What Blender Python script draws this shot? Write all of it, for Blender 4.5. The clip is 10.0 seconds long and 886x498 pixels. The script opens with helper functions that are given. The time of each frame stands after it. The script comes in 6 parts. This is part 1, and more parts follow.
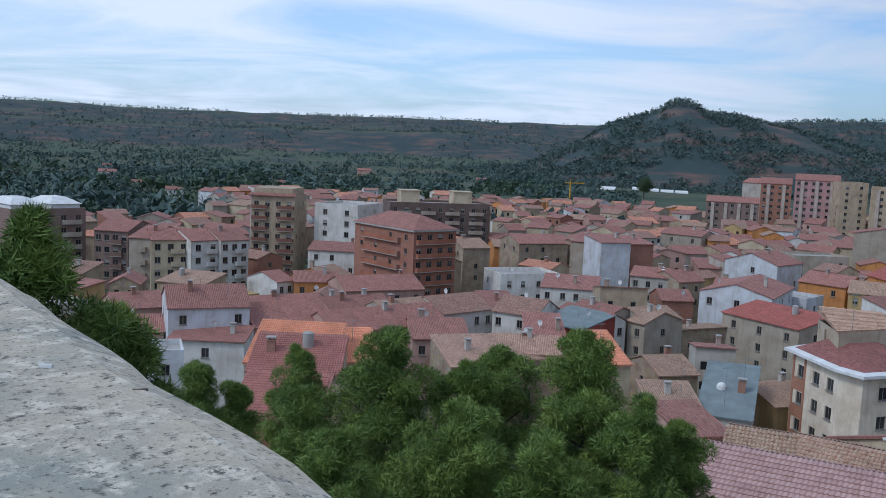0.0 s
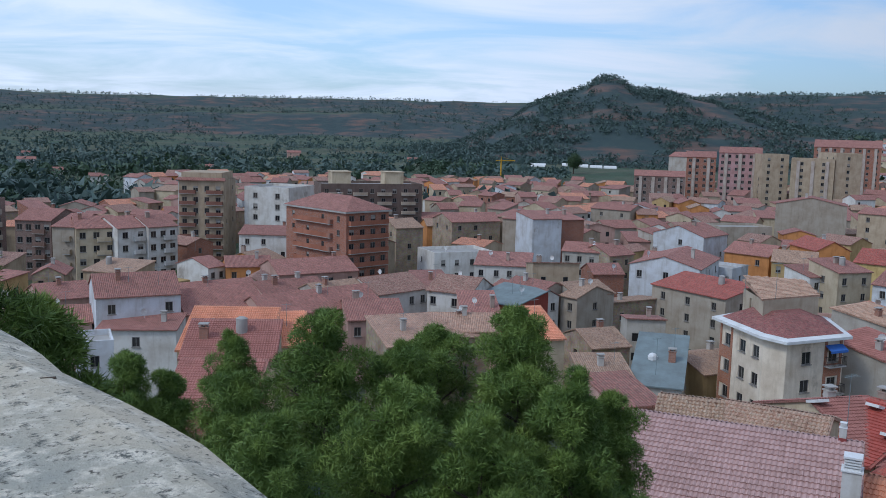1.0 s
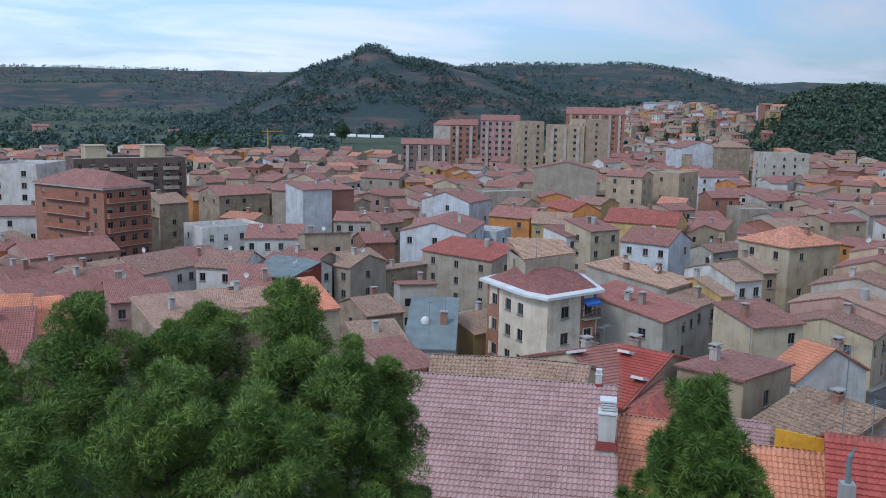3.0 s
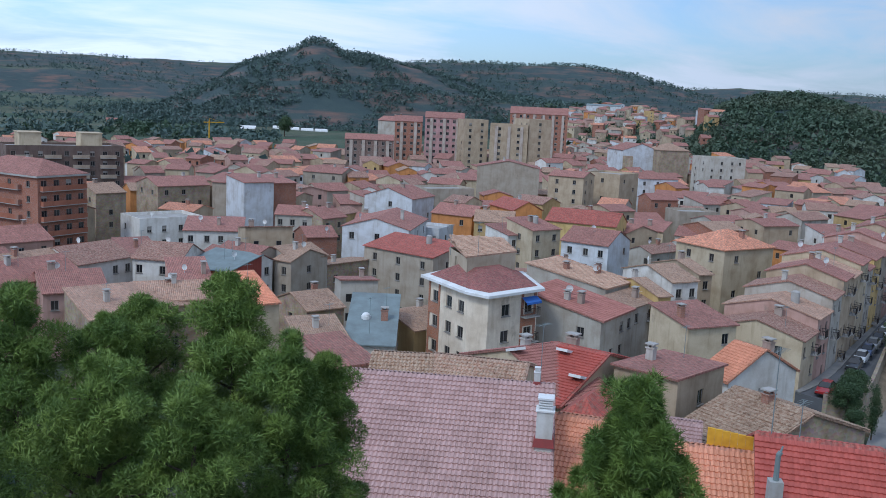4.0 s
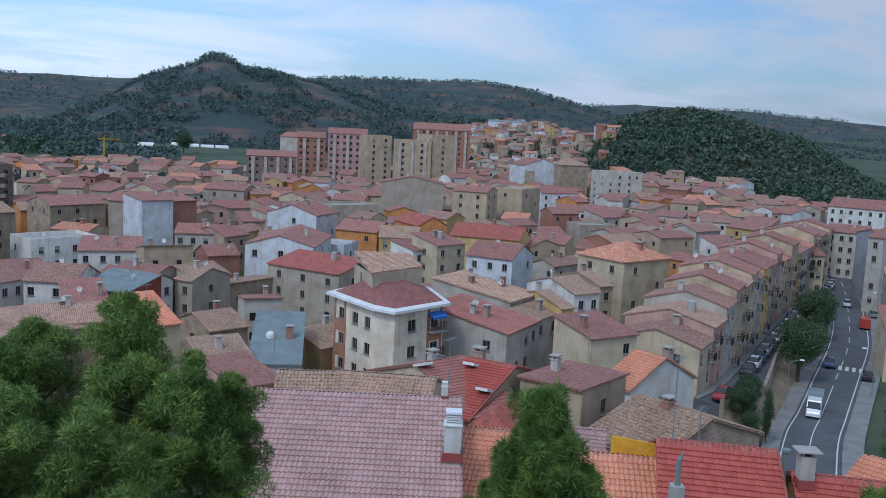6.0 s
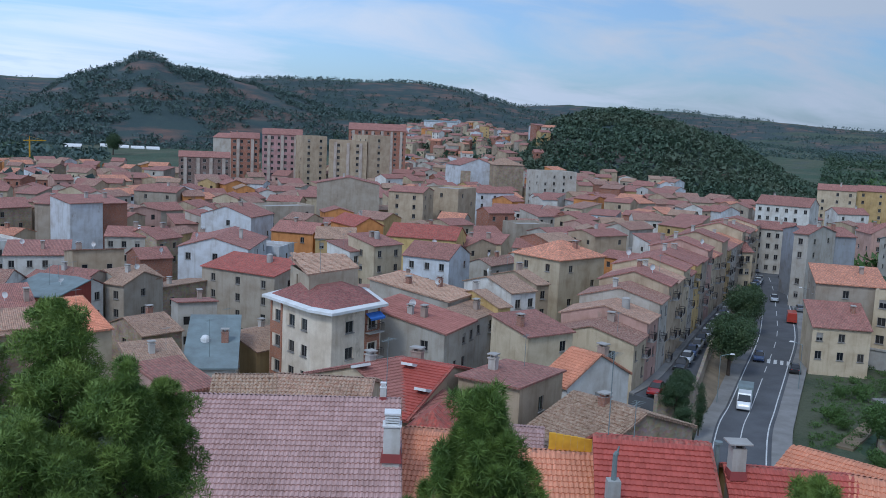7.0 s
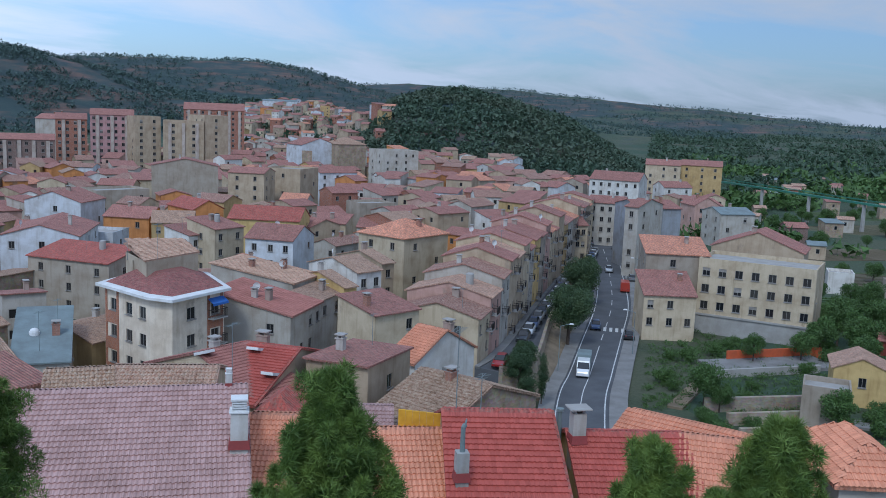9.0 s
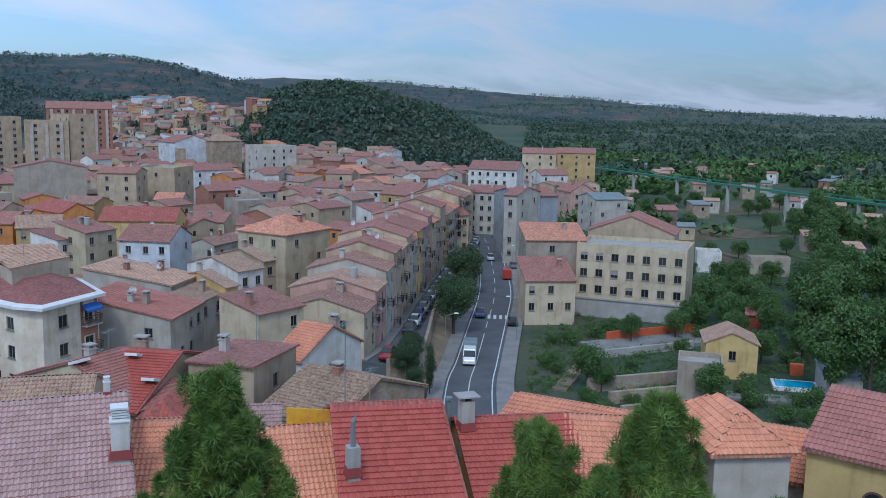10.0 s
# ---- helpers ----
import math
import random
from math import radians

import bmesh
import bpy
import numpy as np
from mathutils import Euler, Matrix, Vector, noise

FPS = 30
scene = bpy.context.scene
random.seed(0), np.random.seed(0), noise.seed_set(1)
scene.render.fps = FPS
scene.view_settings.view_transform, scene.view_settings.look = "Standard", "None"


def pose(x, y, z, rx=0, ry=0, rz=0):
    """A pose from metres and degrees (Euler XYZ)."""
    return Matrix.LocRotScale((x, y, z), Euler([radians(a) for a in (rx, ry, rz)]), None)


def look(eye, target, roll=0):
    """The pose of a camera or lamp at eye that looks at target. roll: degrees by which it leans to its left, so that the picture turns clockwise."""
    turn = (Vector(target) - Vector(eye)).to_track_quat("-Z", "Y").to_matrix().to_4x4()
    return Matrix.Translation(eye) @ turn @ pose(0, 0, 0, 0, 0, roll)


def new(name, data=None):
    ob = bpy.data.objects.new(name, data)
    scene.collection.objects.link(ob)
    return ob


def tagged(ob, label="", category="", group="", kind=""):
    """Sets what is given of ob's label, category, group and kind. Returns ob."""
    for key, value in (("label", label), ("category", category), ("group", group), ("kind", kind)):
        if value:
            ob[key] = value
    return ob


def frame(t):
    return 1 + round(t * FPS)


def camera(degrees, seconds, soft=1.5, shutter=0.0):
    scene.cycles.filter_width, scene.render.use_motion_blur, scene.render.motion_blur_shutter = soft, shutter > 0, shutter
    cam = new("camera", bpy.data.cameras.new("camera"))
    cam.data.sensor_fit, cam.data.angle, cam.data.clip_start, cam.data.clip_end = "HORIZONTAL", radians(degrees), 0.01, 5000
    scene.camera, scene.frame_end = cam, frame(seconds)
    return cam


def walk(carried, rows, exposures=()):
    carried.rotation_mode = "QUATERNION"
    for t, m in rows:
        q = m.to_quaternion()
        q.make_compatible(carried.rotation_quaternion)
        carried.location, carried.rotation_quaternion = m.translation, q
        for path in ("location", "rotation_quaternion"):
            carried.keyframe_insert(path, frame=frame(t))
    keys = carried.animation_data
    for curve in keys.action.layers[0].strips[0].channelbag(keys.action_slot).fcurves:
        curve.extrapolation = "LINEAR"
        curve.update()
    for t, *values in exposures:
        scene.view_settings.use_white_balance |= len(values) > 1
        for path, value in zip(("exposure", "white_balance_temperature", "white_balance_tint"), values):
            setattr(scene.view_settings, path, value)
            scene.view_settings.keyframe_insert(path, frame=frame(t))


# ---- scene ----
cam = camera(51.24, 10.0, soft=0.9)
EYE = (0.0, 0.0, 36.0)
PATH = [  # seconds, pitch, roll, yaw
    (0.0, 83.60, -2.50, 0.28), (0.5, 83.38, -1.94, -0.65), (1.0, 82.50, -1.41, -4.01),
    (1.5, 82.14, -0.87, -9.15), (2.0, 82.04, -0.73, -13.51), (2.5, 81.22, -0.42, -16.97),
    (3.8, 80.90, -2.50, -20.36), (4.0, 80.85, -2.67, -21.65), (4.5, 81.06, -2.80, -23.91),
    (5.0, 81.49, -2.72, -25.51), (6.5, 82.41, -2.58, -29.29), (7.0, 82.29, -2.53, -31.56),
    (7.5, 82.08, -2.44, -32.10), (8.0, 81.71, -2.29, -32.50), (8.5, 81.21, -1.90, -36.64),
    (9.0, 81.42, -2.29, -41.31), (9.5, 81.71, -1.83, -45.80), (10.0, 81.19, -1.14, -48.83),
]
LIGHTER = [(0.0, 0.04, 5800, 6), (2.5, 0.18, 5800, 6), (4.5, 0.32, 5620, 5), (6.5, 0.12, 5560, 5), (8.5, 0.14, 5500, 5), (10.0, 0.22, 5400, 4)]
SWAY = [(0.0, 0.0), (0.5, 0.15), (1.0, 0.48), (1.5, 0.8), (2.0, 1.0)]


def eye_at(t):
    k = float(np.interp(t, [s[0] for s in SWAY], [s[1] for s in SWAY]))
    return EYE[0] + 0.09 * k, EYE[1] - 0.05 * k, EYE[2]


walk(cam, [(t, pose(*eye_at(t), rx, ry, rz)) for t, rx, ry, rz in PATH], LIGHTER)

# ---- light: bright overcast sky with a veiled sun ----
world = bpy.data.worlds.new("sky")
scene.world = world
world.use_nodes = True
wn, wl = world.node_tree.nodes, world.node_tree.links
wn.clear()
w_out = wn.new("ShaderNodeOutputWorld")
w_bg = wn.new("ShaderNodeBackground")
w_sky = wn.new("ShaderNodeTexSky")
w_sky.sky_type, w_sky.sun_disc = "NISHITA", False
w_sky.sun_elevation, w_sky.sun_rotation = radians(48), radians(240)
w_sky.air_density, w_sky.dust_density, w_sky.ozone_density = 1.0, 1.5, 1.5
w_co = wn.new("ShaderNodeTexCoord")
w_sep = wn.new("ShaderNodeSeparateXYZ")
wl.new(w_co.outputs["Generated"], w_sep.inputs[0])
w_up = wn.new("ShaderNodeMath")
w_up.operation = "ADD"
w_up.inputs[1].default_value = 0.16
w_clamp = wn.new("ShaderNodeMath")
w_clamp.operation = "MAXIMUM"
w_clamp.inputs[1].default_value = 0.03
wl.new(w_sep.outputs[2], w_up.inputs[0])
wl.new(w_up.outputs[0], w_clamp.inputs[0])
w_flat = wn.new("ShaderNodeCombineXYZ")
for k in (0, 1):
    w_div = wn.new("ShaderNodeMath")
    w_div.operation = "DIVIDE"
    wl.new(w_sep.outputs[k], w_div.inputs[0])
    wl.new(w_clamp.outputs[0], w_div.inputs[1])
    wl.new(w_div.outputs[0], w_flat.inputs[k])
w_map = wn.new("ShaderNodeMapping")
w_map.inputs["Rotation"].default_value = (0, 0, radians(25))
w_map.inputs["Scale"].default_value = (0.75, 1.25, 1)
w_map.inputs["Location"].default_value = (0.7, 0.15, 0)
wl.new(w_flat.outputs[0], w_map.inputs[0])
w_noise = wn.new("ShaderNodeTexNoise")
w_noise.inputs["Scale"].default_value = 1.0
w_noise.inputs["Detail"].default_value = 8.0
w_noise.inputs["Roughness"].default_value = 0.57
w_noise.inputs["Distortion"].default_value = 0.6
wl.new(w_map.outputs[0], w_noise.inputs[0])
w_ramp = wn.new("ShaderNodeValToRGB")
w_ramp.color_ramp.elements[0].position, w_ramp.color_ramp.elements[1].position = 0.40, 0.60
w_ramp.color_ramp.elements[0].color = (0.3, 0.3, 0.3, 1)
wl.new(w_noise.outputs[0], w_ramp.inputs[0])
w_mix = wn.new("ShaderNodeMix")
w_mix.data_type = "RGBA"
w_mix.inputs[7].default_value = (7.0, 7.5, 8.7, 1)
wl.new(w_ramp.outputs[0], w_mix.inputs[0])
w_gain = wn.new("ShaderNodeVectorMath")
w_gain.operation = "MULTIPLY"
w_gain.inputs[1].default_value = (0.98, 1.25, 1.62)
wl.new(w_sky.outputs[0], w_gain.inputs[0])
wl.new(w_gain.outputs[0], w_mix.inputs[6])
# the cloud cover is thicker and greyer towards the east
w_side = wn.new("ShaderNodeMapRange")
w_side.interpolation_type = "SMOOTHSTEP"
w_side.inputs[1].default_value, w_side.inputs[2].default_value = -0.1, 1.0
w_side.inputs[3].default_value, w_side.inputs[4].default_value = 1.03, 0.54
wl.new(w_sep.outputs[0], w_side.inputs[0])
w_dim = wn.new("ShaderNodeVectorMath")
w_dim.operation = "SCALE"
wl.new(w_mix.outputs[2], w_dim.inputs[0])
wl.new(w_side.outputs[0], w_dim.inputs["Scale"])
wl.new(w_dim.outputs[0], w_bg.inputs[0])
w_bg.inputs[1].default_value = 0.104
wl.new(w_bg.outputs[0], w_out.inputs[0])

sun = new("sun", bpy.data.lights.new("sun", "SUN"))
sun.data.energy, sun.data.angle, sun.data.color = 1.08, radians(12), (1.0, 0.95, 0.88)
sun.matrix_world = look((-86, -50, 110), (0, 0, 0))

# ---- materials ----
def nodes_of(name):
    m = bpy.data.materials.new(name)
    m.use_nodes = True
    t = m.node_tree
    return m, t.nodes, t.links, t.nodes["Principled BSDF"]


def mixed(n, l, kind, fac, a, b):
    """A colour mix node; fac, a and b are numbers, colours or sockets."""
    x = n.new("ShaderNodeMix")
    x.data_type, x.blend_type = "RGBA", kind
    for slot, v in ((0, fac), (6, a), (7, b)):
        if isinstance(v, bpy.types.NodeSocket):
            l.new(v, x.inputs[slot])
        else:
            x.inputs[slot].default_value = v if slot == 0 else (*v, 1)
    return x.outputs[2]


def noised(n, l, co, scale, detail=4, lo=0.35, hi=0.65, rough=0.6):
    x = n.new("ShaderNodeTexNoise")
    x.inputs["Scale"].default_value, x.inputs["Detail"].default_value, x.inputs["Roughness"].default_value = scale, detail, rough
    l.new(co, x.inputs["Vector"])
    r = n.new("ShaderNodeMapRange")
    r.inputs[1].default_value, r.inputs[2].default_value = lo, hi
    l.new(x.outputs[0], r.inputs[0])
    return r.outputs[0]


def bumped(n, l, b, height, strength, distance):
    x = n.new("ShaderNodeBump")
    x.inputs["Strength"].default_value, x.inputs["Distance"].default_value = strength, distance
    l.new(height, x.inputs["Height"])
    l.new(x.outputs[0], b.inputs["Normal"])


def stretched(n, l, co, sx, sy, sz):
    x = n.new("ShaderNodeMapping")
    x.inputs["Scale"].default_value = (sx, sy, sz)
    l.new(co, x.inputs[0])
    return x.outputs[0]


def surface(name, base, dark, scale, rough=0.85, metal=0.0, bump=0.3, fine=12.0, depth=0.01):
    """A plain surface with stains and grain in real metres."""
    m, n, l, b = nodes_of(name)
    co = n.new("ShaderNodeTexCoord").outputs["Object"]
    c = mixed(n, l, "MIX", noised(n, l, co, scale), base, dark)
    g = noised(n, l, co, fine, 3, 0.2, 0.8)
    c = mixed(n, l, "MULTIPLY", 0.35, c, mixed(n, l, "MIX", g, (0.6, 0.6, 0.6), (1, 1, 1)))
    l.new(c, b.inputs["Base Color"])
    b.inputs["Roughness"].default_value, b.inputs["Metallic"].default_value = rough, metal
    bumped(n, l, b, g, bump, depth)
    return m


def plaster_material():
    """Painted render; the paint is the object's own colour, with rain streaks and patches."""
    m, n, l, b = nodes_of("painted_render")
    co = n.new("ShaderNodeTexCoord").outputs["Object"]
    paint = n.new("ShaderNodeObjectInfo").outputs["Color"]
    old = mixed(n, l, "MULTIPLY", 1.0, paint, (0.72, 0.67, 0.62))
    c = mixed(n, l, "MIX", noised(n, l, co, 0.35, 5, 0.42, 0.7), paint, old)
    lost = noised(n, l, stretched(n, l, co, 1.0, 1.0, 0.7), 0.22, 6, 0.60, 0.67, 0.65)
    c = mixed(n, l, "MIX", lost, c, mixed(n, l, "MIX", 0.45, old, (0.30, 0.26, 0.22)))
    streak = noised(n, l, stretched(n, l, co, 1.6, 1.6, 0.18), 1.0, 4, 0.52, 0.75)
    c = mixed(n, l, "MULTIPLY", streak, c, (0.78, 0.75, 0.71))
    g = noised(n, l, co, 9.0, 4, 0.25, 0.75)
    c = mixed(n, l, "MULTIPLY", 0.22, c, mixed(n, l, "MIX", g, (0.55, 0.53, 0.5), (1, 1, 1)))
    l.new(c, b.inputs["Base Color"])
    b.inputs["Roughness"].default_value = 0.92
    bumped(n, l, b, g, 0.35, 0.01)
    return m


def rubble_material():
    m, n, l, b = nodes_of("rubble_stone")
    co = n.new("ShaderNodeTexCoord").outputs["Object"]
    paint = n.new("ShaderNodeObjectInfo").outputs["Color"]
    v = n.new("ShaderNodeTexVoronoi")
    v.inputs["Scale"].default_value = 2.6
    l.new(stretched(n, l, co, 1, 1, 1.6), v.inputs["Vector"])
    tone = mixed(n, l, "MIX", 0.35, paint, v.outputs["Color"])
    tone = mixed(n, l, "MIX", 0.75, tone, paint)
    c = mixed(n, l, "MIX", noised(n, l, co, 0.5, 5), tone, mixed(n, l, "MULTIPLY", 1.0, tone, (0.62, 0.58, 0.54)))
    l.new(c, b.inputs["Base Color"])
    b.inputs["Roughness"].default_value = 0.95
    bumped(n, l, b, v.outputs["Distance"], 0.6, 0.05)
    return m


def brick_material():
    m, n, l, b = nodes_of("brickwork")
    uv = n.new("ShaderNodeTexCoord").outputs["UV"]
    paint = n.new("ShaderNodeObjectInfo").outputs["Color"]
    t = n.new("ShaderNodeTexBrick")
    t.inputs["Scale"].default_value = 1.0
    t.inputs["Brick Width"].default_value, t.inputs["Row Height"].default_value = 0.26, 0.075
    t.inputs["Mortar Size"].default_value = 0.008
    l.new(uv, t.inputs["Vector"])
    l.new(paint, t.inputs["Color1"])
    l.new(mixed(n, l, "MULTIPLY", 1.0, paint, (0.72, 0.68, 0.66)), t.inputs["Color2"])
    t.inputs["Mortar"].default_value = (0.3, 0.25, 0.22, 1)
    c = mixed(n, l, "MULTIPLY", noised(n, l, uv, 0.4, 4, 0.45, 0.75), t.outputs[0], (0.78, 0.76, 0.74))
    l.new(c, b.inputs["Base Color"])
    b.inputs["Roughness"].default_value = 0.9
    bumped(n, l, b, t.outputs[1], -0.3, 0.01)
    return m


def tile_material(name, stain, amount, pieces):
    """Clay roof tiles in rows and columns along the roof's own metres; the fired colour is the object's own.
    pieces: the tiles are modelled, so no relief is added."""
    m, n, l, b = nodes_of(name)
    tc = n.new("ShaderNodeTexCoord")
    uv, co = tc.outputs["UV"], tc.outputs["Object"]
    paint = n.new("ShaderNodeObjectInfo").outputs["Color"]
    t = n.new("ShaderNodeTexBrick")
    t.offset = 0.0
    t.inputs["Scale"].default_value = 1.0
    t.inputs["Brick Width"].default_value, t.inputs["Row Height"].default_value = 0.24, 0.40
    t.inputs["Mortar Size"].default_value = 0.018
    t.inputs["Mortar Smooth"].default_value = 0.6
    l.new(uv, t.inputs["Vector"])
    l.new(mixed(n, l, "MULTIPLY", 1.0, paint, (1.18, 1.12, 1.08)), t.inputs["Color1"])
    l.new(mixed(n, l, "MULTIPLY", 1.0, paint, (0.72, 0.72, 0.74)), t.inputs["Color2"])
    l.new(mixed(n, l, "MULTIPLY", 1.0, paint, (0.55, 0.5, 0.5)), t.inputs["Mortar"])
    if pieces:
        c = mixed(n, l, "MULTIPLY", n.new("ShaderNodeObjectInfo").outputs["Random"] if "single" in name else n.new("ShaderNodeNewGeometry").outputs["Random Per Island"], paint, (0.78, 0.74, 0.72))
    else:
        c = t.outputs[0]
    spot = noised(n, l, uv, 3.2, 5, 0.5 - 0.16 * amount, 0.78 - 0.16 * amount, 0.75)
    c = mixed(n, l, "MIX", spot, c, stain)
    burnt = noised(n, l, uv, 2.1, 5, 0.56 - 0.08 * amount, 0.68 - 0.12 * min(amount, 0), 0.8)
    c = mixed(n, l, "MULTIPLY", burnt, c, (0.5, 0.42, 0.38))
    c = mixed(n, l, "MULTIPLY", noised(n, l, uv, 0.45, 4, 0.4, 0.75), c, (0.72, 0.7, 0.68))
    l.new(c, b.inputs["Base Color"])
    b.inputs["Roughness"].default_value = 0.85
    if not pieces:
        w = n.new("ShaderNodeTexWave")
        w.wave_type, w.bands_direction, w.wave_profile = "BANDS", "X", "SIN"
        w.inputs["Scale"].default_value = 1.309
        l.new(uv, w.inputs["Vector"])
        bumped(n, l, b, w.outputs[1], 0.9, 0.07)
    return m


def leaf_material(name, a, b_, c_, patch=0.45):
    m, n, l, b = nodes_of(name)
    r = n.new("ShaderNodeNewGeometry").outputs["Random Per Island"]
    o = n.new("ShaderNodeObjectInfo").outputs["Random"]
    co = n.new("ShaderNodeTexCoord").outputs["Object"]
    k = mixed(n, l, "MIX", r, a, b_)
    k = mixed(n, l, "MIX", noised(n, l, co, patch, 3, 0.42, 0.62), k, c_)
    k = mixed(n, l, "MULTIPLY", o, k, (0.8, 0.85, 0.8))
    l.new(k, b.inputs["Base Color"])
    b.inputs["Roughness"].default_value = 0.65
    return m


def ground_material():
    """Scrub and bare earth on the slopes, a patchwork of fields on level land."""
    m, n, l, b = nodes_of("land")
    co = n.new("ShaderNodeTexCoord").outputs["Object"]
    # scrub tinted blue-green to carry the haze over the far slopes
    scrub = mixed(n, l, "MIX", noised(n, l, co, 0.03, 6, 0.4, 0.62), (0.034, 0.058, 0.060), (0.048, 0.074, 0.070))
    earth = mixed(n, l, "MIX", noised(n, l, stretched(n, l, co, 0.4, 0.4, 3.0), 0.03, 6, 0.49, 0.66), scrub, (0.16, 0.10, 0.08))
    v = n.new("ShaderNodeTexVoronoi")
    v.inputs["Scale"].default_value = 0.011
    l.new(stretched(n, l, co, 1, 1.9, 0.2), v.inputs["Vector"])
    field = mixed(n, l, "MIX", noised(n, l, v.outputs["Color"], 1.9, 0, 0.3, 0.7), (0.045, 0.085, 0.045), (0.10, 0.105, 0.06))
    field = mixed(n, l, "MIX", noised(n, l, co, 0.05, 6, 0.47, 0.62), field, (0.05, 0.07, 0.035))
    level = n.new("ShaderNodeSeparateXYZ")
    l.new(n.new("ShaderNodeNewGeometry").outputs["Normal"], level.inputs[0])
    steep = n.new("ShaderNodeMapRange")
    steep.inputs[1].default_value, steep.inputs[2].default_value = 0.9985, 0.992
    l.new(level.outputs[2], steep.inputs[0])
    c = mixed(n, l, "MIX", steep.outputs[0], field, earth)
    g = noised(n, l, co, 1.3, 5, 0.3, 0.7)
    c = mixed(n, l, "MULTIPLY", 0.5, c, mixed(n, l, "MIX", g, (0.5, 0.5, 0.5), (1, 1, 1)))
    l.new(c, b.inputs["Base Color"])
    b.inputs["Roughness"].default_value = 1.0
    bumped(n, l, b, g, 0.6, 0.3)
    return m


PLASTER, RUBBLE, BRICK = plaster_material(), rubble_material(), brick_material()
TILE = tile_material("clay_tiles", (0.33, 0.20, 0.15), 0.4, False)
TILE_OLD = tile_material("lichen_tiles", (0.50, 0.36, 0.27), 0.55, False)
TILE_PIECE = tile_material("modelled_clay_tiles", (0.36, 0.22, 0.17), -0.6, True)
TILE_PIECE_OLD = tile_material("modelled_lichen_tiles", (0.52, 0.42, 0.31), 0.5, True)
TILE_SINGLE = tile_material("single_clay_tile", (0.36, 0.22, 0.17), -0.6, True)
METAL = surface("sheet_metal", (0.22, 0.27, 0.27), (0.17, 0.20, 0.20), 0.6, 0.85, 0.0, 0.1)
CONCRETE = surface("concrete", (0.42, 0.40, 0.37), (0.33, 0.31, 0.28), 0.5)
WHITE = surface("white_paint", (0.78, 0.78, 0.77), (0.66, 0.65, 0.62), 0.7)
TRIM = surface("window_paint", (0.36, 0.34, 0.31), (0.25, 0.22, 0.19), 2.0, 0.6)
WOOD = surface("brown_wood", (0.16, 0.085, 0.05), (0.10, 0.055, 0.035), 3.0, 0.7)
IRON = surface("dark_iron", (0.05, 0.05, 0.055), (0.08, 0.06, 0.05), 4.0, 0.5, 0.6)
BLUE = surface("blue_canvas", (0.05, 0.16, 0.5), (0.04, 0.12, 0.4), 2.0)
YELLOW = surface("yellow_foam", (0.75, 0.42, 0.03), (0.55, 0.28, 0.02), 1.5)
ORANGE = surface("orange_paint", (0.6, 0.12, 0.04), (0.45, 0.1, 0.04), 1.0)
REDB = surface("red_flashing", (0.32, 0.05, 0.045), (0.25, 0.05, 0.045), 1.0, 0.7)
ASPHALT = surface("asphalt", (0.115, 0.118, 0.125), (0.085, 0.087, 0.093), 0.25, 0.9, 0, 0.4, 30)
PAVE = surface("pavement", (0.27, 0.26, 0.245), (0.2, 0.19, 0.175), 0.4, 0.9)
LINE = surface("road_paint", (0.7, 0.7, 0.68), (0.5, 0.5, 0.48), 1.2, 0.8)
EARTH = surface("earth_bank", (0.26, 0.2, 0.13), (0.17, 0.13, 0.085), 0.4, 1.0, 0, 0.8, 4, 0.08)
BARK = surface("pine_bark", (0.10, 0.07, 0.05), (0.06, 0.045, 0.035), 6, 0.95, 0, 0.8, 10, 0.03)
RUBBER = surface("tyre_rubber", (0.02, 0.02, 0.02), (0.03, 0.03, 0.03), 9, 0.8)
LAND = ground_material()
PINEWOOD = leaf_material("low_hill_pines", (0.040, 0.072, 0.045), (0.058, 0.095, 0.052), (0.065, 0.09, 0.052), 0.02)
PINE = leaf_material("pine_needles", (0.075, 0.13, 0.022), (0.13, 0.20, 0.032), (0.20, 0.275, 0.05), 1.1)
LEAF = leaf_material("broad_leaves", (0.05, 0.105, 0.02), (0.10, 0.175, 0.036), (0.07, 0.12, 0.03))
# blue of the distance haze is mixed into these leaf colours
HAZED_WOODS = leaf_material("hazed_far_woods", (0.050, 0.086, 0.076), (0.066, 0.104, 0.086), (0.06, 0.096, 0.084))

DARKLEAF = leaf_material("dark_evergreen_leaves", (0.03, 0.06, 0.025), (0.05, 0.09, 0.03), (0.065, 0.10, 0.035))
LEAF_FAR = leaf_material("plain_trees", (0.036, 0.07, 0.036), (0.058, 0.10, 0.044), (0.042, 0.07, 0.04))


def glass_material():
    m, n, l, b = nodes_of("window_glass")
    o = n.new("ShaderNodeObjectInfo").outputs["Random"]
    l.new(mixed(n, l, "MIX", o, (0.012, 0.014, 0.018), (0.06, 0.055, 0.05)), b.inputs["Base Color"])
    b.inputs["Roughness"].default_value = 0.08
    return m


def lacquer():
    m, n, l, b = nodes_of("car_paint")
    l.new(n.new("ShaderNodeObjectInfo").outputs["Color"], b.inputs["Base Color"])
    b.inputs["Roughness"].default_value, b.inputs["Coat Weight"].default_value = 0.3, 0.6
    return m


POOL = surface("pool_water", (0.03, 0.42, 0.65), (0.02, 0.36, 0.6), 1.0, 0.1)
GREEN = surface("green_steel", (0.04, 0.20, 0.13), (0.05, 0.15, 0.1), 0.5, 0.6)
PLOT = plaster_material()
PLOT.name = "planted_soil"
GLASS, CAR = glass_material(), lacquer()

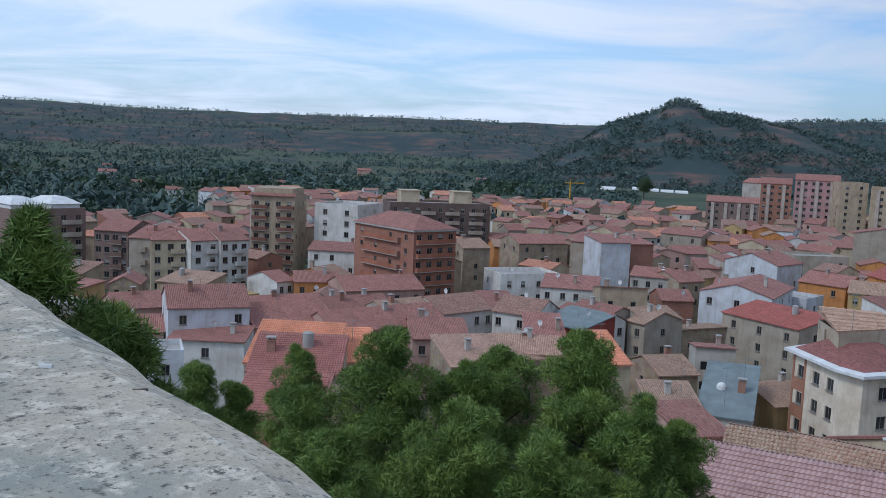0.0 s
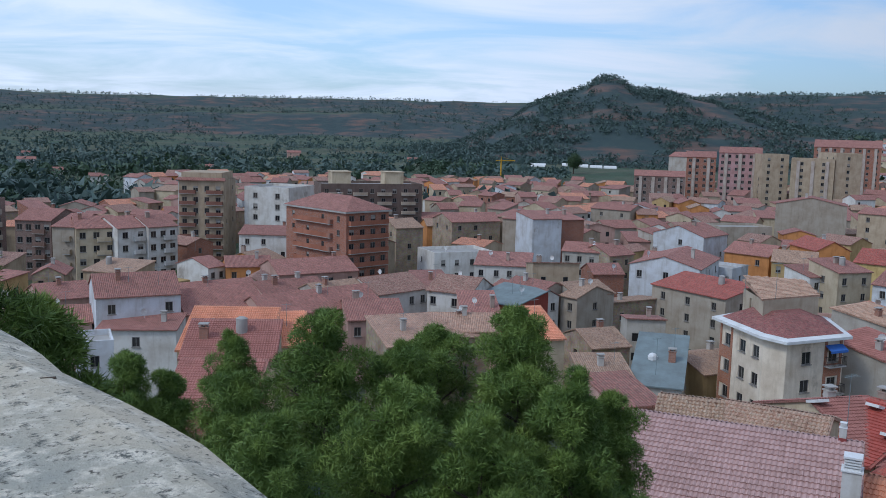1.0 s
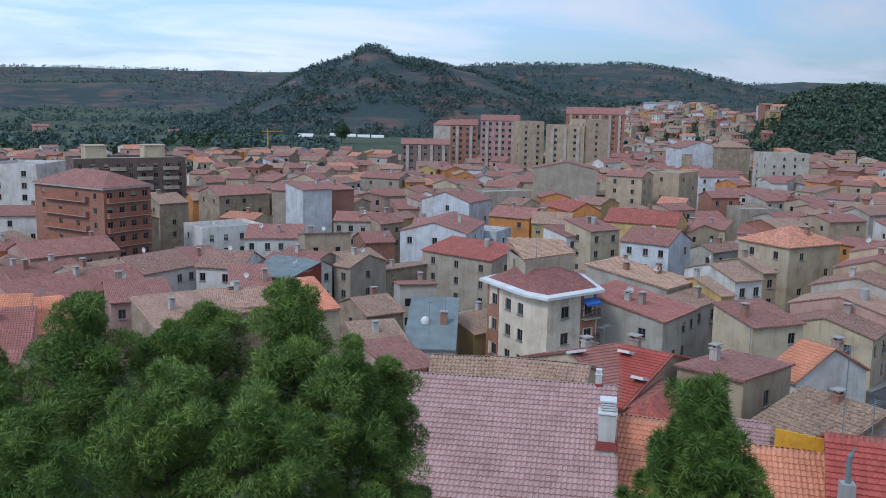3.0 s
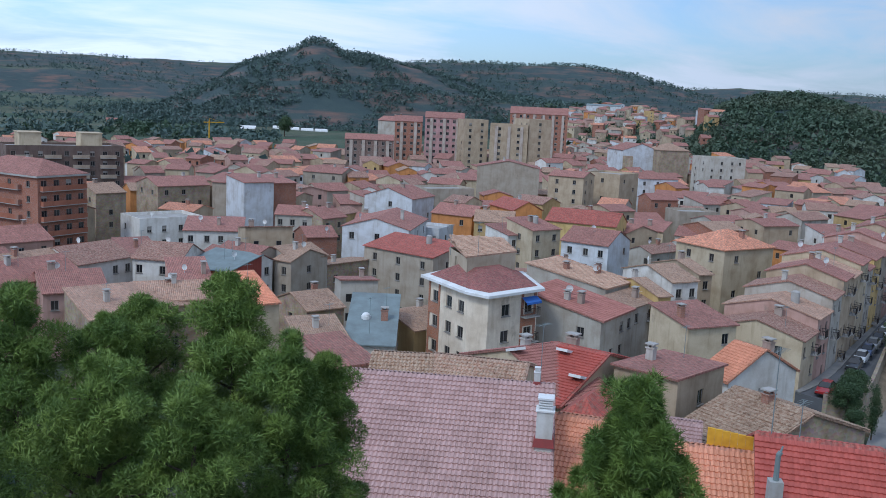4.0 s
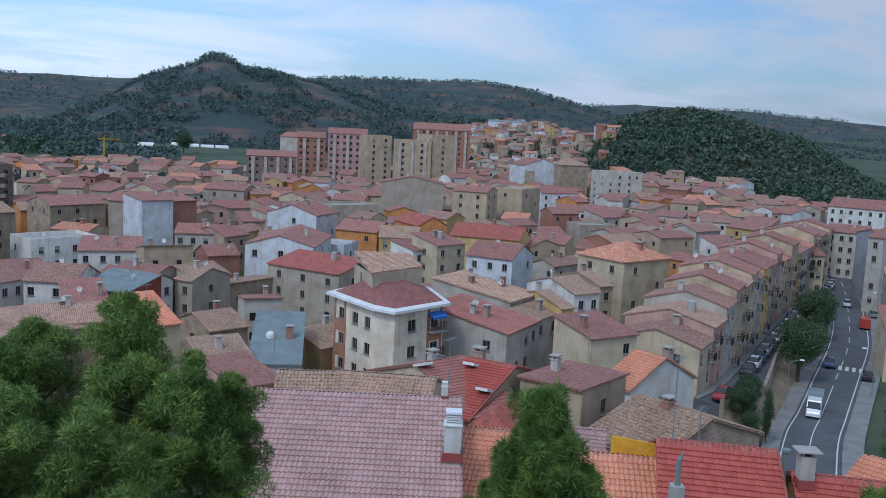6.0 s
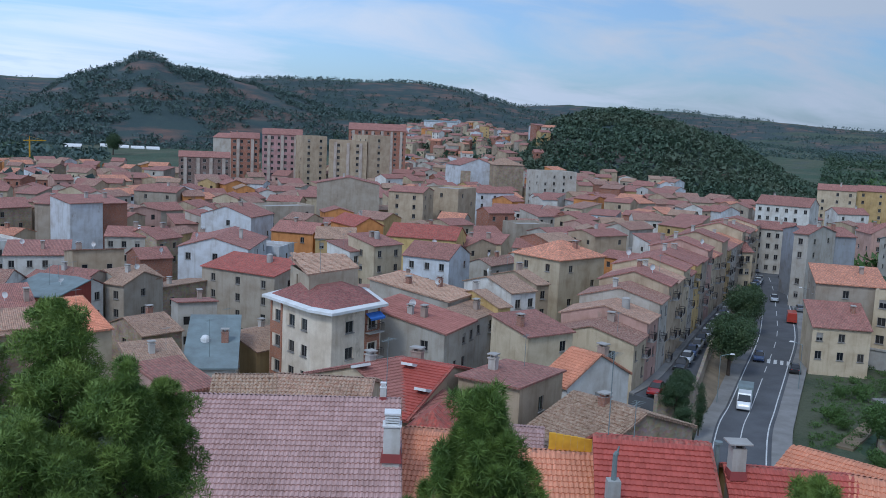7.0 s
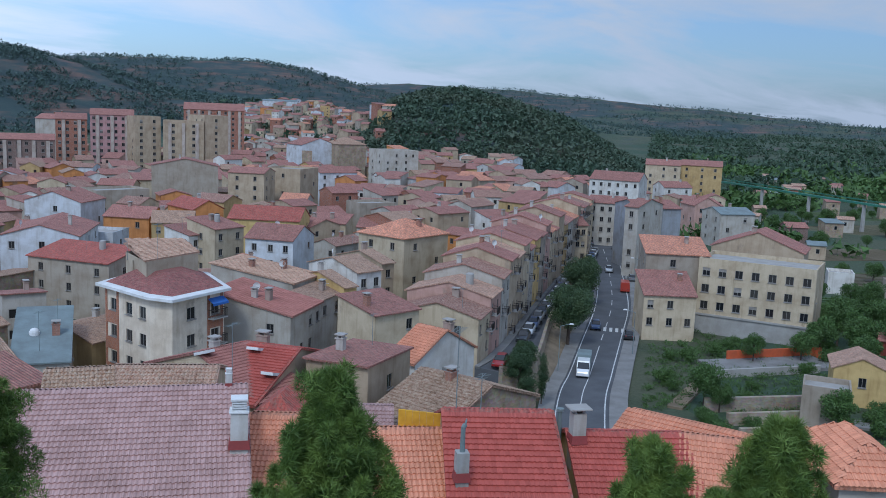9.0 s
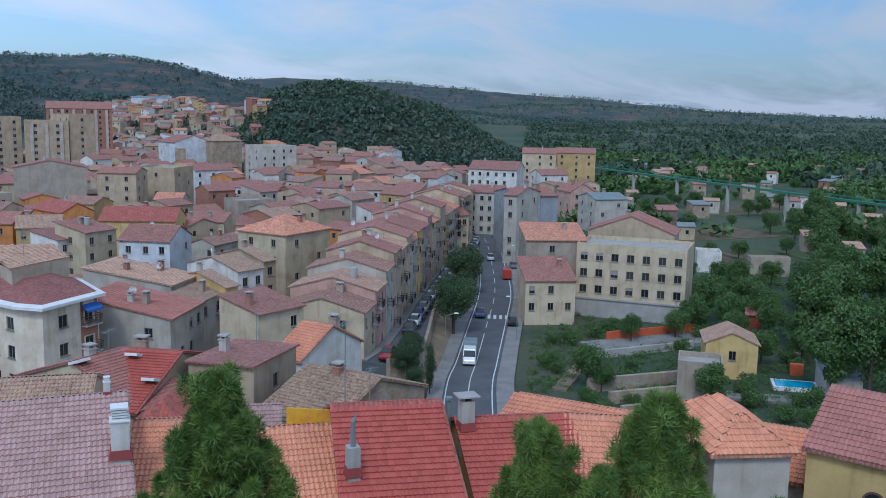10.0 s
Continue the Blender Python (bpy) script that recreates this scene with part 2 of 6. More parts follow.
# ---- mesh helpers ----
class Build:
    """Collects faces, with uv in metres, for one mesh."""

    def __init__(self):
        self.v, self.f, self.uv, self.mi = [], [], [], []

    def poly(self, pts, uv=None, mat=0):
        k = len(self.v)
        self.v += [tuple(p) for p in pts]
        self.f.append(tuple(range(k, k + len(pts))))
        self.uv.append(uv or [(p[0] + p[1], p[2]) for p in pts])
        self.mi.append(mat)

    def box(self, x0, x1, y0, y1, z0, z1, mat=0, taper=0.0):
        s, u = taper * (x1 - x0), taper * (y1 - y0)
        a = [(x0, y0, z0), (x1, y0, z0), (x1, y1, z0), (x0, y1, z0)]
        b = [(x0 + s, y0 + u, z1), (x1 - s, y0 + u, z1), (x1 - s, y1 - u, z1), (x0 + s, y1 - u, z1)]
        self.poly(a[::-1], None, mat)
        self.poly(b, None, mat)
        for i in range(4):
            j = (i + 1) % 4
            self.poly([a[i], a[j], b[j], b[i]], None, mat)

    def tube(self, p, q, r0, r1, n=8, mat=0):
        p, q = Vector(p), Vector(q)
        w = (q - p).normalized()
        s = w.orthogonal().normalized()
        u = w.cross(s)
        ring = [(s * math.cos(a) + u * math.sin(a)) for a in (2 * math.pi * i / n for i in range(n))]
        lo, hi = [p + k * r0 for k in ring], [q + k * r1 for k in ring]
        for i in range(n):
            j = (i + 1) % n
            self.poly([lo[i], lo[j], hi[j], hi[i]], None, mat)
        self.poly(hi, None, mat)
        self.poly(lo[::-1], None, mat)

    def mesh(self, name, *mats, smooth=False):
        me = bpy.data.meshes.new(name)
        me.from_pydata(self.v, [], self.f)
        layer = me.uv_layers.new(name="UVMap")
        layer.data.foreach_set("uv", [c for face in self.uv for p in face for c in p])
        for m in mats:
            me.materials.append(m)
        me.polygons.foreach_set("material_index", self.mi)
        if smooth:
            me.polygons.foreach_set("use_smooth", [True] * len(self.f))
        return me


def child(name, mesh, parent, at=None, label="", color=None):
    ob = new(name, mesh)
    ob.parent = parent
    if at is not None:
        ob.matrix_basis = at
    if color:
        ob.color = (*color, 1)
    return tagged(ob, label)


def thing(name, at, label, category, group="", kind="", mesh=None):
    ob = new(name, mesh)
    ob.matrix_basis = at
    return tagged(ob, label, category, group, kind)


def soup(name, verts, faces_per, mat):
    """A mesh of loose triangles or quads from an array of corner points."""
    n = len(verts) // faces_per
    me = bpy.data.meshes.new(name)
    me.vertices.add(len(verts))
    me.vertices.foreach_set("co", np.asarray(verts, dtype=np.float32).ravel())
    me.loops.add(len(verts))
    me.loops.foreach_set("vertex_index", np.arange(len(verts), dtype=np.int32))
    me.polygons.add(n)
    me.polygons.foreach_set("loop_start", np.arange(0, len(verts), faces_per, dtype=np.int32))
    me.materials.append(mat)
    me.update(calc_edges=True)
    return me


# ---- the land: castle hill under the camera, town plain, hills and far ridges ----
def arc(az, knots):
    return np.interp(az, [k[0] for k in knots], [k[1] for k in knots])


RIDGES = [  # distance, near and far half width, heights by bearing in degrees
    (1380, 330, 420, [(2, 0), (4.5, 6), (7.2, 36), (9.7, 76), (12.1, 97), (13.6, 116), (14.4, 116), (15.5, 101),
                      (17.5, 93), (20.9, 74), (26.2, 41), (30, 10), (33, 0)]),
    (690, 150, 160, [(34.5, 0), (36.9, 22), (38.2, 38), (40, 47), (42.5, 51), (45.6, 44), (48.9, 33), (52, 12), (54, 0)]),
    (2500, 500, 700, [(6, 0), (14, 90), (20, 138), (24, 139), (30, 142), (33.3, 124), (36.6, 84), (39, 60), (45, 30), (55, 0)]),
    (1150, 560, 700, [(25, 0), (28.5, 24), (31, 34), (34, 32), (37, 18), (40, 0)]),
    (4400, 900, 1200, [(-180, 150), (-24, 152), (-19, 143), (-8, 152), (8, 158), (14, 160), (36, 128), (39.2, 152), (45, 136), (50.4, 113),
                       (56, 84), (60, 66), (64, 38), (69, 25), (74, 12), (100, 40), (180, 150)]),
    (3300, 500, 700, [(-60, 70), (-30, 75), (-15, 60), (0, 85), (6, 50), (10, 0), (46, 0), (54, 45), (62, 40), (70, 5), (90, 20)]),
]


def land(x, y, rough=True):
    """The ground's height; x and y are arrays."""
    x, y = np.asarray(x, float), np.asarray(y, float)
    r, az = np.hypot(x, y), np.degrees(np.arctan2(x, y))
    z = np.interp(r, [0, 3, 20, 38, 60, 80, 100, 150, 600, 5000], [34.0, 33.0, 21.0, 12.0, 6.0, 2.0, -0.2, -0.3, -3.0, 0.0])
    for dist, near, far, knots in RIDGES:
        u = (r - dist) / np.where(r < dist, near, far)
        z = z + arc(az, knots) * np.clip(1 - u * u, 0, 1) ** 1.5 * np.where(r > 120, 1, 0)
    return z


def land_rough(x, y):
    r = math.hypot(x, y)
    if r < 330:
        return 0.0
    k = min(1.0, (r - 330) / 900)
    v = Vector((x, y, 0))
    return k * (7 * noise.fractal(v * 0.004, 1.0, 2.0, 5) + 2.0 * noise.fractal(v * 0.02, 1.0, 2.0, 3))


def ground_at(x, y):
    return float(land(x, y)) + land_rough(x, y)


bearings = np.concatenate([np.arange(-180, -40, 5), np.arange(-40, 86, 0.4), np.arange(86, 180, 5)])
rings = np.concatenate([[0.0], np.geomspace(1.5, 120, 40), np.arange(126, 700, 9), np.geomspace(710, 4900, 110)])
na, nr = len(bearings), len(rings)
gx = np.outer(rings, np.sin(np.radians(bearings)))
gy = np.outer(rings, np.cos(np.radians(bearings)))
gz = land(gx, gy)
gz = gz + np.array([[land_rough(gx[i, j], gy[i, j]) for j in range(na)] for i in range(nr)])
me = bpy.data.meshes.new("ground")
quads = [(i * na + j, i * na + (j + 1) % na, (i + 1) * na + (j + 1) % na, (i + 1) * na + j) for i in range(nr - 1) for j in range(na)]
me.from_pydata(np.stack([gx, gy, gz], 2).reshape(-1, 3).tolist(), [], quads)
me.polygons.foreach_set("use_smooth", [True] * len(quads))
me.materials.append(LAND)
tagged(new("ground", me), "green and brown valley land with fields and hills", "ground", kind="structure")

# ---- houses ----
WALLS = {
    "white": (0.70, 0.67, 0.62), "bluewhite": (0.64, 0.65, 0.67), "cream": (0.56, 0.46, 0.32), "grey": (0.40, 0.34, 0.27),
    "lightgrey": (0.49, 0.45, 0.39), "tan": (0.46, 0.36, 0.25), "pink": (0.52, 0.33, 0.27), "orange": (0.62, 0.27, 0.09),
    "ochre": (0.50, 0.35, 0.16), "yellow": (0.60, 0.43, 0.18), "brick": (0.36, 0.13, 0.07), "brown": (0.24, 0.15, 0.12),
    "dark": (0.17, 0.12, 0.10), "slate": (0.30, 0.31, 0.33), "stone": (0.40, 0.30, 0.20), "red": (0.32, 0.07, 0.05), "pinkblock": (0.48, 0.28, 0.27),
}
ROOFS = {
    "red": (0.42, 0.185, 0.15), "bright": (0.47, 0.105, 0.078), "orange": (0.78, 0.34, 0.20), "brown": (0.33, 0.155, 0.115),
    "old": (0.40, 0.25, 0.16), "pale": (0.58, 0.35, 0.24), "pink": (0.52, 0.34, 0.31), "metal": (0.4, 0.45, 0.48),
}
meshes = {}


def shared(key, make):
    if key not in meshes:
        meshes[key] = make()
    return meshes[key]


def window_mesh(w, h):
    b = Build()
    t = 0.07
    b.box(-w / 2, w / 2, 0, 0.06, 0, t)
    b.box(-w / 2, w / 2, 0, 0.06, h - t, h)
    b.box(-w / 2, -w / 2 + t, 0, 0.06, t, h - t)
    b.box(w / 2 - t, w / 2, 0, 0.06, t, h - t)
    b.box(-t / 3, t / 3, 0.005, 0.055, t, h - t)
    b.box(-w / 2 - 0.08, w / 2 + 0.08, -0.24, -0.001, -0.09, 0.0)
    return b.mesh("window", TRIM)


def pane_mesh(w, h):
    b = Build()
    b.box(-w / 2 + 0.06, w / 2 - 0.06, 0.02, 0.04, 0.06, h - 0.06)
    return b.mesh("pane", GLASS)


def blind_mesh(w, h, f):
    b = Build()
    b.box(-w / 2 + 0.07, w / 2 - 0.07, -0.02, 0.015, h - 0.07 - h * f * 0.93, h - 0.07)
    return b.mesh("blind", TRIM)


def merged_window(w, h):
    b = Build()
    t = 0.08
    b.box(-w / 2, w / 2, 0, 0.06, 0, t)
    b.box(-w / 2, w / 2, 0, 0.06, h - t, h)
    b.box(-w / 2, -w / 2 + t, 0, 0.06, t, h - t)
    b.box(w / 2 - t, w / 2, 0, 0.06, t, h - t)
    b.box(-w / 2 + t, w / 2 - t, 0.02, 0.04, t, h - t, 1)
    return b.mesh("window", TRIM, GLASS)


def balcony_mesh(w, solid):
    b = Build()
    b.box(-w / 2, w / 2, -0.85, 0.0, -0.14, 0.0, 1)
    if solid:
        b.box(-w / 2, w / 2, -0.85, -0.75, 0.0, 0.95, 2)
        b.box(-w / 2, -w / 2 + 0.08, -0.75, 0, 0.0, 0.95, 2)
        b.box(w / 2 - 0.08, w / 2, -0.75, 0, 0.0, 0.95, 2)
    else:
        b.box(-w / 2, w / 2, -0.84, -0.79, 0.92, 0.98)
        n = int(w / 0.16)
        for i in range(n + 1):
            x = -w / 2 + (w - 0.03) * i / n
            b.box(x, x + 0.025, -0.83, -0.80, 0, 0.94)
        for x in (-w / 2, w / 2 - 0.03):
            b.box(x, x + 0.03, -0.8, 0, 0.92, 0.98)
            for k in range(4):
                b.box(x, x + 0.025, -0.68 + 0.19 * k, -0.655 + 0.19 * k, 0, 0.94)
    return b.mesh("balcony", IRON, CONCRETE, PLASTER)


def chimney_mesh(v):
    b = Build()
    w = 0.32 + 0.07 * v
    b.box(-w, w, -0.3, 0.3, -0.8, 1.1, 0)
    b.box(-w - 0.07, w + 0.07, -0.37, 0.37, 1.1, 1.2, 0)
    for x in (-w * 0.7, w * 0.4):
        b.box(x, x + 0.12, -0.25, 0.25, 1.2, 1.42, 0)
    b.box(-w - 0.09, w + 0.09, -0.4, 0.4, 1.42, 1.52, 1)
    return b.mesh("chimney", (PLASTER, BRICK, PLASTER)[v % 3], CONCRETE)


def side(b, p, q, z0, z1, xs, zs, ww, wh, skip=0.0, rng=None, uv0=0.0):
    """One wall face from p to q with recessed openings at distances xs and sill heights zs; returns the openings."""
    p, q = Vector((*p, 0)), Vector((*q, 0))
    L = (q - p).length
    d = (q - p) / L
    inn = Vector((-d.y, d.x, 0)) * 0.16
    bx = [0.0]
    for x in xs:
        bx += [x - ww / 2, x + ww / 2]
    bx.append(L)
    bz = [z0]
    for z in sorted(zs):
        bz += [z, z + wh]
    bz.append(z1)
    holes = []
    up = Vector((0, 0, 1))
    for i in range(len(bx) - 1):
        for j in range(len(bz) - 1):
            c = [p + d * bx[i] + up * bz[j], p + d * bx[i + 1] + up * bz[j], p + d * bx[i + 1] + up * bz[j + 1], p + d * bx[i] + up * bz[j + 1]]
            uv = [(uv0 + bx[i], bz[j]), (uv0 + bx[i + 1], bz[j]), (uv0 + bx[i + 1], bz[j + 1]), (uv0 + bx[i], bz[j + 1])]
            if i % 2 and j % 2 and not (rng and rng.random() < skip):
                e = [k + inn for k in c]
                for a in range(4):
                    o = (a + 1) % 4
                    b.poly([c[a], c[o], e[o], e[a]], None)
                holes.append(((bx[i] + bx[i + 1]) / 2, bz[j]))
            else:
                b.poly(c, uv)
    return holes


def slope_uv(pts, eave):
    a, o = Vector(eave), Vector(pts[0])
    n = Vector((0, 0, 0))
    for i in range(len(pts)):
        n += Vector(pts[i]).cross(Vector(pts[(i + 1) % len(pts)]))
    up = n.normalized().cross(a)
    return [((Vector(p) - o).dot(a), (Vector(p) - o).dot(up)) for p in pts]


def roof_faces(kind, w, d, h, rise, over):
    """Top faces with their eave directions, in the house's own axes; front wall on y = 0."""
    x0, x1, y0, y1 = -w / 2 - over * 0.5, w / 2 + over * 0.5, -over, d + over
    lo = h - rise * over / max(d / 2, 1)
    X, Y = (1, 0, 0), (0, 1, 0)
    if kind == "gx":
        m, t = d / 2, h + rise
        return [([(x0, y0, lo), (x1, y0, lo), (x1, m, t), (x0, m, t)], X), ([(x1, y1, lo), (x0, y1, lo), (x0, m, t), (x1, m, t)], (-1, 0, 0))]
    if kind == "gy":
        x0, x1, y0, y1, t = -w / 2 - over, w / 2 + over, -over * 0.5, d + over * 0.5, h + rise
        return [([(x0, y1, lo), (x0, y0, lo), (0, y0, t), (0, y1, t)], (0, -1, 0)), ([(x1, y0, lo), (x1, y1, lo), (0, y1, t), (0, y0, t)], Y)]
    if kind == "hip":
        x0, x1 = -w / 2 - over, w / 2 + over
        t = h + rise
        if w >= d:
            k, m = (w - d) / 2 + 0.3, d / 2
            a, c = (-k, m, t), (k, m, t)
            return [([(x0, y0, lo), (x1, y0, lo), c, a], X), ([(x1, y1, lo), (x0, y1, lo), a, c], (-1, 0, 0)),
                    ([(x0, y1, lo), (x0, y0, lo), a], (0, -1, 0)), ([(x1, y0, lo), (x1, y1, lo), c], Y)]
        a, c = (0, w / 2, t), (0, d - w / 2, t)
        return [([(x0, y0, lo), (x1, y0, lo), a], X), ([(x1, y1, lo), (x0, y1, lo), c], (-1, 0, 0)),
                ([(x0, y1, lo), (x0, y0, lo), a, c], (0, -1, 0)), ([(x1, y0, lo), (x1, y1, lo), c, a], Y)]
    if kind == "sf":
        return [([(x0, y0, lo), (x1, y0, lo), (x1, y1, h + rise), (x0, y1, h + rise)], X)]
    if kind == "sb":
        return [([(x1, y1, h), (x0, y1, h), (x0, y0, h + rise), (x1, y0, h + rise)], (-1, 0, 0))]
    if kind == "sl":
        return [([(x0, y1, h), (x0, y0, h), (x1, y0, h + rise), (x1, y1, h + rise)], (0, -1, 0))]
    return []


FAR = {}


def gather(key, b, at, mat):
    """Adds faces to the joined houses at the far end of the town."""
    far = FAR.setdefault(key, (Build(), mat))[0]
    k = len(far.v)
    far.v += [tuple(at @ Vector(p)) for p in b.v]
    far.f += [tuple(i + k for i in f) for f in b.f]
    far.uv += b.uv
    far.mi += [0] * len(b.f)


def slab_mesh(name, faces, mat, thick=0.16):
    b = slab_build(faces, thick)
    return b.mesh(name, mat)


def slab_build(faces, thick=0.16):
    b = Build()
    down = Vector((0, 0, -thick))
    edges = {}
    for pts, e in faces:
        b.poly(pts, slope_uv(pts, e))
        b.poly([Vector(p) + down for p in pts[::-1]])
        for i in range(len(pts)):
            k = (tuple(pts[i]), tuple(pts[(i + 1) % len(pts)]))
            edges[k] = 1
    for a, c in edges:
        if (c, a) not in edges:
            b.poly([Vector(a) + down, Vector(c) + down, c, a])
    return b


def tile_points(g, wave=0.052, lap=0.06):
    """One curved roof tile, as quads: g metres wide, with a raised lower edge."""
    us, hs = (0.0, 0.18, 0.4, 0.62, 0.82, 1.0), (0.0, 0.23 * wave, wave, wave, 0.23 * wave, 0.0)
    q = []
    for i in range(5):
        a, b_, ha, hb = us[i] * g, us[i + 1] * g, hs[i], hs[i + 1]
        q += [(a, 0, ha + lap), (b_, 0, hb + lap), (b_, 0.42, hb + 0.004), (a, 0.42, ha + 0.004)]
        q += [(a, 0, -0.004), (b_, 0, -0.004), (b_, 0, hb + lap), (a, 0, ha + lap)]
    return np.array(q)


def lay_tiles(cover, pts, eave, colour, look_, amount):
    """Tiles on one roof slope: the first rows as pieces of their own on the closest roofs, the rest joined."""
    o, a = Vector(pts[0]), Vector(eave)
    nrm = (Vector(pts[1]) - o).cross(Vector(pts[2]) - o).normalized()
    up = nrm.cross(a)
    flat_ = [((Vector(p) - o).dot(a), (Vector(p) - o).dot(up)) for p in pts]
    wide, tall = max(p[0] for p in flat_), max(p[1] for p in flat_)
    g, row = 0.235, 0.38
    mat = TILE_PIECE_OLD if look_ in ("old", "pale", "brown") else TILE_PIECE
    one = tile_points(g, 0.022, 0.085) if look_ == "bright" else tile_points(g, 0.045, 0.075) if look_ == "pink" else tile_points(g)
    base = Matrix((a, up, nrm)).transposed()
    nc, nrw = int(wide / g), int(tall / row)

    def inside(u, v):
        for i in range(len(flat_)):
            (x0, y0), (x1, y1) = flat_[i], flat_[(i + 1) % len(flat_)]
            if (x1 - x0) * (v - y0) - (y1 - y0) * (u - x0) < -0.05:
                return False
        return True

    single, joined = [], []
    facing = a.x > 0.5
    for j in range(nrw):
        for i in range(nc):
            if inside((i + 0.5) * g, (j + 0.5) * row):
                (single if amount == 2 and facing and len(single) < 300 and j >= nrw - 1 - 299 // max(nc, 1) else joined).append((i, j))
    R3 = np.array(base)
    if joined:
        ij = np.array(joined, float)
        jit = np.random.RandomState(nc).normal(0, 1, (len(ij), 2)) * (0.012 if look_ in ("old", "pale") else 0.004)
        off = np.stack([ij[:, 0] * g + jit[:, 0], ij[:, 1] * row, np.abs(jit[:, 1])], 1)
        v = (one[None] + off[:, None]).reshape(-1, 3) @ R3.T + np.array(o)
        me = soup("tile_field", v, 4, mat)
        lay = me.uv_layers.new(name="UVMap")
        uv = (one[None, :, :2] + off[:, None, :2]).reshape(-1, 2)
        lay.data.foreach_set("uv", uv.astype(np.float32).ravel())
        tagged(child("tile_field", me, cover, color=colour), kind="stuff")
    if single:
        me = shared(("tile", look_), lambda: soup("roof_tile", one, 4, TILE_SINGLE))
        for i, j in single:
            m4 = base.to_4x4()
            m4.translation = o + a * (i * g) + up * (j * row)
            child("roof_tile", me, cover, m4, color=colour)


BANDS = ("tower", "brick_block", "dark_block", "glazed_block", "tower_block", "apartment", "school")


def bands(home, kind, w, d, h, n, c):
    """What sets the apartment blocks apart: balcony bands, stripes, housings on the roof."""
    if kind == "tower":
        for k in range(n):
            z = h - 2.9 * (k + 1)
            for x in (-w * 0.3, w * 0.3):
                child("balcony", shared(("tb", round(w)), lambda: balcony_mesh(w * 0.36, True)), home, pose(x, 0, z), color=(0.24, 0.11, 0.08))
        b = Build()
        b.box(-w * 0.45, w * 0.45, 0.6, d - 0.6, h + 0.05, h + 2.6)
        child("roof_housing", b.mesh("roof_housing", PLASTER), home, color=WALLS["tan"])
        b = Build()
        b.box(-w / 2 - 0.14, -w / 2 - 0.003, 0.02, d - 0.02, 1.0, h + 0.9)
        child("side_cladding", b.mesh("side_cladding", PLASTER), home, color=WALLS["white"], label="white rendered blind side")
        b = Build()
        b.poly([(-w / 2 - 0.6, -0.7, h + 0.72), (w / 2 + 0.6, -0.7, h + 0.72), (w / 2 + 0.3, 0.5, h + 1.3), (-w / 2 - 0.3, 0.5, h + 1.3)])
        b.box(-w / 2 - 0.6, w / 2 + 0.6, -0.7, 0.5, h + 0.5, h + 0.71)
        child("tile_skirt", b.mesh("tile_skirt", TILE), home, color=ROOFS["red"])
    elif kind == "brick_block":
        for k in range(n):
            z = h - 2.9 * (k + 1)
            child("balcony", shared(("bb", round(w)), lambda: balcony_mesh(w * 0.9, True)), home, pose(0, 0, z), color=(0.38, 0.15, 0.09))
            child("balcony", shared(("bs", round(d)), lambda: balcony_mesh(d * 0.62, True)), home, pose(-w / 2, d * 0.52, z, 0, 0, -90), color=(0.38, 0.15, 0.09))
        b = Build()
        b.box(-w / 2 - 0.5, w / 2 + 0.5, -0.5, d + 0.5, h - 0.35, h - 0.02)
        child("cornice", b.mesh("cornice", CONCRETE), home)
    elif kind == "dark_block":
        for k in range(n):
            z = h - 2.9 * (k + 1)
            for x in (-w * 0.36, -w * 0.12, w * 0.12, w * 0.36):
                child("balcony", shared(("db", round(w)), lambda: balcony_mesh(w * 0.14, True)), home, pose(x, 0, z), color=(0.45, 0.36, 0.28))
        for x in (-w * 0.28, w * 0.25):
            b = Build()
            b.box(x - 3, x + 3, d * 0.3, d * 0.75, h + 0.05, h + 4.0)
            b.box(x - 3.2, x + 3.2, d * 0.28, d * 0.77, h + 4.0, h + 4.25)
            child("roof_housing", b.mesh("roof_housing", PLASTER), home, color=WALLS["cream"], label="cream roof housing")
    elif kind == "glazed_block":
        for x in (-w * 0.26, w * 0.26):
            b = Build()
            b.box(x - w * 0.2, x + w * 0.2, 1.5, d - 2, h + 0.05, h + 1.6)
            b.box(x - w * 0.22, x + w * 0.22, 1.0, d - 1.5, h + 1.6, h + 3.0, 0, 0.28)
            child("attic_roof", b.mesh("attic_roof", WHITE), home, label="white sloping attic roof")
        for k in range(n):
            for x in (-w * 0.3, w * 0.3):
                child("balcony", shared(("gb", round(w)), lambda: balcony_mesh(w * 0.26, True)), home, pose(x, 0, h - 2.9 * (k + 1)), color=(0.5, 0.42, 0.34))
    elif kind == "apartment":
        for k in range(n):
            z = h - 2.9 * (k + 1)
            if z > 0.5 and w > 5:
                child("balcony", shared(("ab", round(w)), lambda: balcony_mesh(w * 0.34, True)), home, pose(w * 0.18, 0, z), color=c)
    elif kind == "tower_block":
        if w > 12.5:
            m = max(2, int(w / 5))
            for i in range(m):
                b = Build()
                x = -w / 2 + w * (i + 0.5) / m
                b.box(x - 0.7, x + 0.7, -0.5, -0.003, 0.5, h - 0.4)
                child("bay", b.mesh("bay", PLASTER), home, color=(0.5, 0.42, 0.36))
    elif kind == "school":
        b = Build()
        b.box(-w / 2 - 0.15, w / 2 + 0.15, -0.35, -0.003, h - 9.2, h - 8.9)
        child("string_course", b.mesh("string_course", CONCRETE), home)
        b = Build()
        b.box(-w / 2 - 0.02, w / 2 + 0.02, -0.12, -0.004, -0.6, h - 9.2)
        child("base", b.mesh("base", CONCRETE), home, label="grey concrete base storey")


FOOT = []
RNG = random.Random(7)


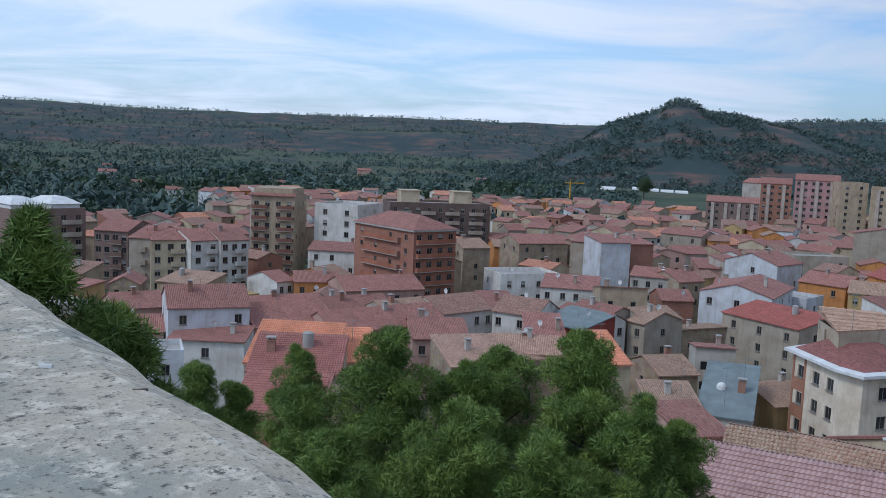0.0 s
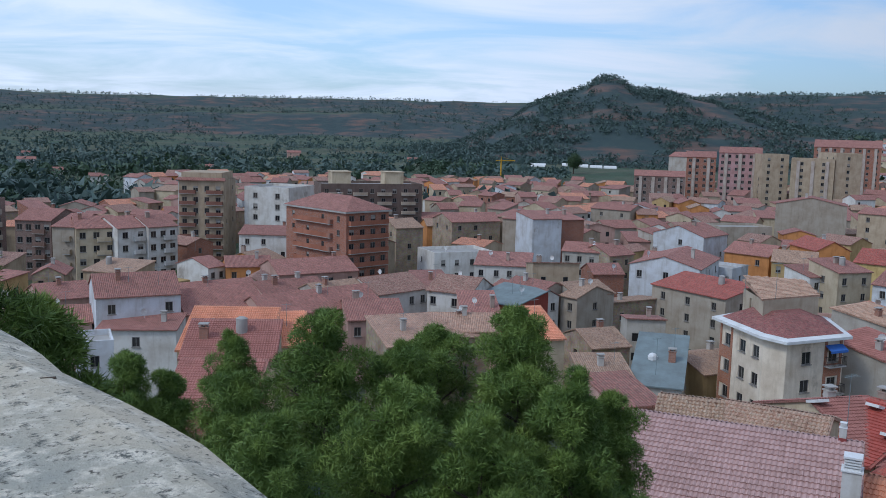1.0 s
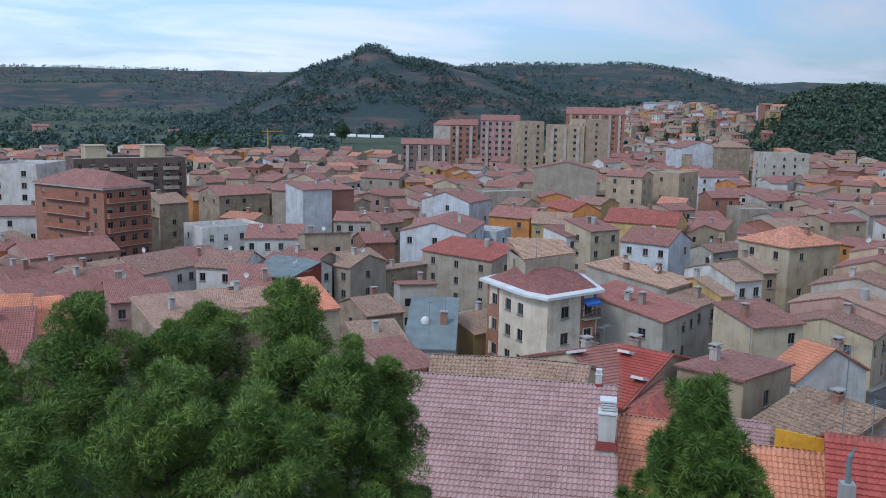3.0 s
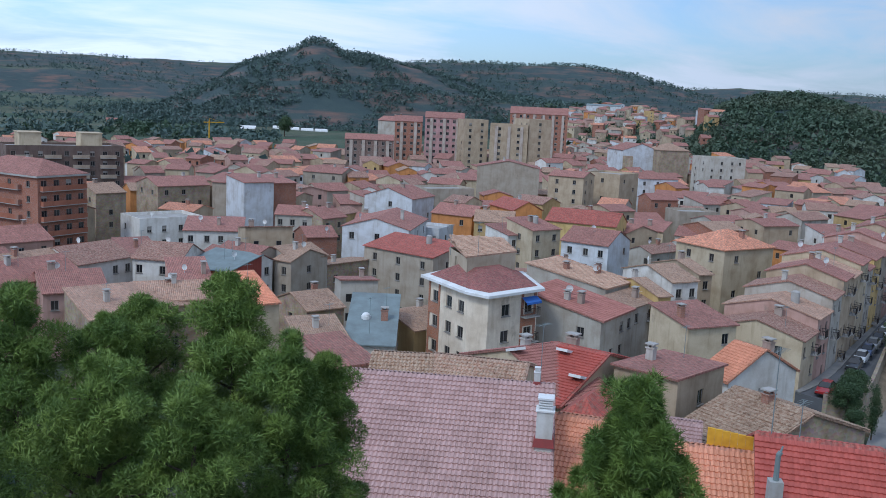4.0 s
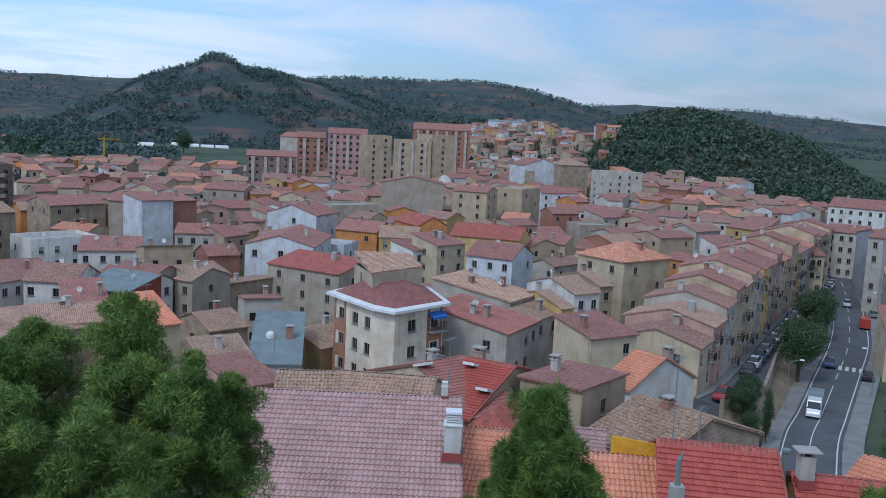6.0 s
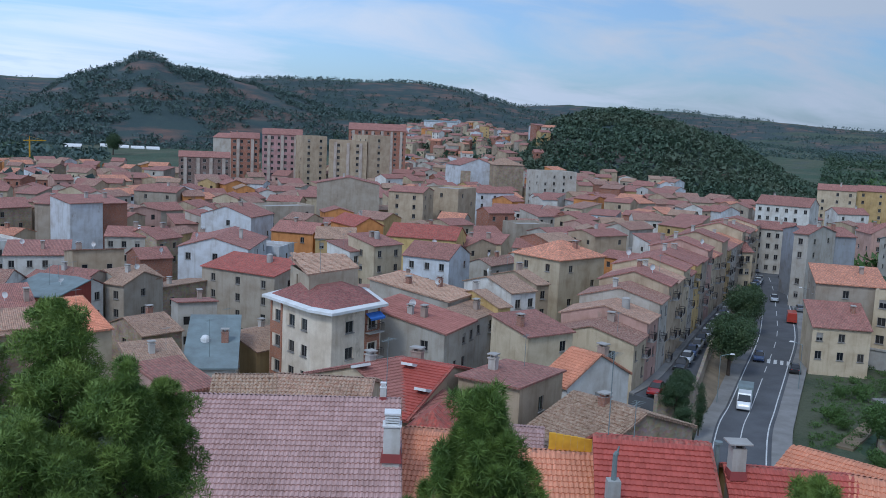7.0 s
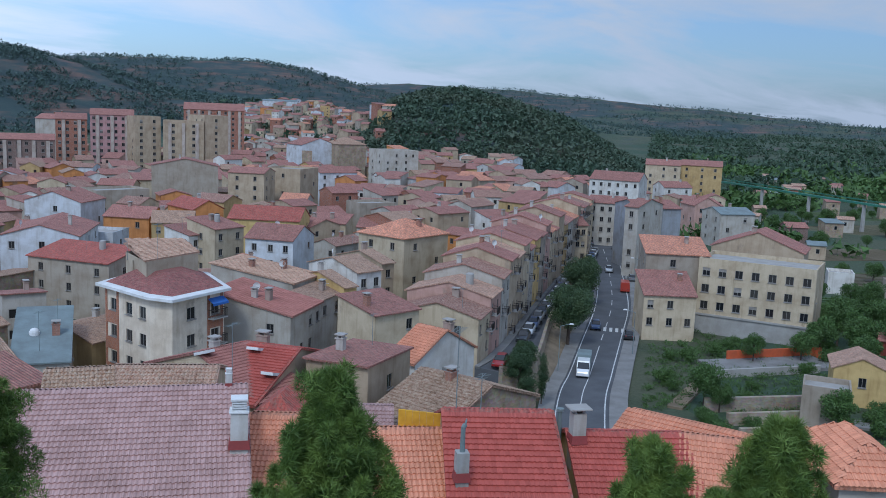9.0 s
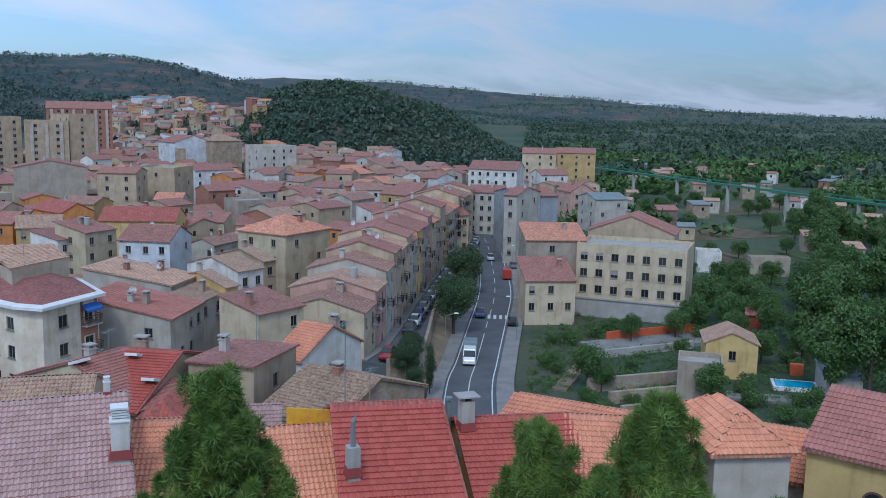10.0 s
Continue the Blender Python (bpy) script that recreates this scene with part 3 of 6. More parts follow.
def house(x, y, turn, w, d, h, kind, wall, roof, rise=1.5, cols=2, floors=0, roof_col="red", balconies=False, label="", sides=True,
          group="", chimneys=1, detail=2, tiles=0):
    """A house whose front wall is w wide, its middle at x, y; d deep, eaves at the height h."""
    rng = RNG
    at = pose(x, y, 0, 0, 0, turn)
    mid = at @ Vector((0, d / 2, 0))
    FOOT.append((mid.x, mid.y, math.hypot(w, d) / 2 * 0.8, detail))
    zg = min(float(land(*(at @ Vector((a, c, 0))).xy)) for a in (-w / 2, w / 2) for c in (0, d))
    zt = max(float(land(*(at @ Vector((a, c, 0))).xy)) for a in (-w / 2, w / 2) for c in (0, d))
    z0 = zg - 0.6
    big = kind not in ("house", "slab_house", "round_window_house")
    name = "apartment_building" if big else "house"
    place = pose(x, y, zg, 0, 0, turn)
    home = detail and thing(name, place, label, "apartment building" if big else "house", group)
    h, z0, top = h - zg, z0 - zg, max(0.0, zt - zg)
    c = WALLS[wall]
    v = 0.92 + 0.16 * rng.random()
    c = tuple(min(0.8, k * v) for k in c)
    mat = RUBBLE if wall == "stone" else BRICK if wall in ("brick", "brown") else PLASTER
    step = 2.9
    ww, wh = (1.0, 1.3) if not big else (1.3, 1.4)
    n = floors or max(1, min(9, int((h - top + 0.3) / step)))
    zs = [h - 2.3 - step * k for k in range(n) if h - 2.3 - step * k > z0 + 1.0]
    nw = min(cols, max(0, int((w - 0.6) / (ww + 0.5))))
    fx = [w * (i + 0.5 + (0 if big else 0.22 * (rng.random() - 0.5))) / nw for i in range(nw)] if nw else []
    nd = max(1, int(d / 5.0)) if sides and cols else 0
    dx = [d * (i + 0.5) / nd for i in range(nd)] if nd else []
    b = Build()
    A, B, C, D = (-w / 2, 0), (w / 2, 0), (w / 2, d), (-w / 2, d)
    flat = roof == "flat"
    zt_wall = h + (0.7 if flat else 0)
    front = side(b, A, B, z0, zt_wall, fx, zs, ww, wh, 0.2 if not big else 0.0, rng)
    right = side(b, B, C, z0, zt_wall, dx, zs, 1.0, 1.2, 0.4, rng, w)
    side(b, C, D, z0, zt_wall, [], [], 1, 1, 0, None, w + d)
    left = side(b, D, A, z0, zt_wall, dx, zs, 1.0, 1.2, 0.4, rng, 2 * w + d)
    if roof == "gx":
        b.poly([(w / 2, 0, h), (w / 2, d, h), (w / 2, d / 2, h + rise)], [(w, h), (w + d, h), (w + d / 2, h + rise)])
        b.poly([(-w / 2, d, h), (-w / 2, 0, h), (-w / 2, d / 2, h + rise)], [(0, h), (d, h), (d / 2, h + rise)])
    elif roof == "gy":
        b.poly([(-w / 2, 0, h), (w / 2, 0, h), (0, 0, h + rise)], [(0, h), (w, h), (w / 2, h + rise)])
        b.poly([(w / 2, d, h), (-w / 2, d, h), (0, d, h + rise)])
    elif roof in ("sf", "sb"):
        e = d if roof == "sf" else 0
        b.poly([(w / 2, 0, h), (w / 2, d, h), (w / 2, e, h + rise)], [(w, h), (w + d, h), (w + e, h + rise)])
        b.poly([(-w / 2, d, h), (-w / 2, 0, h), (-w / 2, e, h + rise)])
        b.poly([(-w / 2, e, h), (w / 2, e, h), (w / 2, e, h + rise), (-w / 2, e, h + rise)])
    elif roof == "sl":
        b.poly([(-w / 2, 0, h), (w / 2, 0, h), (w / 2, 0, h + rise)], [(0, h), (w, h), (w, h + rise)])
        b.poly([(w / 2, d, h), (-w / 2, d, h), (w / 2, d, h + rise)])
        b.poly([(w / 2, 0, h), (w / 2, d, h), (w / 2, d, h + rise), (w / 2, 0, h + rise)])
    elif flat:
        t = 0.22
        b.poly([(-w / 2 + t, t, h + 0.7), (-w / 2 + t, t, h), (w / 2 - t, t, h), (w / 2 - t, t, h + 0.7)])
        b.poly([(w / 2 - t, d - t, h + 0.7), (w / 2 - t, d - t, h), (-w / 2 + t, d - t, h), (-w / 2 + t, d - t, h + 0.7)])
        b.poly([(w / 2 - t, t, h + 0.7), (w / 2 - t, t, h), (w / 2 - t, d - t, h), (w / 2 - t, d - t, h + 0.7)])
        b.poly([(-w / 2 + t, d - t, h + 0.7), (-w / 2 + t, d - t, h), (-w / 2 + t, t, h), (-w / 2 + t, t, h + 0.7)])
        for a, q in (((-w / 2, 0), (w / 2, t)), ((-w / 2, d - t), (w / 2, d)), ((-w / 2, t), (-w / 2 + t, d - t)), ((w / 2 - t, t), (w / 2, d - t))):
            b.poly([(a[0], a[1], h + 0.7), (q[0], a[1], h + 0.7), (q[0], q[1], h + 0.7), (a[0], q[1], h + 0.7)])
    if not detail:
        gather(("wall", wall), b, place, mat)
        gather(("roof", roof_col), slab_build(roof_faces(roof, w, d, h + 0.17, rise, 0.35)), place, TILE_OLD if roof_col in ("old", "pale", "brown") else TILE)
        for holes, m in ((front, pose(-w / 2, 0.1, 0)), (right, pose(w / 2, 0, 0, 0, 0, 90)), (left, pose(-w / 2, d, 0, 0, 0, -90))):
            for s_, z in holes:
                k = Build()
                k.box(-0.6, 0.6, 0.02, 0.06, 0, 1.4)
                gather(("window", ""), k, place @ m @ pose(s_, 0.05, z), GLASS)
        return None
    child("wall", b.mesh("wall", mat), home, color=c)
    if kind == "round_window_house":
        k = Build()
        k.tube((0.6, -0.05, h - 2.0), (0.6, 0.05, h - 2.0), 0.55, 0.55, 20)
        k.tube((0.6, -0.07, h - 2.0), (0.6, -0.051, h - 2.0), 0.45, 0.45, 20, 1)
        child("round_window", k.mesh("round_window", WOOD, GLASS), home, label="round brown framed window")
    if kind in BANDS:
        bands(home, kind, w, d, h, n, c)
    # roof
    if flat:
        r = Build()
        r.box(-w / 2 + 0.22, w / 2 - 0.22, 0.22, d - 0.22, h - 0.3, h + 0.05)
        child("roof", r.mesh("roof", TILE if roof_col == "pink" else CONCRETE), home, color=ROOFS["pale"])
    else:
        over = 0.35
        f = roof_faces(roof, w, d, h + 0.17, rise, over)
        rc = ROOFS[roof_col]
        k = 0.85 + 0.3 * rng.random()
        rc = tuple(q * k for q in rc)
        rm = METAL if roof_col == "metal" else TILE_OLD if roof_col in ("old", "pale", "brown") else TILE
        cover = child("roof", slab_mesh("roof", f, rm), home, color=rc)
        if tiles:
            for pts, e in f:
                lay_tiles(cover, pts, e, rc, roof_col, tiles)
    # windows, with balconies where the house has them
    for face, holes, m in (("f", front, Matrix()), ("r", right, pose(w / 2, 0, 0, 0, 0, 90)), ("l", left, pose(-w / 2, d, 0, 0, 0, -90))):
        a_w, a_h = (ww, wh) if face == "f" else (1.0, 1.2)
        for s, z in holes:
            px = s - w / 2 if face == "f" else s
            win = child("window", shared(("w", a_w, a_h), lambda: window_mesh(a_w, a_h)), home, m @ pose(px, 0.1, z))
            if detail == 1:
                win.data = shared(("wp", a_w, a_h), lambda: merged_window(a_w, a_h))
            else:
                child("pane", shared(("p", a_w, a_h), lambda: pane_mesh(a_w, a_h)), win)
                k = rng.random()
                if k < 0.15:
                    fr = 0.35 if k < 0.08 else 0.6 if k < 0.15 else 0.95
                    child("blind", shared(("b", a_w, a_h, fr), lambda: blind_mesh(a_w, a_h, fr)), win)
            if balconies and face == "f" and rng.random() < 0.36 and z > top + 2:
                child("balcony", shared(("bal", 0), lambda: balcony_mesh(1.7, False)), home, m @ pose(px, 0, z - 0.15))
    for i in range(chimneys if not flat else 0):
        if rng.random() < 0.75:
            cx, cy = (rng.random() - 0.5) * w * 0.7, d * (0.35 + 0.3 * rng.random())
            cz = h + rise * (0.75 if roof in ("gx", "gy") else 0.5)
            vkind = rng.randrange(3)
            child("chimney", shared(("ch", vkind), lambda: chimney_mesh(vkind)), home, pose(cx, cy, cz, 0, 0, rng.choice((0, 90))), color=((0.5, 0.47, 0.43), (0.36, 0.16, 0.1), (0.38, 0.30, 0.25))[vkind])
    return home


# ---- the houses that stand out ----
house(-45.9, 246.2, -4, 11.8, 14.0, 20.1, "tower", "tan", "flat", cols=4, label="tall brown and cream apartment tower with a white blind side")
house(-29.1, 247.2, -21, 13.0, 16.0, 18.5, "flat_block", "white", "flat", cols=2, label="white plastered apartment block with a window strip")
house(-1.7, 193.4, 39, 11.3, 22.0, 18.3, "brick_block", "brick", "hip", rise=2.6, cols=4, label="red brick apartment block with long balconies")
house(-1.3, 288.1, 13, 32.1, 14.0, 17.4, "dark_block", "dark", "flat", cols=9, label="dark brown apartment slab with two roof housings")
house(-60.5, 204.0, 23, 8.4, 12.0, 12.5, "apartment", "cream", "gx", rise=2, cols=3, floors=4, label="cream and yellow plastered apartment house")
house(-53.2, 205.9, 42, 7.2, 12.0, 12.5, "apartment", "white", "gx", rise=2, cols=2, floors=4, label="white apartment house with glazed balconies")
house(-47.4, 209.0, 41, 7.0, 12.0, 12.5, "apartment", "white", "gx", rise=2, cols=3, floors=4, label="white apartment house with narrow windows")
house(-67.6, 204.3, -10, 5.1, 18.0, 12.6, "apartment", "grey", "gx", rise=2, cols=0, floors=4, label="grey blind gable wall of an apartment house")
house(-77.1, 213.0, -8, 8.4, 14.0, 13.0, "apartment", "brown", "gx", rise=2, cols=4, floors=4, label="brown brick apartment house with balconies")
house(-90.1, 209.8, 47, 17.3, 16.0, 17.1, "glazed_block", "brown", "flat", cols=5, label="brown block with white glazed attic roofs")
house(-47.9, 145.9, 32, 8.0, 10.0, 8.0, "house", "pink", "gx", rise=1.8, cols=3, label="low pink house with a red roof")
house(-31.0, 122.4, 21, 10.7, 11.0, 13.0, "house", "bluewhite", "gx", rise=2.2, cols=3, label="white house with a terracotta gable roof")
house(-30.2, 117.8, -0, 9.9, 6.0, 9.5, "house", "white", "sf", rise=0.8, cols=3, label="low white annexe with a red roof strip")
house(-40.6, 123.0, 19, 6.3, 10.0, 9.0, "house", "pink", "gx", rise=1.5, cols=2, label="low house with an orange tiled roof")
house(-30.8, 180.6, 52, 4.4, 9.0, 8.0, "house", "white", "gx", rise=1.5, cols=2, label="small white house with a red roof")
house(-24.7, 181.2, 12, 8.8, 9.0, 8.0, "house", "orange", "gx", rise=1.5, cols=3, label="small orange house with a red roof")
house(-10.6, 174.8, 25, 16.0, 12.0, 8.0, "house", "pink", "gx", rise=2, cols=4, label="long pink house with a red roof")
house(-26.0, 217.6, -6, 12.2, 12.0, 10.0, "house", "white", "gx", rise=1.5, cols=3, label="white house with an old tiled roof")
house(-20.4, 128.1, 33, 12.0, 10.0, 10.0, "house", "pink", "gx", rise=2.5, cols=4, label="wide low house with faded red roof")
house(-6.8, 131.8, 37, 19.7, 9.0, 9.5, "house", "pink", "gx", rise=2.2, cols=4, label="long house with faded red roof")
house(39.9, 212.3, 17, 7.6, 9.0, 15.4, "slab_house", "bluewhite", "sf", rise=1.0, cols=0, label="narrow white blind house wall with a red roof")
house(34.2, 221.3, -37, 8.1, 14.0, 14.3, "slab_house", "grey", "sf", rise=1.0, cols=0, label="grey rendered blind house with a red roof")
house(47.1, 217.5, 16, 5.9, 10.0, 14.8, "slab_house", "brick", "sf", rise=1.0, cols=0, label="brick sided house with a red roof")
house(44.4, 196.0, -22, 8.1, 9.0, 10.0, "house", "lightgrey", "gx", rise=1.5, cols=3, label="light grey house with a red roof")
house(54.2, 168.5, -31, 13.2, 19.0, 11.0, "house", "bluewhite", "gy", rise=1.9, cols=3, label="white house with a wide pink gable roof")
house(71.8, 214.0, -47, 13.3, 12.0, 12.0, "house", "bluewhite", "gy", rise=2.2, cols=1, label="white house with a pink gable roof")
house(52.9, 151.1, -61, 16.3, 8.0, 9.5, "house", "grey", "sf", rise=1.6, cols=3, roof_col="bright", label="grey house with a long bright red roof")
house(69.1, 182.2, -45, 7.6, 8.0, 8.5, "house", "bluewhite", "flat", cols=3, label="pale blue-white house with a flat top")
house(43.6, 154.5, 26, 18.2, 7.0, 6.0, "house", "stone", "sb", rise=0.9, cols=1, roof_col="old", label="old rubble stone walled shed")
house(31.5, 118.4, 16, 5.8, 9.0, 7.5, "house", "stone", "gx", rise=1.6, cols=1, roof_col="old", label="old house with a mottled lichen tile roof")
house(25.2, 93.8, 1, 5.6, 7.0, 9.5, "house", "stone", "sf", rise=1.4, cols=2, roof_col="old", label="old low house with a mottled tile roof")
house(30.3, 94.8, -21, 5.6, 12.0, 9.0, "house", "lightgrey", "sf", rise=3.0, cols=1, roof_col="metal", label="house with a grey-blue sheet metal roof")
house(4.6, 147.4, 40, 10.6, 10.0, 9.5, "house", "white", "gx", rise=2, cols=5, roof_col="brown", label="white terraced house with a brown tile roof")
house(12.0, 147.5, -30, 7.9, 9.0, 9.5, "house", "white", "gx", rise=2, cols=4, roof_col="brown", label="white terraced house with glazed balconies")
house(18.9, 144.5, -49, 9.6, 8.0, 8.5, "house", "red", "sf", rise=1.6, cols=1, roof_col="metal", label="house with a pale sheet metal roof and red wall")
house(28.1, 146.3, 31, 4.7, 12.0, 9.0, "house", "white", "gy", rise=1.2, cols=2, label="small white house with a red gable roof")
house(23.3, 150.0, -51, 8.7, 10.0, 9.0, "house", "grey", "gx", rise=1.8, cols=1, label="grey rendered house with a tile roof")
house(31.7, 147.0, -54, 3.6, 9.0, 9.0, "house", "grey", "gx", rise=1.5, cols=1, roof_col="old", label="grey stone house with an old tile roof")
house(36.7, 149.2, 28, 8.0, 9.0, 9.0, "house", "lightgrey", "gx", rise=1.6, cols=2, roof_col="old", label="pale house with a lichen covered tile roof")
house(0.3, 127.5, 9, 8.1, 12.0, 9.0, "house", "pink", "gx", rise=1.8, cols=3, label="pink house with a faded red roof")
house(5.5, 108.5, 17, 8.2, 9.0, 10.0, "house", "stone", "sf", rise=1.8, cols=2, roof_col="pale", label="old low house with pale clay tiles")
house(11.6, 118.4, -1, 8.7, 8.0, 9.5, "house", "pink", "gx", rise=1.6, cols=3, roof_col="pale", label="old low house with pale clay tiles")
house(15.9, 133.6, 2, 5.7, 8.0, 8.5, "house", "pink", "sf", rise=2.2, cols=2, label="small pink house with two square windows")
house(100.7, 195.2, 1, 7.6, 13.0, 11.0, "house", "orange", "gy", rise=2, cols=2, roof_col="bright", label="orange house with a red gable roof")
house(88.0, 187.0, -28, 8.9, 9.0, 9.5, "house", "ochre", "gx", rise=2, cols=3, roof_col="old", label="ochre house with open wooden galleries")
house(83.0, 200.0, -51, 10.9, 9.0, 9.5, "house", "orange", "gx", rise=2, cols=2, label="orange house with a tile roof")
house(104.5, 177.1, -46, 16.1, 10.0, 10.5, "house", "yellow", "gx", rise=2.4, cols=5, roof_col="bright", label="yellow house with a long bright red roof")
house(82.2, 162.1, 15, 6.3, 7.0, 10.5, "house", "white", "sf", rise=1.2, cols=2, label="white house with glazed balconies")
house(85.9, 158.1, 13, 7.2, 8.0, 12.0, "house", "cream", "sf", rise=1.4, cols=2, label="cream house with a red roof")
house(88.5, 147.9, -56, 9.6, 10.0, 11.0, "house", "bluewhite", "gx", rise=2.2, cols=3, label="pale grey-blue house with a red roof")
house(141.9, 251.1, -48, 11.4, 11.0, 14.5, "house", "tan", "gx", rise=1.4, cols=2, label="tall tan rendered house")
house(159.4, 258.7, -60, 12.9, 13.0, 14.5, "house", "tan", "flat", cols=1, label="tall tan rendered blind house")
house(193.0, 275.2, -7, 15.1, 10.0, 12.0, "house", "bluewhite", "gx", rise=1.8, cols=3, label="white house with an orange tile roof")
house(152.9, 199.1, -10, 10.4, 9.0, 9.5, "house", "grey", "flat", cols=0, label="grey concrete blind house wall")
house(159.2, 223.4, -7, 8.6, 8.0, 10.5, "house", "brick", "gx", rise=1.4, cols=2, label="small brick house with a tile roof")
house(97.8, 126.1, -80, 10.7, 12.0, 14.0, "house", "cream", "hip", rise=2.4, cols=2, roof_col="orange", label="cream house with an orange hipped roof")
house(75.7, 293.9, -42, 14.3, 10.0, 11.0, "house", "grey", "gx", rise=1.5, cols=2, label="grey house with a tile roof")
house(27.0, 246.7, 22, 14.7, 12.0, 11.0, "house", "stone", "gx", rise=1.8, cols=3, label="old stone house with a tile roof")
house(8.4, 228.4, 26, 7.5, 12.0, 11.0, "house", "stone", "gx", rise=1.8, cols=1, roof_col="old", label="old stone house with a grey tile roof")
house(19.3, 199.0, 19, 14.0, 10.0, 8.5, "house", "white", "flat", cols=4, label="low white house with roof terrace")
house(25.7, 184.0, -12, 11.4, 10.0, 8.5, "house", "white", "sf", rise=1.4, cols=4, label="low white house with a red roof")
house(98.5, 238.8, 6, 15.1, 10.0, 11.0, "house", "grey", "flat", cols=3, label="grey house with a cluttered roof terrace")
house(126.6, 260.7, -26, 19.4, 10.0, 16.2, "house", "grey", "gy", rise=2, cols=0, label="grey rendered gable house")
house(176.7, 400.7, -4, 11.8, 14.0, 27.1, "tower_block", "tan", "flat", cols=2, label="plain tan rendered apartment block")
house(189.8, 392.4, -26, 17.7, 14.0, 25.7, "tower_block", "tan", "flat", cols=2, label="tan apartment block with a stepped top")
house(204.5, 389.5, 0, 11.7, 16.0, 28.4, "tower_block", "tan", "flat", cols=1, label="tan apartment block with a window strip")
house(149.8, 420.0, -20, 13.1, 14.0, 25.3, "tower_block", "brick", "gx", rise=2.5, cols=4, label="red brick apartment block with pale stripes")
house(165.8, 413.9, -22, 18.6, 14.0, 27.7, "tower_block", "pinkblock", "gx", rise=2.5, cols=6, label="pink and grey striped apartment block")
house(142.4, 431.6, -46, 9.3, 12.0, 25.0, "tower_block", "lightgrey", "gx", rise=2, cols=0, label="pale blind side of an apartment block")
house(240.6, 460.7, -28, 31.9, 16.0, 30.9, "tower_block", "brick", "gx", rise=3.5, cols=8, label="dark red brick apartment block")
house(124.6, 401.0, -17, 21.9, 12.0, 17.0, "tower_block", "brown", "gx", rise=2.2, cols=7, label="brown and white apartment row")
house(68.5, 104.4, 30, 8.2, 12.4, 12.5, "house", "lightgrey", "sf", rise=1.6, cols=1, roof_col="pale", tiles=1, chimneys=2, label="house with a pale beige tile roof")
house(60.7, 92.5, 34, 9.3, 10.5, 11.5, "house", "lightgrey", "sf", rise=2.0, cols=4, floors=2, roof_col="red", tiles=1, chimneys=2, label="shabby grey house with an old red tile roof")
house(70.6, 100.4, 31, 11.4, 3.8, 11.0, "house", "lightgrey", "sf", rise=0.8, cols=3, floors=3, roof_col="old", balconies=True, label="low grey terraced house with a lichen tile roof")
house(72.4, 99.7, 6, 2.2, 11.0, 11.8, "house", "yellow", "gx", rise=1.4, cols=2, roof_col="old", balconies=True, label="yellow terraced house with balconies")
house(79.5, 105.0, 5, 4.7, 11.0, 12.5, "house", "white", "gx", rise=1.5, cols=3, roof_col="old", balconies=True, label="white terraced house with balconies")
house(89.9, 113.9, 4, 2.6, 11.0, 11.5, "house", "tan", "gx", rise=1.4, cols=1, roof_col="old", label="narrow tan rendered terraced house")
house(67.7, 83.6, 3, 7.0, 7.0, 12.0, "house", "cream", "sf", rise=1.2, cols=2, label="cream house at the corner of an alley")
house(53.7, 65.5, -81, 3.5, 9.0, 12.5, "house", "white", "gx", rise=2.4, cols=1, roof_col="orange", tiles=1, label="white house with a ragged orange tile roof")
house(40.1, 56.7, -63, 5.4, 8.0, 16.0, "house", "tan", "sb", rise=0.4, cols=1, label="tan blind house with a sloping red roof")
house(140.6, 79.0, -70, 19.0, 11.0, 12.0, "school", "cream", "flat", cols=7, floors=3, label="long cream building on a grey base")
house(127.4, 86.4, -42, 8.6, 8.0, 7.4, "house", "cream", "sf", rise=2.6, cols=3, floors=2, label="pale yellow house with a sloping red roof")
house(136.1, 91.4, -46, 10.9, 10.0, 12.8, "house", "grey", "sf", rise=1.8, cols=1, roof_col="orange", label="grey house with an orange roof")
house(154.0, 86.8, -68, 16.2, 10.0, 13.1, "house", "tan", "gy", rise=3.0, cols=4, label="tan gable house with a red roof")
house(170.0, 127.3, -81, 3.3, 12.0, 16.0, "house", "lightgrey", "gx", rise=1.5, cols=3, floors=5, balconies=True, label="grey house with balconies")
# the shade on this house is put into its grey wall colour
house(182.1, 128.2, -27, 11.0, 13.0, 15.0, "house", "slate", "gx", rise=1.4, cols=0, sides=False, label="tall house in shaded grey with a blind side")
house(204.9, 162.2, -57, 10.0, 10.0, 12.0, "house", "lightgrey", "gx", rise=1.6, cols=4, floors=4, label="pale grey house at the end of the street")
house(169.5, 142.3, -22, 5.4, 10.0, 10.0, "house", "cream", "gx", rise=2, cols=3, balconies=True, label="cream house with a red roof")
house(258.3, 201.9, -65, 17.5, 14.0, 14.1, "house", "white", "gx", rise=2.6, cols=6, floors=4, label="long white house with a red roof")
house(314.8, 213.9, -28, 12.2, 10.0, 9.0, "house", "white", "gx", rise=2, cols=3, label="white house with a red roof")
house(258.6, 164.3, -30, 8.6, 10.0, 9.0, "house", "pink", "gy", rise=2.5, cols=2, label="pink rendered house with a gable")
house(243.8, 144.4, -31, 10.8, 12.0, 9.0, "house", "lightgrey", "gx", rise=1.5, cols=2, roof_col="metal", label="grey house with a metal roof")
house(326.9, 230.4, -55, 14.4, 12.0, 16.7, "house", "cream", "gx", rise=2, cols=3, label="cream house with a red roof")
house(344.0, 222.9, -57, 17.0, 12.0, 16.7, "house", "ochre", "gx", rise=2, cols=3, label="ochre house with a red roof")
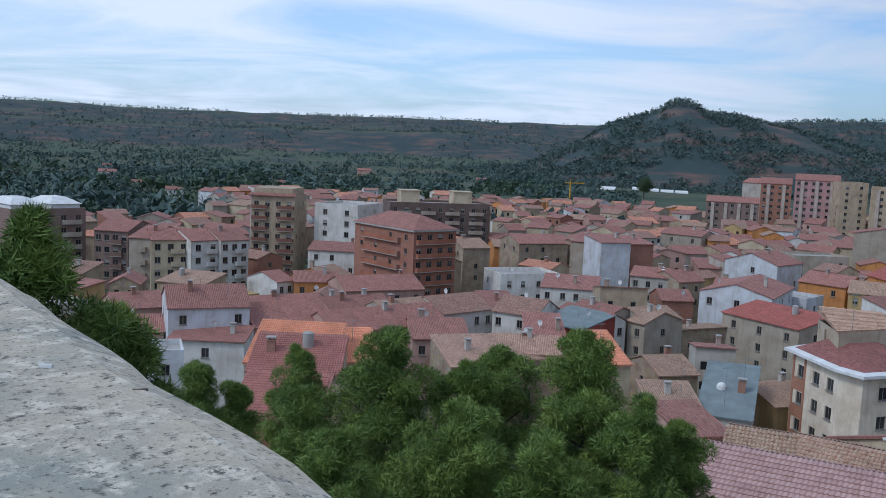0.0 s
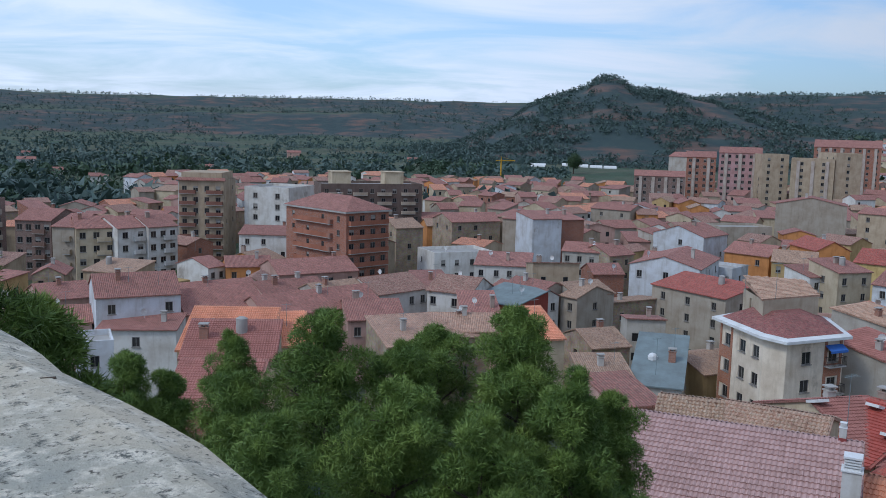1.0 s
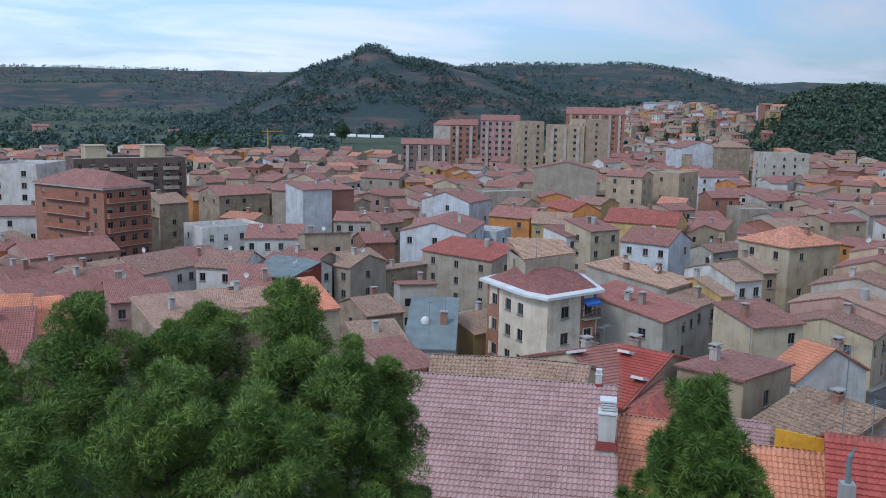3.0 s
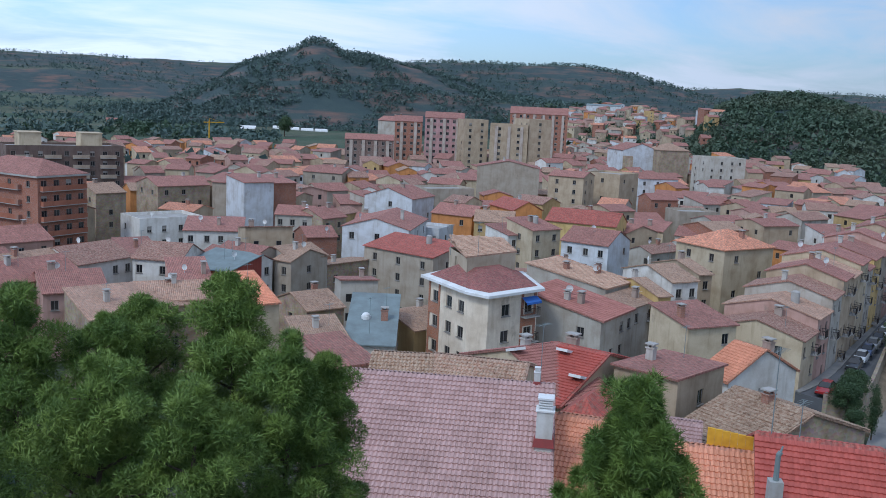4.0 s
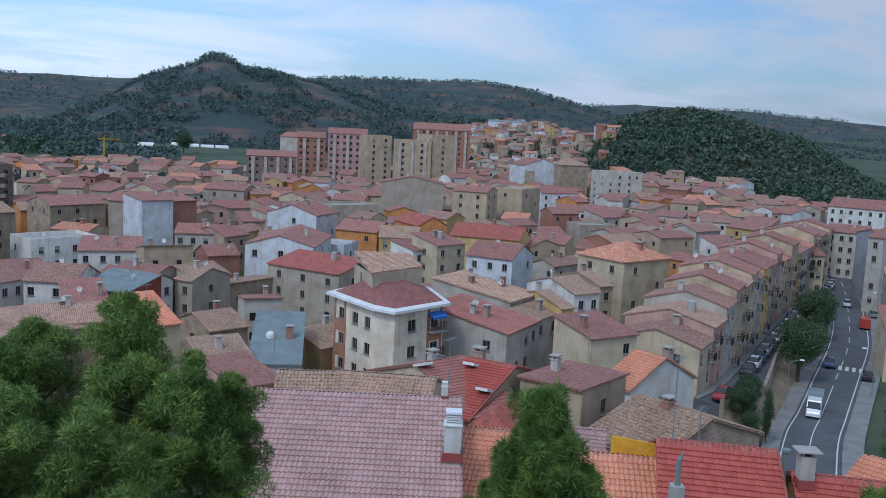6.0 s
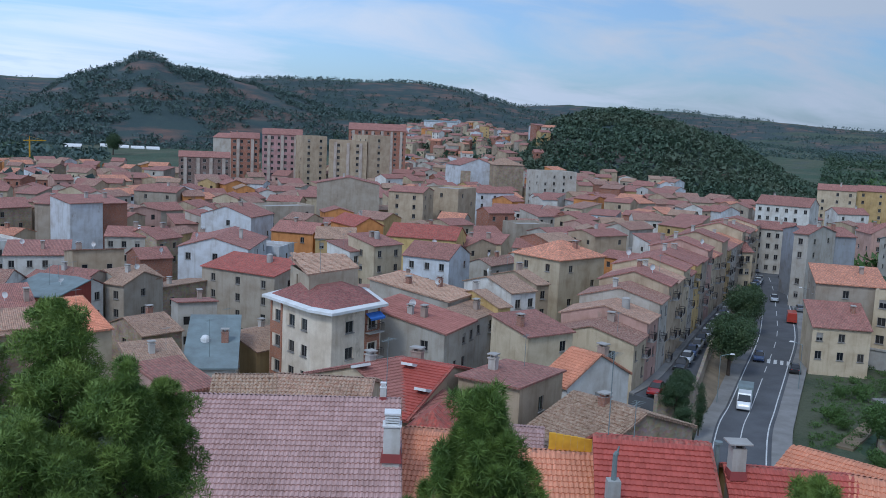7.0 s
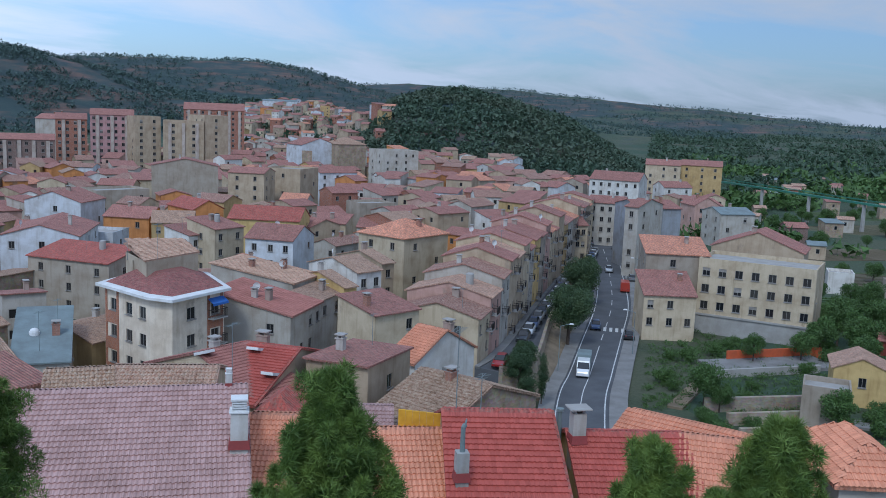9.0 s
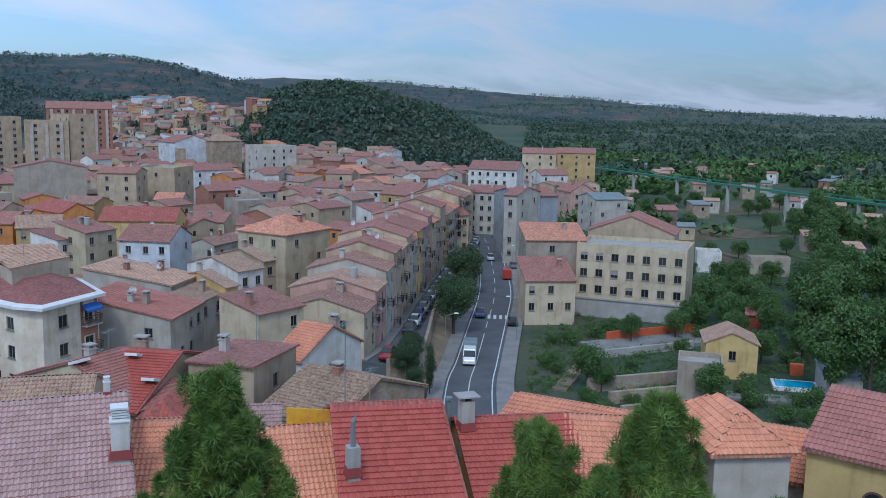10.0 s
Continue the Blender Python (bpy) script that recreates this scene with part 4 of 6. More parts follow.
house(118.6, 50.4, -60, 6.9, 7.0, 4.7, "house", "yellow", "gy", rise=1.5, cols=1, floors=1, chimneys=0, sides=False, roof_col="pale", label="yellow garden house with a pale tile roof")
house(121.3, 36.2, -58, 4.5, 6.0, 2.4, "house", "lightgrey", "sf", rise=0.5, cols=1, floors=1, chimneys=0, roof_col="metal", label="low grey garden hut with a terrace")
house(104.8, 48.4, -64, 5.4, 5.2, 4.6, "house", "grey", "flat", cols=0, floors=1, label="roofless grey ruin in the gardens")
house(150.2, 60.3, -62, 2.8, 4.0, 2.1, "house", "red", "gx", rise=0.8, cols=0, floors=1, chimneys=0, label="small dark red garden hut")
house(264.9, 136.6, -39, 6.6, 6.0, 5.0, "house", "brown", "gx", rise=1.2, cols=1, floors=1, label="low brown house among the gardens")
house(198.2, 91.1, -59, 5.4, 6.0, 3.5, "house", "white", "flat", cols=0, floors=1, label="white roofed garden shed")
house(204.2, 79.2, -52, 8.8, 3.0, 3.0, "house", "grey", "flat", cols=0, floors=1, label="grey walled garden store")
house(242.4, 361.1, -6, 18.5, 16.0, 17.4, "house", "bluewhite", "gy", rise=3, cols=0, label="large white gable hall")
house(254.7, 352.6, -8, 14.3, 14.0, 18.3, "house", "stone", "hip", rise=3, cols=0, roof_col="old", label="stone church with a low hipped roof")
house(229.4, 351.8, -33, 4.5, 5.0, 14.5, "house", "stone", "flat", cols=1, label="square stone church bell tower")
house(254.0, 315.4, -11, 17.4, 14.0, 17.0, "house", "lightgrey", "flat", cols=4, label="grey block with glazed upper floors")
house(13.8, 34.4, -28, 10.5, 18.0, 18.5, "house", "white", "gx", cols=3, roof_col="pink", tiles=2, chimneys=0, label="large house with a dusty pink interlocking tile roof", rise=3.3)
house(21.0, 34.5, -39, 3.8, 12.0, 17.9, "house", "cream", "gx", cols=2, roof_col="orange", tiles=1, chimneys=0, label="house with an old orange barrel tile roof", rise=2.2)
house(31.5, 42.1, -38, 3.9, 10.0, 15.2, "house", "lightgrey", "gx", cols=1, roof_col="pink", tiles=1, chimneys=0, label="low house with a pink tile roof", rise=1.6)
house(24.1, 27.5, -33, 4.0, 14.0, 17.7, "house", "cream", "gx", cols=2, roof_col="orange", tiles=1, chimneys=0, label="house with a salmon barrel tile roof", rise=2.7)
house(27.5, 25.7, -38, 5.2, 12.0, 19.2, "house", "ochre", "gx", cols=2, roof_col="bright", tiles=2, chimneys=0, label="ochre house with a bright red tile roof", rise=2.3)
house(32.1, 21.7, -39, 5.6, 11.0, 18.7, "house", "ochre", "gx", cols=3, roof_col="bright", tiles=1, chimneys=0, label="ochre house with a red tile roof", rise=2.1)
house(34.9, 18.7, -55, 5.9, 11.0, 18.7, "house", "white", "gx", cols=2, roof_col="orange", tiles=1, chimneys=0, label="white house with a salmon barrel tile roof", rise=2.1)
house(39.7, 25.5, -76, 9.0, 8.0, 17.9, "house", "yellow", "gx", cols=0, roof_col="orange", tiles=1, chimneys=0, label="yellow house with a pale pink tile roof", rise=1.4)
house(42.1, 16.4, -43, 3.8, 6.5, 19.8, "house", "lightgrey", "hip", rise=1.3, cols=0, roof_col="orange", tiles=1, chimneys=0, label="pale grey rendered house with a hipped barrel tile roof")
house(43.9, 11.9, -87, 5.1, 8.0, 20.2, "round_window_house", "yellow", "gx", rise=2.0, cols=0, roof_col="red", tiles=1, chimneys=0, label="ochre house with a round window and pink tile roof")
house(46.6, 16.8, -74, 2.7, 8.0, 17.0, "house", "white", "gx", cols=0, roof_col="orange", tiles=1, chimneys=0, label="low annexe with a salmon tile roof", rise=1.4)
house(17.8, 49.7, -23, 3.7, 9.0, 18.4, "house", "cream", "gx", cols=0, roof_col="old", tiles=1, chimneys=0, label="house with a mossy barrel tile roof", rise=1.4)
house(21.4, 47.9, -34, 6.1, 9.0, 18.4, "house", "cream", "gx", cols=0, roof_col="pale", tiles=1, chimneys=0, label="house with a pale ribbed tile roof", rise=1.4)
house(35.6, 56.9, 10, 5.0, 14.0, 14.5, "house", "cream", "gx", cols=0, roof_col="red", tiles=1, chimneys=1, label="house with a red tile roof and skylights", rise=2.3)
house(31.4, 58.3, -57, 5.0, 15.0, 14.5, "house", "tan", "gx", cols=0, roof_col="bright", tiles=1, chimneys=1, label="house with a dark red roof and skylights", rise=2.3)
house(26.8, 44.2, -51, 3.0, 6.0, 17.7, "house", "grey", "hip", cols=0, roof_col="bright", chimneys=0, label="low house with a dark red hipped roof", rise=1.3)
house(40.1, 48.8, -79, 6.6, 13.0, 13.6, "house", "stone", "gx", cols=1, roof_col="old", tiles=1, chimneys=1, label="old stone house with a broken lichen tile roof", rise=2.2)
house(18.1, 59.7, 14, 3.4, 5.0, 17.6, "house", "pink", "sf", rise=0.8, cols=0, chimneys=0, label="low pink annexe with a faded roof")
house(21.7, 110.2, 13, 3.8, 8.0, 10.5, "house", "cream", "sf", rise=2.4, cols=0, roof_col="orange", tiles=1, chimneys=0, label="house with a new orange tile roof and skylight")
house(-13.4, 84.0, 0, 8.6, 6.0, 14.5, "house", "cream", "sf", rise=2.2, cols=2, roof_col="red", tiles=1, chimneys=1, label="house with a red tile roof below the pines")
house(-15.0, 91.1, -2, 9.0, 8.0, 13.5, "house", "cream", "sf", rise=2.6, cols=2, roof_col="orange", tiles=1, chimneys=0, label="house with a wide salmon tile roof")
house(-9.1, 95.3, 11, 5.5, 7.0, 13.0, "house", "cream", "sf", rise=2.0, cols=2, roof_col="orange", tiles=1, chimneys=0, label="house with a salmon ribbed tile roof")
house(-30.7, 102.1, 19, 3.9, 6.0, 11.0, "house", "bluewhite", "flat", cols=1, chimneys=0, label="small white house with a glazed roof room")
house(-13.5, 74.3, -4, 7.4, 6.0, 13.0, "house", "brick", "sf", rise=2.2, cols=0, roof_col="red", tiles=1, chimneys=0, label="low house with a red tile roof under the trees")
house(-22.5, 140.6, 32, 12.1, 10.0, 9.5, "house", "pink", "gx", rise=1.8, cols=3, chimneys=3, label="house with a faded red roof and roof domes")
house(-11.8, 143.3, 34, 11.1, 9.0, 9.5, "house", "pink", "gx", rise=1.8, cols=3, chimneys=3, label="house with a faded red roof and chimneys")
house(-3.2, 142.9, 38, 11.3, 9.0, 9.5, "house", "lightgrey", "gx", rise=1.8, cols=3, roof_col="old", chimneys=2, label="house with a grey lichen tile roof")
house(8.6, 116.3, 17, 14.3, 8.0, 9.0, "house", "stone", "gx", rise=1.4, cols=2, roof_col="pale", chimneys=2, label="low old house with pale clay tiles")

# ---- the houses along the raised street, in one long curved row ----
ROW = [(78.7, 81.4), (92.5, 90.4), (116.8, 107.6), (143.6, 126.1), (177.8, 148.1), (206.8, 167.8)]
ROW_PAINT = ["cream", "pink", "lightgrey", "tan", "tan", "cream", "lightgrey", "yellow", "grey", "pink", "cream", "tan", "tan", "ochre", "lightgrey", "grey"]


def along(line, s):
    """The point and bearing at s metres along a line of points."""
    for a, b in zip(line, line[1:]):
        n = math.hypot(b[0] - a[0], b[1] - a[1])
        if s <= n or b is line[-1]:
            return a[0] + (b[0] - a[0]) * s / n, a[1] + (b[1] - a[1]) * s / n, math.degrees(math.atan2(b[1] - a[1], b[0] - a[0]))
        s -= n


rr = random.Random(11)
s = 1.0
for k in range(22):
    w = 5.6 + 2.4 * rr.random()
    px, py, b_ = along(ROW, s + w / 2)
    if math.hypot(px, py) > 262:
        break
    house(px, py, b_, w - 0.06, 10 + 2 * rr.random(), min(13.0 + 2.8 * rr.random() - 0.01 * s, 10.0 + 1.5 * k), "house", ROW_PAINT[k % 16], "gx", 1.6, cols=2, floors=4,
          balconies=True, roof_col=rr.choice(["red", "red", "orange", "brown", "pale"]), sides=k == 0, group="houses along the raised street",
          label="narrow " + ROW_PAINT[k % 16].replace("bluewhite", "pale blue") + " town house with small balconies")
    s += w

# ---- the rest of the old town ----
fr = random.Random(5)


def town(az0, az1, r0, r1, gap, h0, h1):
    """Fills a sector of the town with houses in loose rows."""
    r = r0
    while r < r1:
        az = az0 + fr.random() * 2
        while az < az1:
            w, d, h = 5.5 + 5 * fr.random(), 7 + 3.5 * fr.random(), h0 + (h1 - h0) * fr.random()
            rad = math.radians(az)
            x, y = r * math.sin(rad), r * math.cos(rad)
            clear = all(math.hypot(x - fx, y - fy) > 4.2 + q for fx, fy, q, _ in FOOT)
            for fx, fy, q, det in FOOT:
                fr_, fa = math.hypot(fx, fy), math.degrees(math.atan2(fx, fy))
                if det == 2 and abs(fa - az) < math.degrees((q + w * 0.4) / fr_) and fr_ - q - 17 < r < fr_:
                    clear = False
            if math.degrees(math.atan2(x, y)) > 40 and r < 330 and x - y * 1.22 > -26:
                clear = False
            if clear:
                paint = fr.choice(["white", "cream", "tan", "lightgrey", "tan", "pink", "stone", "brick", "ochre", "lightgrey", "tan", "grey", "orange", "bluewhite", "cream"])
                tile = fr.choice(["red", "red", "red", "brown", "brown", "orange", "old", "red", "red"])
                lie = fr.choice(["gx", "gx", "sf", "gy", "sb", "sl", "flat"] if r < 172 else ["gx", "gx", "gx", "sf", "gy"])
                house(x, y, -az + fr.choice((8, 20, -18, 38, -40)) + fr.random() * 8, w, d, h + max(0.0, float(land(x, y))), "house", paint, lie, 1.0 + 0.8 * fr.random(),
                      cols=fr.choice((0, 1, 2, 2)), floors=fr.choice((1, 2, 2, 3)), roof_col=tile, detail=1 if r < 240 else 0, sides=r < 300 and fr.random() < 0.4, group="houses of the old town",
                      label="old town house in " + paint.replace("brick", "brick red").replace("bluewhite", "pale blue") + " render with a " + ("flat roof" if lie == "flat" else "tile roof"))
            az += math.degrees((w + gap * fr.random()) / r)
        r += 9.5 + gap * fr.random()


town(-30, 6, 130, 330, 9, 6.5, 9.5)
town(4, 40, 112, 330, 3, 7, 10.5)
town(-14, 34, 330, 520, 12, 7, 10)
town(24, 46, 330, 560, 12, 7, 11)
town(27, 38, 560, 1080, 18, 6, 11)
town(40, 52, 215, 420, 7, 7, 11)
town(52, 58, 330, 460, 16, 6, 8)

far_town = thing("distant_houses", Matrix(), "crowded red-roofed houses at the far end of town", "houses", kind="stuff")
for (what, hue), (b, mat) in sorted(FAR.items()):
    tagged(child("far_" + what, b.mesh("far_" + what, mat), far_town, color={"wall": WALLS, "roof": ROOFS}.get(what, {}).get(hue, (0.1, 0.1, 0.1))), kind="stuff")

# ---- the parapet beside the camera ----
def parapet():
    """Rounded top course of an old stone wall, leading away from the eye."""
    b = Build()
    prof = [(-0.62, -1.7), (-0.62, -0.12), (-0.57, -0.03), (-0.45, 0.0), (-0.1, 0.01), (-0.03, -0.015), (0.0, -0.09), (0.0, -1.7)]
    n = 90
    rows = []
    for i in range(n + 1):
        s = -4.0 + 12.0 * i / n
        row = []
        for k, (o, z) in enumerate(prof):
            v = Vector((s * 1.0, o * 2.0, z))
            j = 0.012 * noise.fractal(v * 2.2, 1.0, 2.0, 4)
            row.append((o + (j if k > 3 else 0), s, z + (j * 0.8 if 1 < k < 6 else 0)))
        rows.append(row)
    for i in range(n):
        for k in range(len(prof) - 1):
            b.poly([rows[i][k], rows[i][k + 1], rows[i + 1][k + 1], rows[i + 1][k]][::-1])
    for row, flip in ((rows[0], 1), (rows[-1], -1)):
        b.poly(row[::flip])
    m = b.mesh("parapet_wall", PARAPET, smooth=False)
    return thing("parapet_wall", Matrix.Translation((-0.095, 1.156, 35.559)) @ pose(0, 0, 0, 0, 0, 37), "weathered pale stone parapet with a rounded edge", "wall", kind="structure", mesh=m)


def parapet_material():
    m, n, l, b = nodes_of("weathered_parapet")
    co = n.new("ShaderNodeTexCoord").outputs["Object"]
    c = mixed(n, l, "MIX", noised(n, l, co, 1.7, 6, 0.42, 0.62), (0.55, 0.48, 0.36), (0.30, 0.31, 0.27))
    c = mixed(n, l, "MIX", noised(n, l, co, 16, 6, 0.5, 0.62, 0.7), c, (0.70, 0.64, 0.52))
    c = mixed(n, l, "MIX", noised(n, l, co, 30, 5, 0.56, 0.66, 0.75), c, (0.12, 0.12, 0.10))
    c = mixed(n, l, "MIX", noised(n, l, co, 90, 3, 0.58, 0.7), c, (0.10, 0.09, 0.07))
    l.new(c, b.inputs["Base Color"])
    b.inputs["Roughness"].default_value = 0.95
    g = noised(n, l, co, 45, 6, 0.2, 0.8, 0.75)
    bumped(n, l, b, g, 0.7, 0.008)
    return m


PARAPET = parapet_material()
parapet()
k = Build()
k.box(-0.012, 0.012, -0.004, 0.004, 0, 0.006)
thing("paper_scrap", Matrix.Translation((-0.72, 1.66, 35.563)), "small white scrap of paper on the parapet", "litter", mesh=k.mesh("paper_scrap", WHITE))
k = Build()
k.tube((-0.012, 0, 0.004), (0.012, 0.004, 0.007), 0.006, 0.004, 6)
thing("pebble", Matrix.Translation((-0.50, 1.52, 35.56)), "small brown pebble on the parapet", "stone", mesh=k.mesh("pebble", BARK))


# ---- the cream corner house with the white eaves ----
def corner_house():
    pts = [(39.0, 101.3), (40.4, 91.8), (41.9, 89.1), (49.9, 92.0), (52.0, 101.5), (46.0, 106.0)]
    cx, cy = 45.5, 97.0
    zg = 1.0
    home = thing("corner_house", pose(cx, cy, zg), "cream rendered corner house with brick strips and white eaves", "house")
    loc = [(x - cx, y - cy) for x, y in pts]
    inset = [(x * 0.93, y * 0.93) for x, y in loc]
    h = 14.0
    FOOT.append((cx, cy, 8.0, 2))
    n = len(pts)
    b = Build()
    wins = []
    spec = {0: [0.2, 0.55, 0.85], 1: [], 2: [0.35, 0.82], 3: [0.3, 0.7], 4: [0.5], 5: [0.5]}
    zs = [h - 2.5 - 3.0 * k for k in range(4)]
    for i in range(n):
        p, q = inset[i], inset[(i + 1) % n]
        L = math.hypot(q[0] - p[0], q[1] - p[1])
        hs = side(b, p, q, -1.5, h, [L * t for t in spec[i]], zs, 1.25, 1.35)
        ang = math.degrees(math.atan2(q[1] - p[1], q[0] - p[0]))
        for s_, z in hs:
            wins.append(pose(p[0], p[1], 0, 0, 0, ang) @ pose(s_, 0.1, z))
    child("wall", b.mesh("wall", PLASTER), home, color=(0.79, 0.68, 0.54))
    for m in wins:
        win = child("window", shared(("w", 1.25, 1.35), lambda: window_mesh(1.25, 1.35)), home, m)
        child("pane", shared(("p", 1.25, 1.35), lambda: pane_mesh(1.25, 1.35)), win)
    for (i, t0, t1) in ((0, 0.02, 0.32), (2, 0.66, 0.97)):
        p, q = Vector((*inset[i], 0)), Vector((*inset[(i + 1) % n], 0))
        d = (q - p).normalized()
        L = (q - p).length
        m = pose(p.x, p.y, 0, 0, 0, math.degrees(math.atan2(d.y, d.x)))
        a, c = L * t0, L * t1
        k = Build()
        for s0, s1 in ((a, a + 0.35), (c - 0.35, c)):
            k.box(s0, s1, -0.08, -0.003, -1.2, h - 0.2)
        for z in zs:
            k.box(a + 0.35, c - 0.35, -0.08, -0.003, z - 1.5, z - 0.15)
        child("brick_strip", k.mesh("brick_strip", BRICK), home, m, "orange brick wall strip", (0.45, 0.17, 0.08))
        if i == 2:
            for z in zs:
                child("balcony", shared(("cb", 0), lambda: balcony_mesh(L * 0.3, False)), home, m @ pose((a + c) / 2, 0, z - 0.3))
            k = Build()
            k.poly([(a, -0.9, h - 1.1), (c, -0.9, h - 1.1), (c, -0.05, h - 0.6), (a, -0.05, h - 0.6)])
            k.poly([(a, -0.05, h - 0.62), (c, -0.05, h - 0.62), (c, -0.9, h - 1.12), (a, -0.9, h - 1.12)])
            k.poly([(a, -0.9, h - 1.35), (c, -0.9, h - 1.35), (c, -0.9, h - 1.1), (a, -0.9, h - 1.1)])
            child("awning", k.mesh("awning", BLUE), home, m, "blue canvas awning")
    # white eaves slab and the low red roof behind it
    k = Build()
    outer = [(x * 1.06, y * 1.06) for x, y in loc]
    inner = [(x * 0.92, y * 0.92) for x, y in loc]
    for i in range(n):
        j = (i + 1) % n
        a, c, e, f = outer[i], outer[j], inner[j], inner[i]
        k.poly([(*a, h), (*c, h), (*c, h + 0.3), (*a, h + 0.3)])
        k.poly([(*a, h + 0.3), (*c, h + 0.3), (*e, h + 0.45), (*f, h + 0.45)])
        k.poly([(*f, h), (*e, h), (*c, h), (*a, h)])
    child("eave_slab", k.mesh("eave_slab", WHITE), home, label="broad white eaves slab")
    k = Build()
    top = [(x * 0.35, y * 0.35 + 1.5) for x, y in loc]
    for i in range(n):
        j = (i + 1) % n
        q = [(*inner[i], h + 0.46), (*inner[j], h + 0.46), (*top[j], h + 1.9), (*top[i], h + 1.9)]
        e = (Vector(q[1]) - Vector(q[0])).normalized()
        k.poly(q, slope_uv(q, e))
    k.poly([(*p, h + 1.9) for p in top])
    child("roof", k.mesh("roof", TILE), home, color=(0.33, 0.11, 0.10))
    # penthouse with an old tile roof
    k = Build()
    ph = [(-2.2, 7.4), (-3.1, -0.4), (4.6, 2.6), (5.0, 7.6)]
    zp = 17.1
    for i in range(4):
        side(k, ph[i], ph[(i + 1) % 4], h + 0.3, zp, [3.0] if i == 0 else [], [h + 1.2], 0.7, 1.3)
    child("penthouse", k.mesh("penthouse", PLASTER), home, color=(0.46, 0.39, 0.29), label="grey rendered roof storey")
    f = [([(p[0] * 1.05, p[1] * 1.05, zp + (1.0 if i in (0, 3) else 0.1)) for i, p in enumerate(ph)][1:] + [(ph[0][0] * 1.05, ph[0][1] * 1.05, zp + 1.0)], Vector((0.99, 0.13, 0)))]
    r = child("penthouse_roof", slab_mesh("penthouse_roof", f, TILE_OLD), home, color=ROOFS["pale"], label="pale old barrel tile roof")
    lay_tiles(r, f[0][0], (Vector(f[0][0][1]) - Vector(f[0][0][0])).normalized(), ROOFS["pale"], "pale", 1)


corner_house()


# ---- the main road, its pavements and the raised street with its retaining wall ----
LEFT_EDGE = [(60, 54), (86.1, 75.3), (97.2, 82.9), (110.9, 92.6), (137.1, 111.1), (162.6, 131.3), (189.4, 154.4), (225, 188)]
RIGHT_EDGE = [(66, 47.5), (90.8, 67.7), (103.4, 76.7), (124.0, 90.8), (145.0, 105.5), (169.5, 126.0), (197.0, 149.5), (233, 183)]


def between(a, b, k):
    return (a[0] + (b[0] - a[0]) * k, a[1] + (b[1] - a[1]) * k)


def refine(line, n=6):
    """A smooth line through the points."""
    out = []
    for i in range(len(line) - 1):
        p0, p1, p2, p3 = line[max(i - 1, 0)], line[i], line[i + 1], line[min(i + 2, len(line) - 1)]
        for k in range(n):
            t = k / n
            out.append(tuple(0.5 * (2 * b + (c - a) * t + (2 * a - 5 * b + 4 * c - d) * t * t + (3 * b - a - 3 * c + d) * t ** 3) for a, b, c, d in zip(p0, p1, p2, p3)))
    return out + [tuple(line[-1])]


LE, RE = refine(LEFT_EDGE), refine(RIGHT_EDGE)


def strip(name, a, b, za, zb, mat, label, category, depth=0.5, kind="structure"):
    """A paved strip between two lines, with sides of its own."""
    m = Build()
    za_, zb_ = (za if callable(za) else lambda i: za), (zb if callable(zb) else lambda i: zb)
    for i in range(len(a) - 1):
        p, q, r, s = (*a[i], za_(i)), (*b[i], zb_(i)), (*b[i + 1], zb_(i + 1)), (*a[i + 1], za_(i + 1))
        m.poly([p, q, r, s])
        m.poly([(*b[i], zb_(i) - depth), (*b[i + 1], zb_(i + 1) - depth), r, q])
        m.poly([(*a[i + 1], za_(i + 1) - depth), (*a[i], za_(i) - depth), p, s])
    for i in (0, len(a) - 1):
        e = [(*a[i], za_(i) - depth), (*b[i], zb_(i) - depth), (*b[i], zb_(i)), (*a[i], za_(i))]
        m.poly(e if i == 0 else e[::-1])
    return thing(name, Matrix(), label, category, kind=kind, mesh=m.mesh(name, mat))


strip("road", [between(a, b, 0.1) for a, b in zip(LE, RE)], [between(a, b, 0.86) for a, b in zip(LE, RE)], 0.05, 0.05, ASPHALT, "grey asphalt main road curving through the town", "road", 0.3)
strip("pavement", [between(a, b, -0.12) for a, b in zip(LE, RE)], [between(a, b, 0.1) for a, b in zip(LE, RE)], 0.18, 0.18, PAVE, "grey concrete pavement with a kerb", "pavement")
strip("pavement", [between(a, b, 0.86) for a, b in zip(LE, RE)], [between(a, b, 1.12) for a, b in zip(LE, RE)], 0.18, 0.18, PAVE, "grey concrete pavement with a kerb", "pavement", 2.0)
for k, w, dash in ((0.135, 0.008, 0), (0.46, 0.007, 2), (0.80, 0.009, 0)):
    m = Build()
    for i in range(len(LE) - 1):
        if dash and i % dash and i > 16:
            continue
        p, q = between(LE[i], RE[i], k - w), between(LE[i], RE[i], k + w)
        r, s_ = between(LE[i + 1], RE[i + 1], k + w), between(LE[i + 1], RE[i + 1], k - w)
        m.poly([(*p, 0.058), (*q, 0.058), (*r, 0.058), (*s_, 0.058)])
    thing("road_line", Matrix(), "white painted line on the asphalt", "road marking", kind="structure", mesh=m.mesh("road_line", LINE))
zc = Matrix.Translation((124.2, 95.6, 0.062)) @ pose(0, 0, 0, 0, 0, 37)
bar = Build()
bar.box(-1.5, 1.5, -0.25, 0.25, -0.004, 0.0)
bar = bar.mesh("zebra_bar", LINE)
for i in range(7):
    thing("zebra_bar", zc @ pose(0, -3.0 + 1.0 * i, 0), "white bar of a zebra crossing", "road marking", "bars of the zebra crossing", kind="structure", mesh=bar)

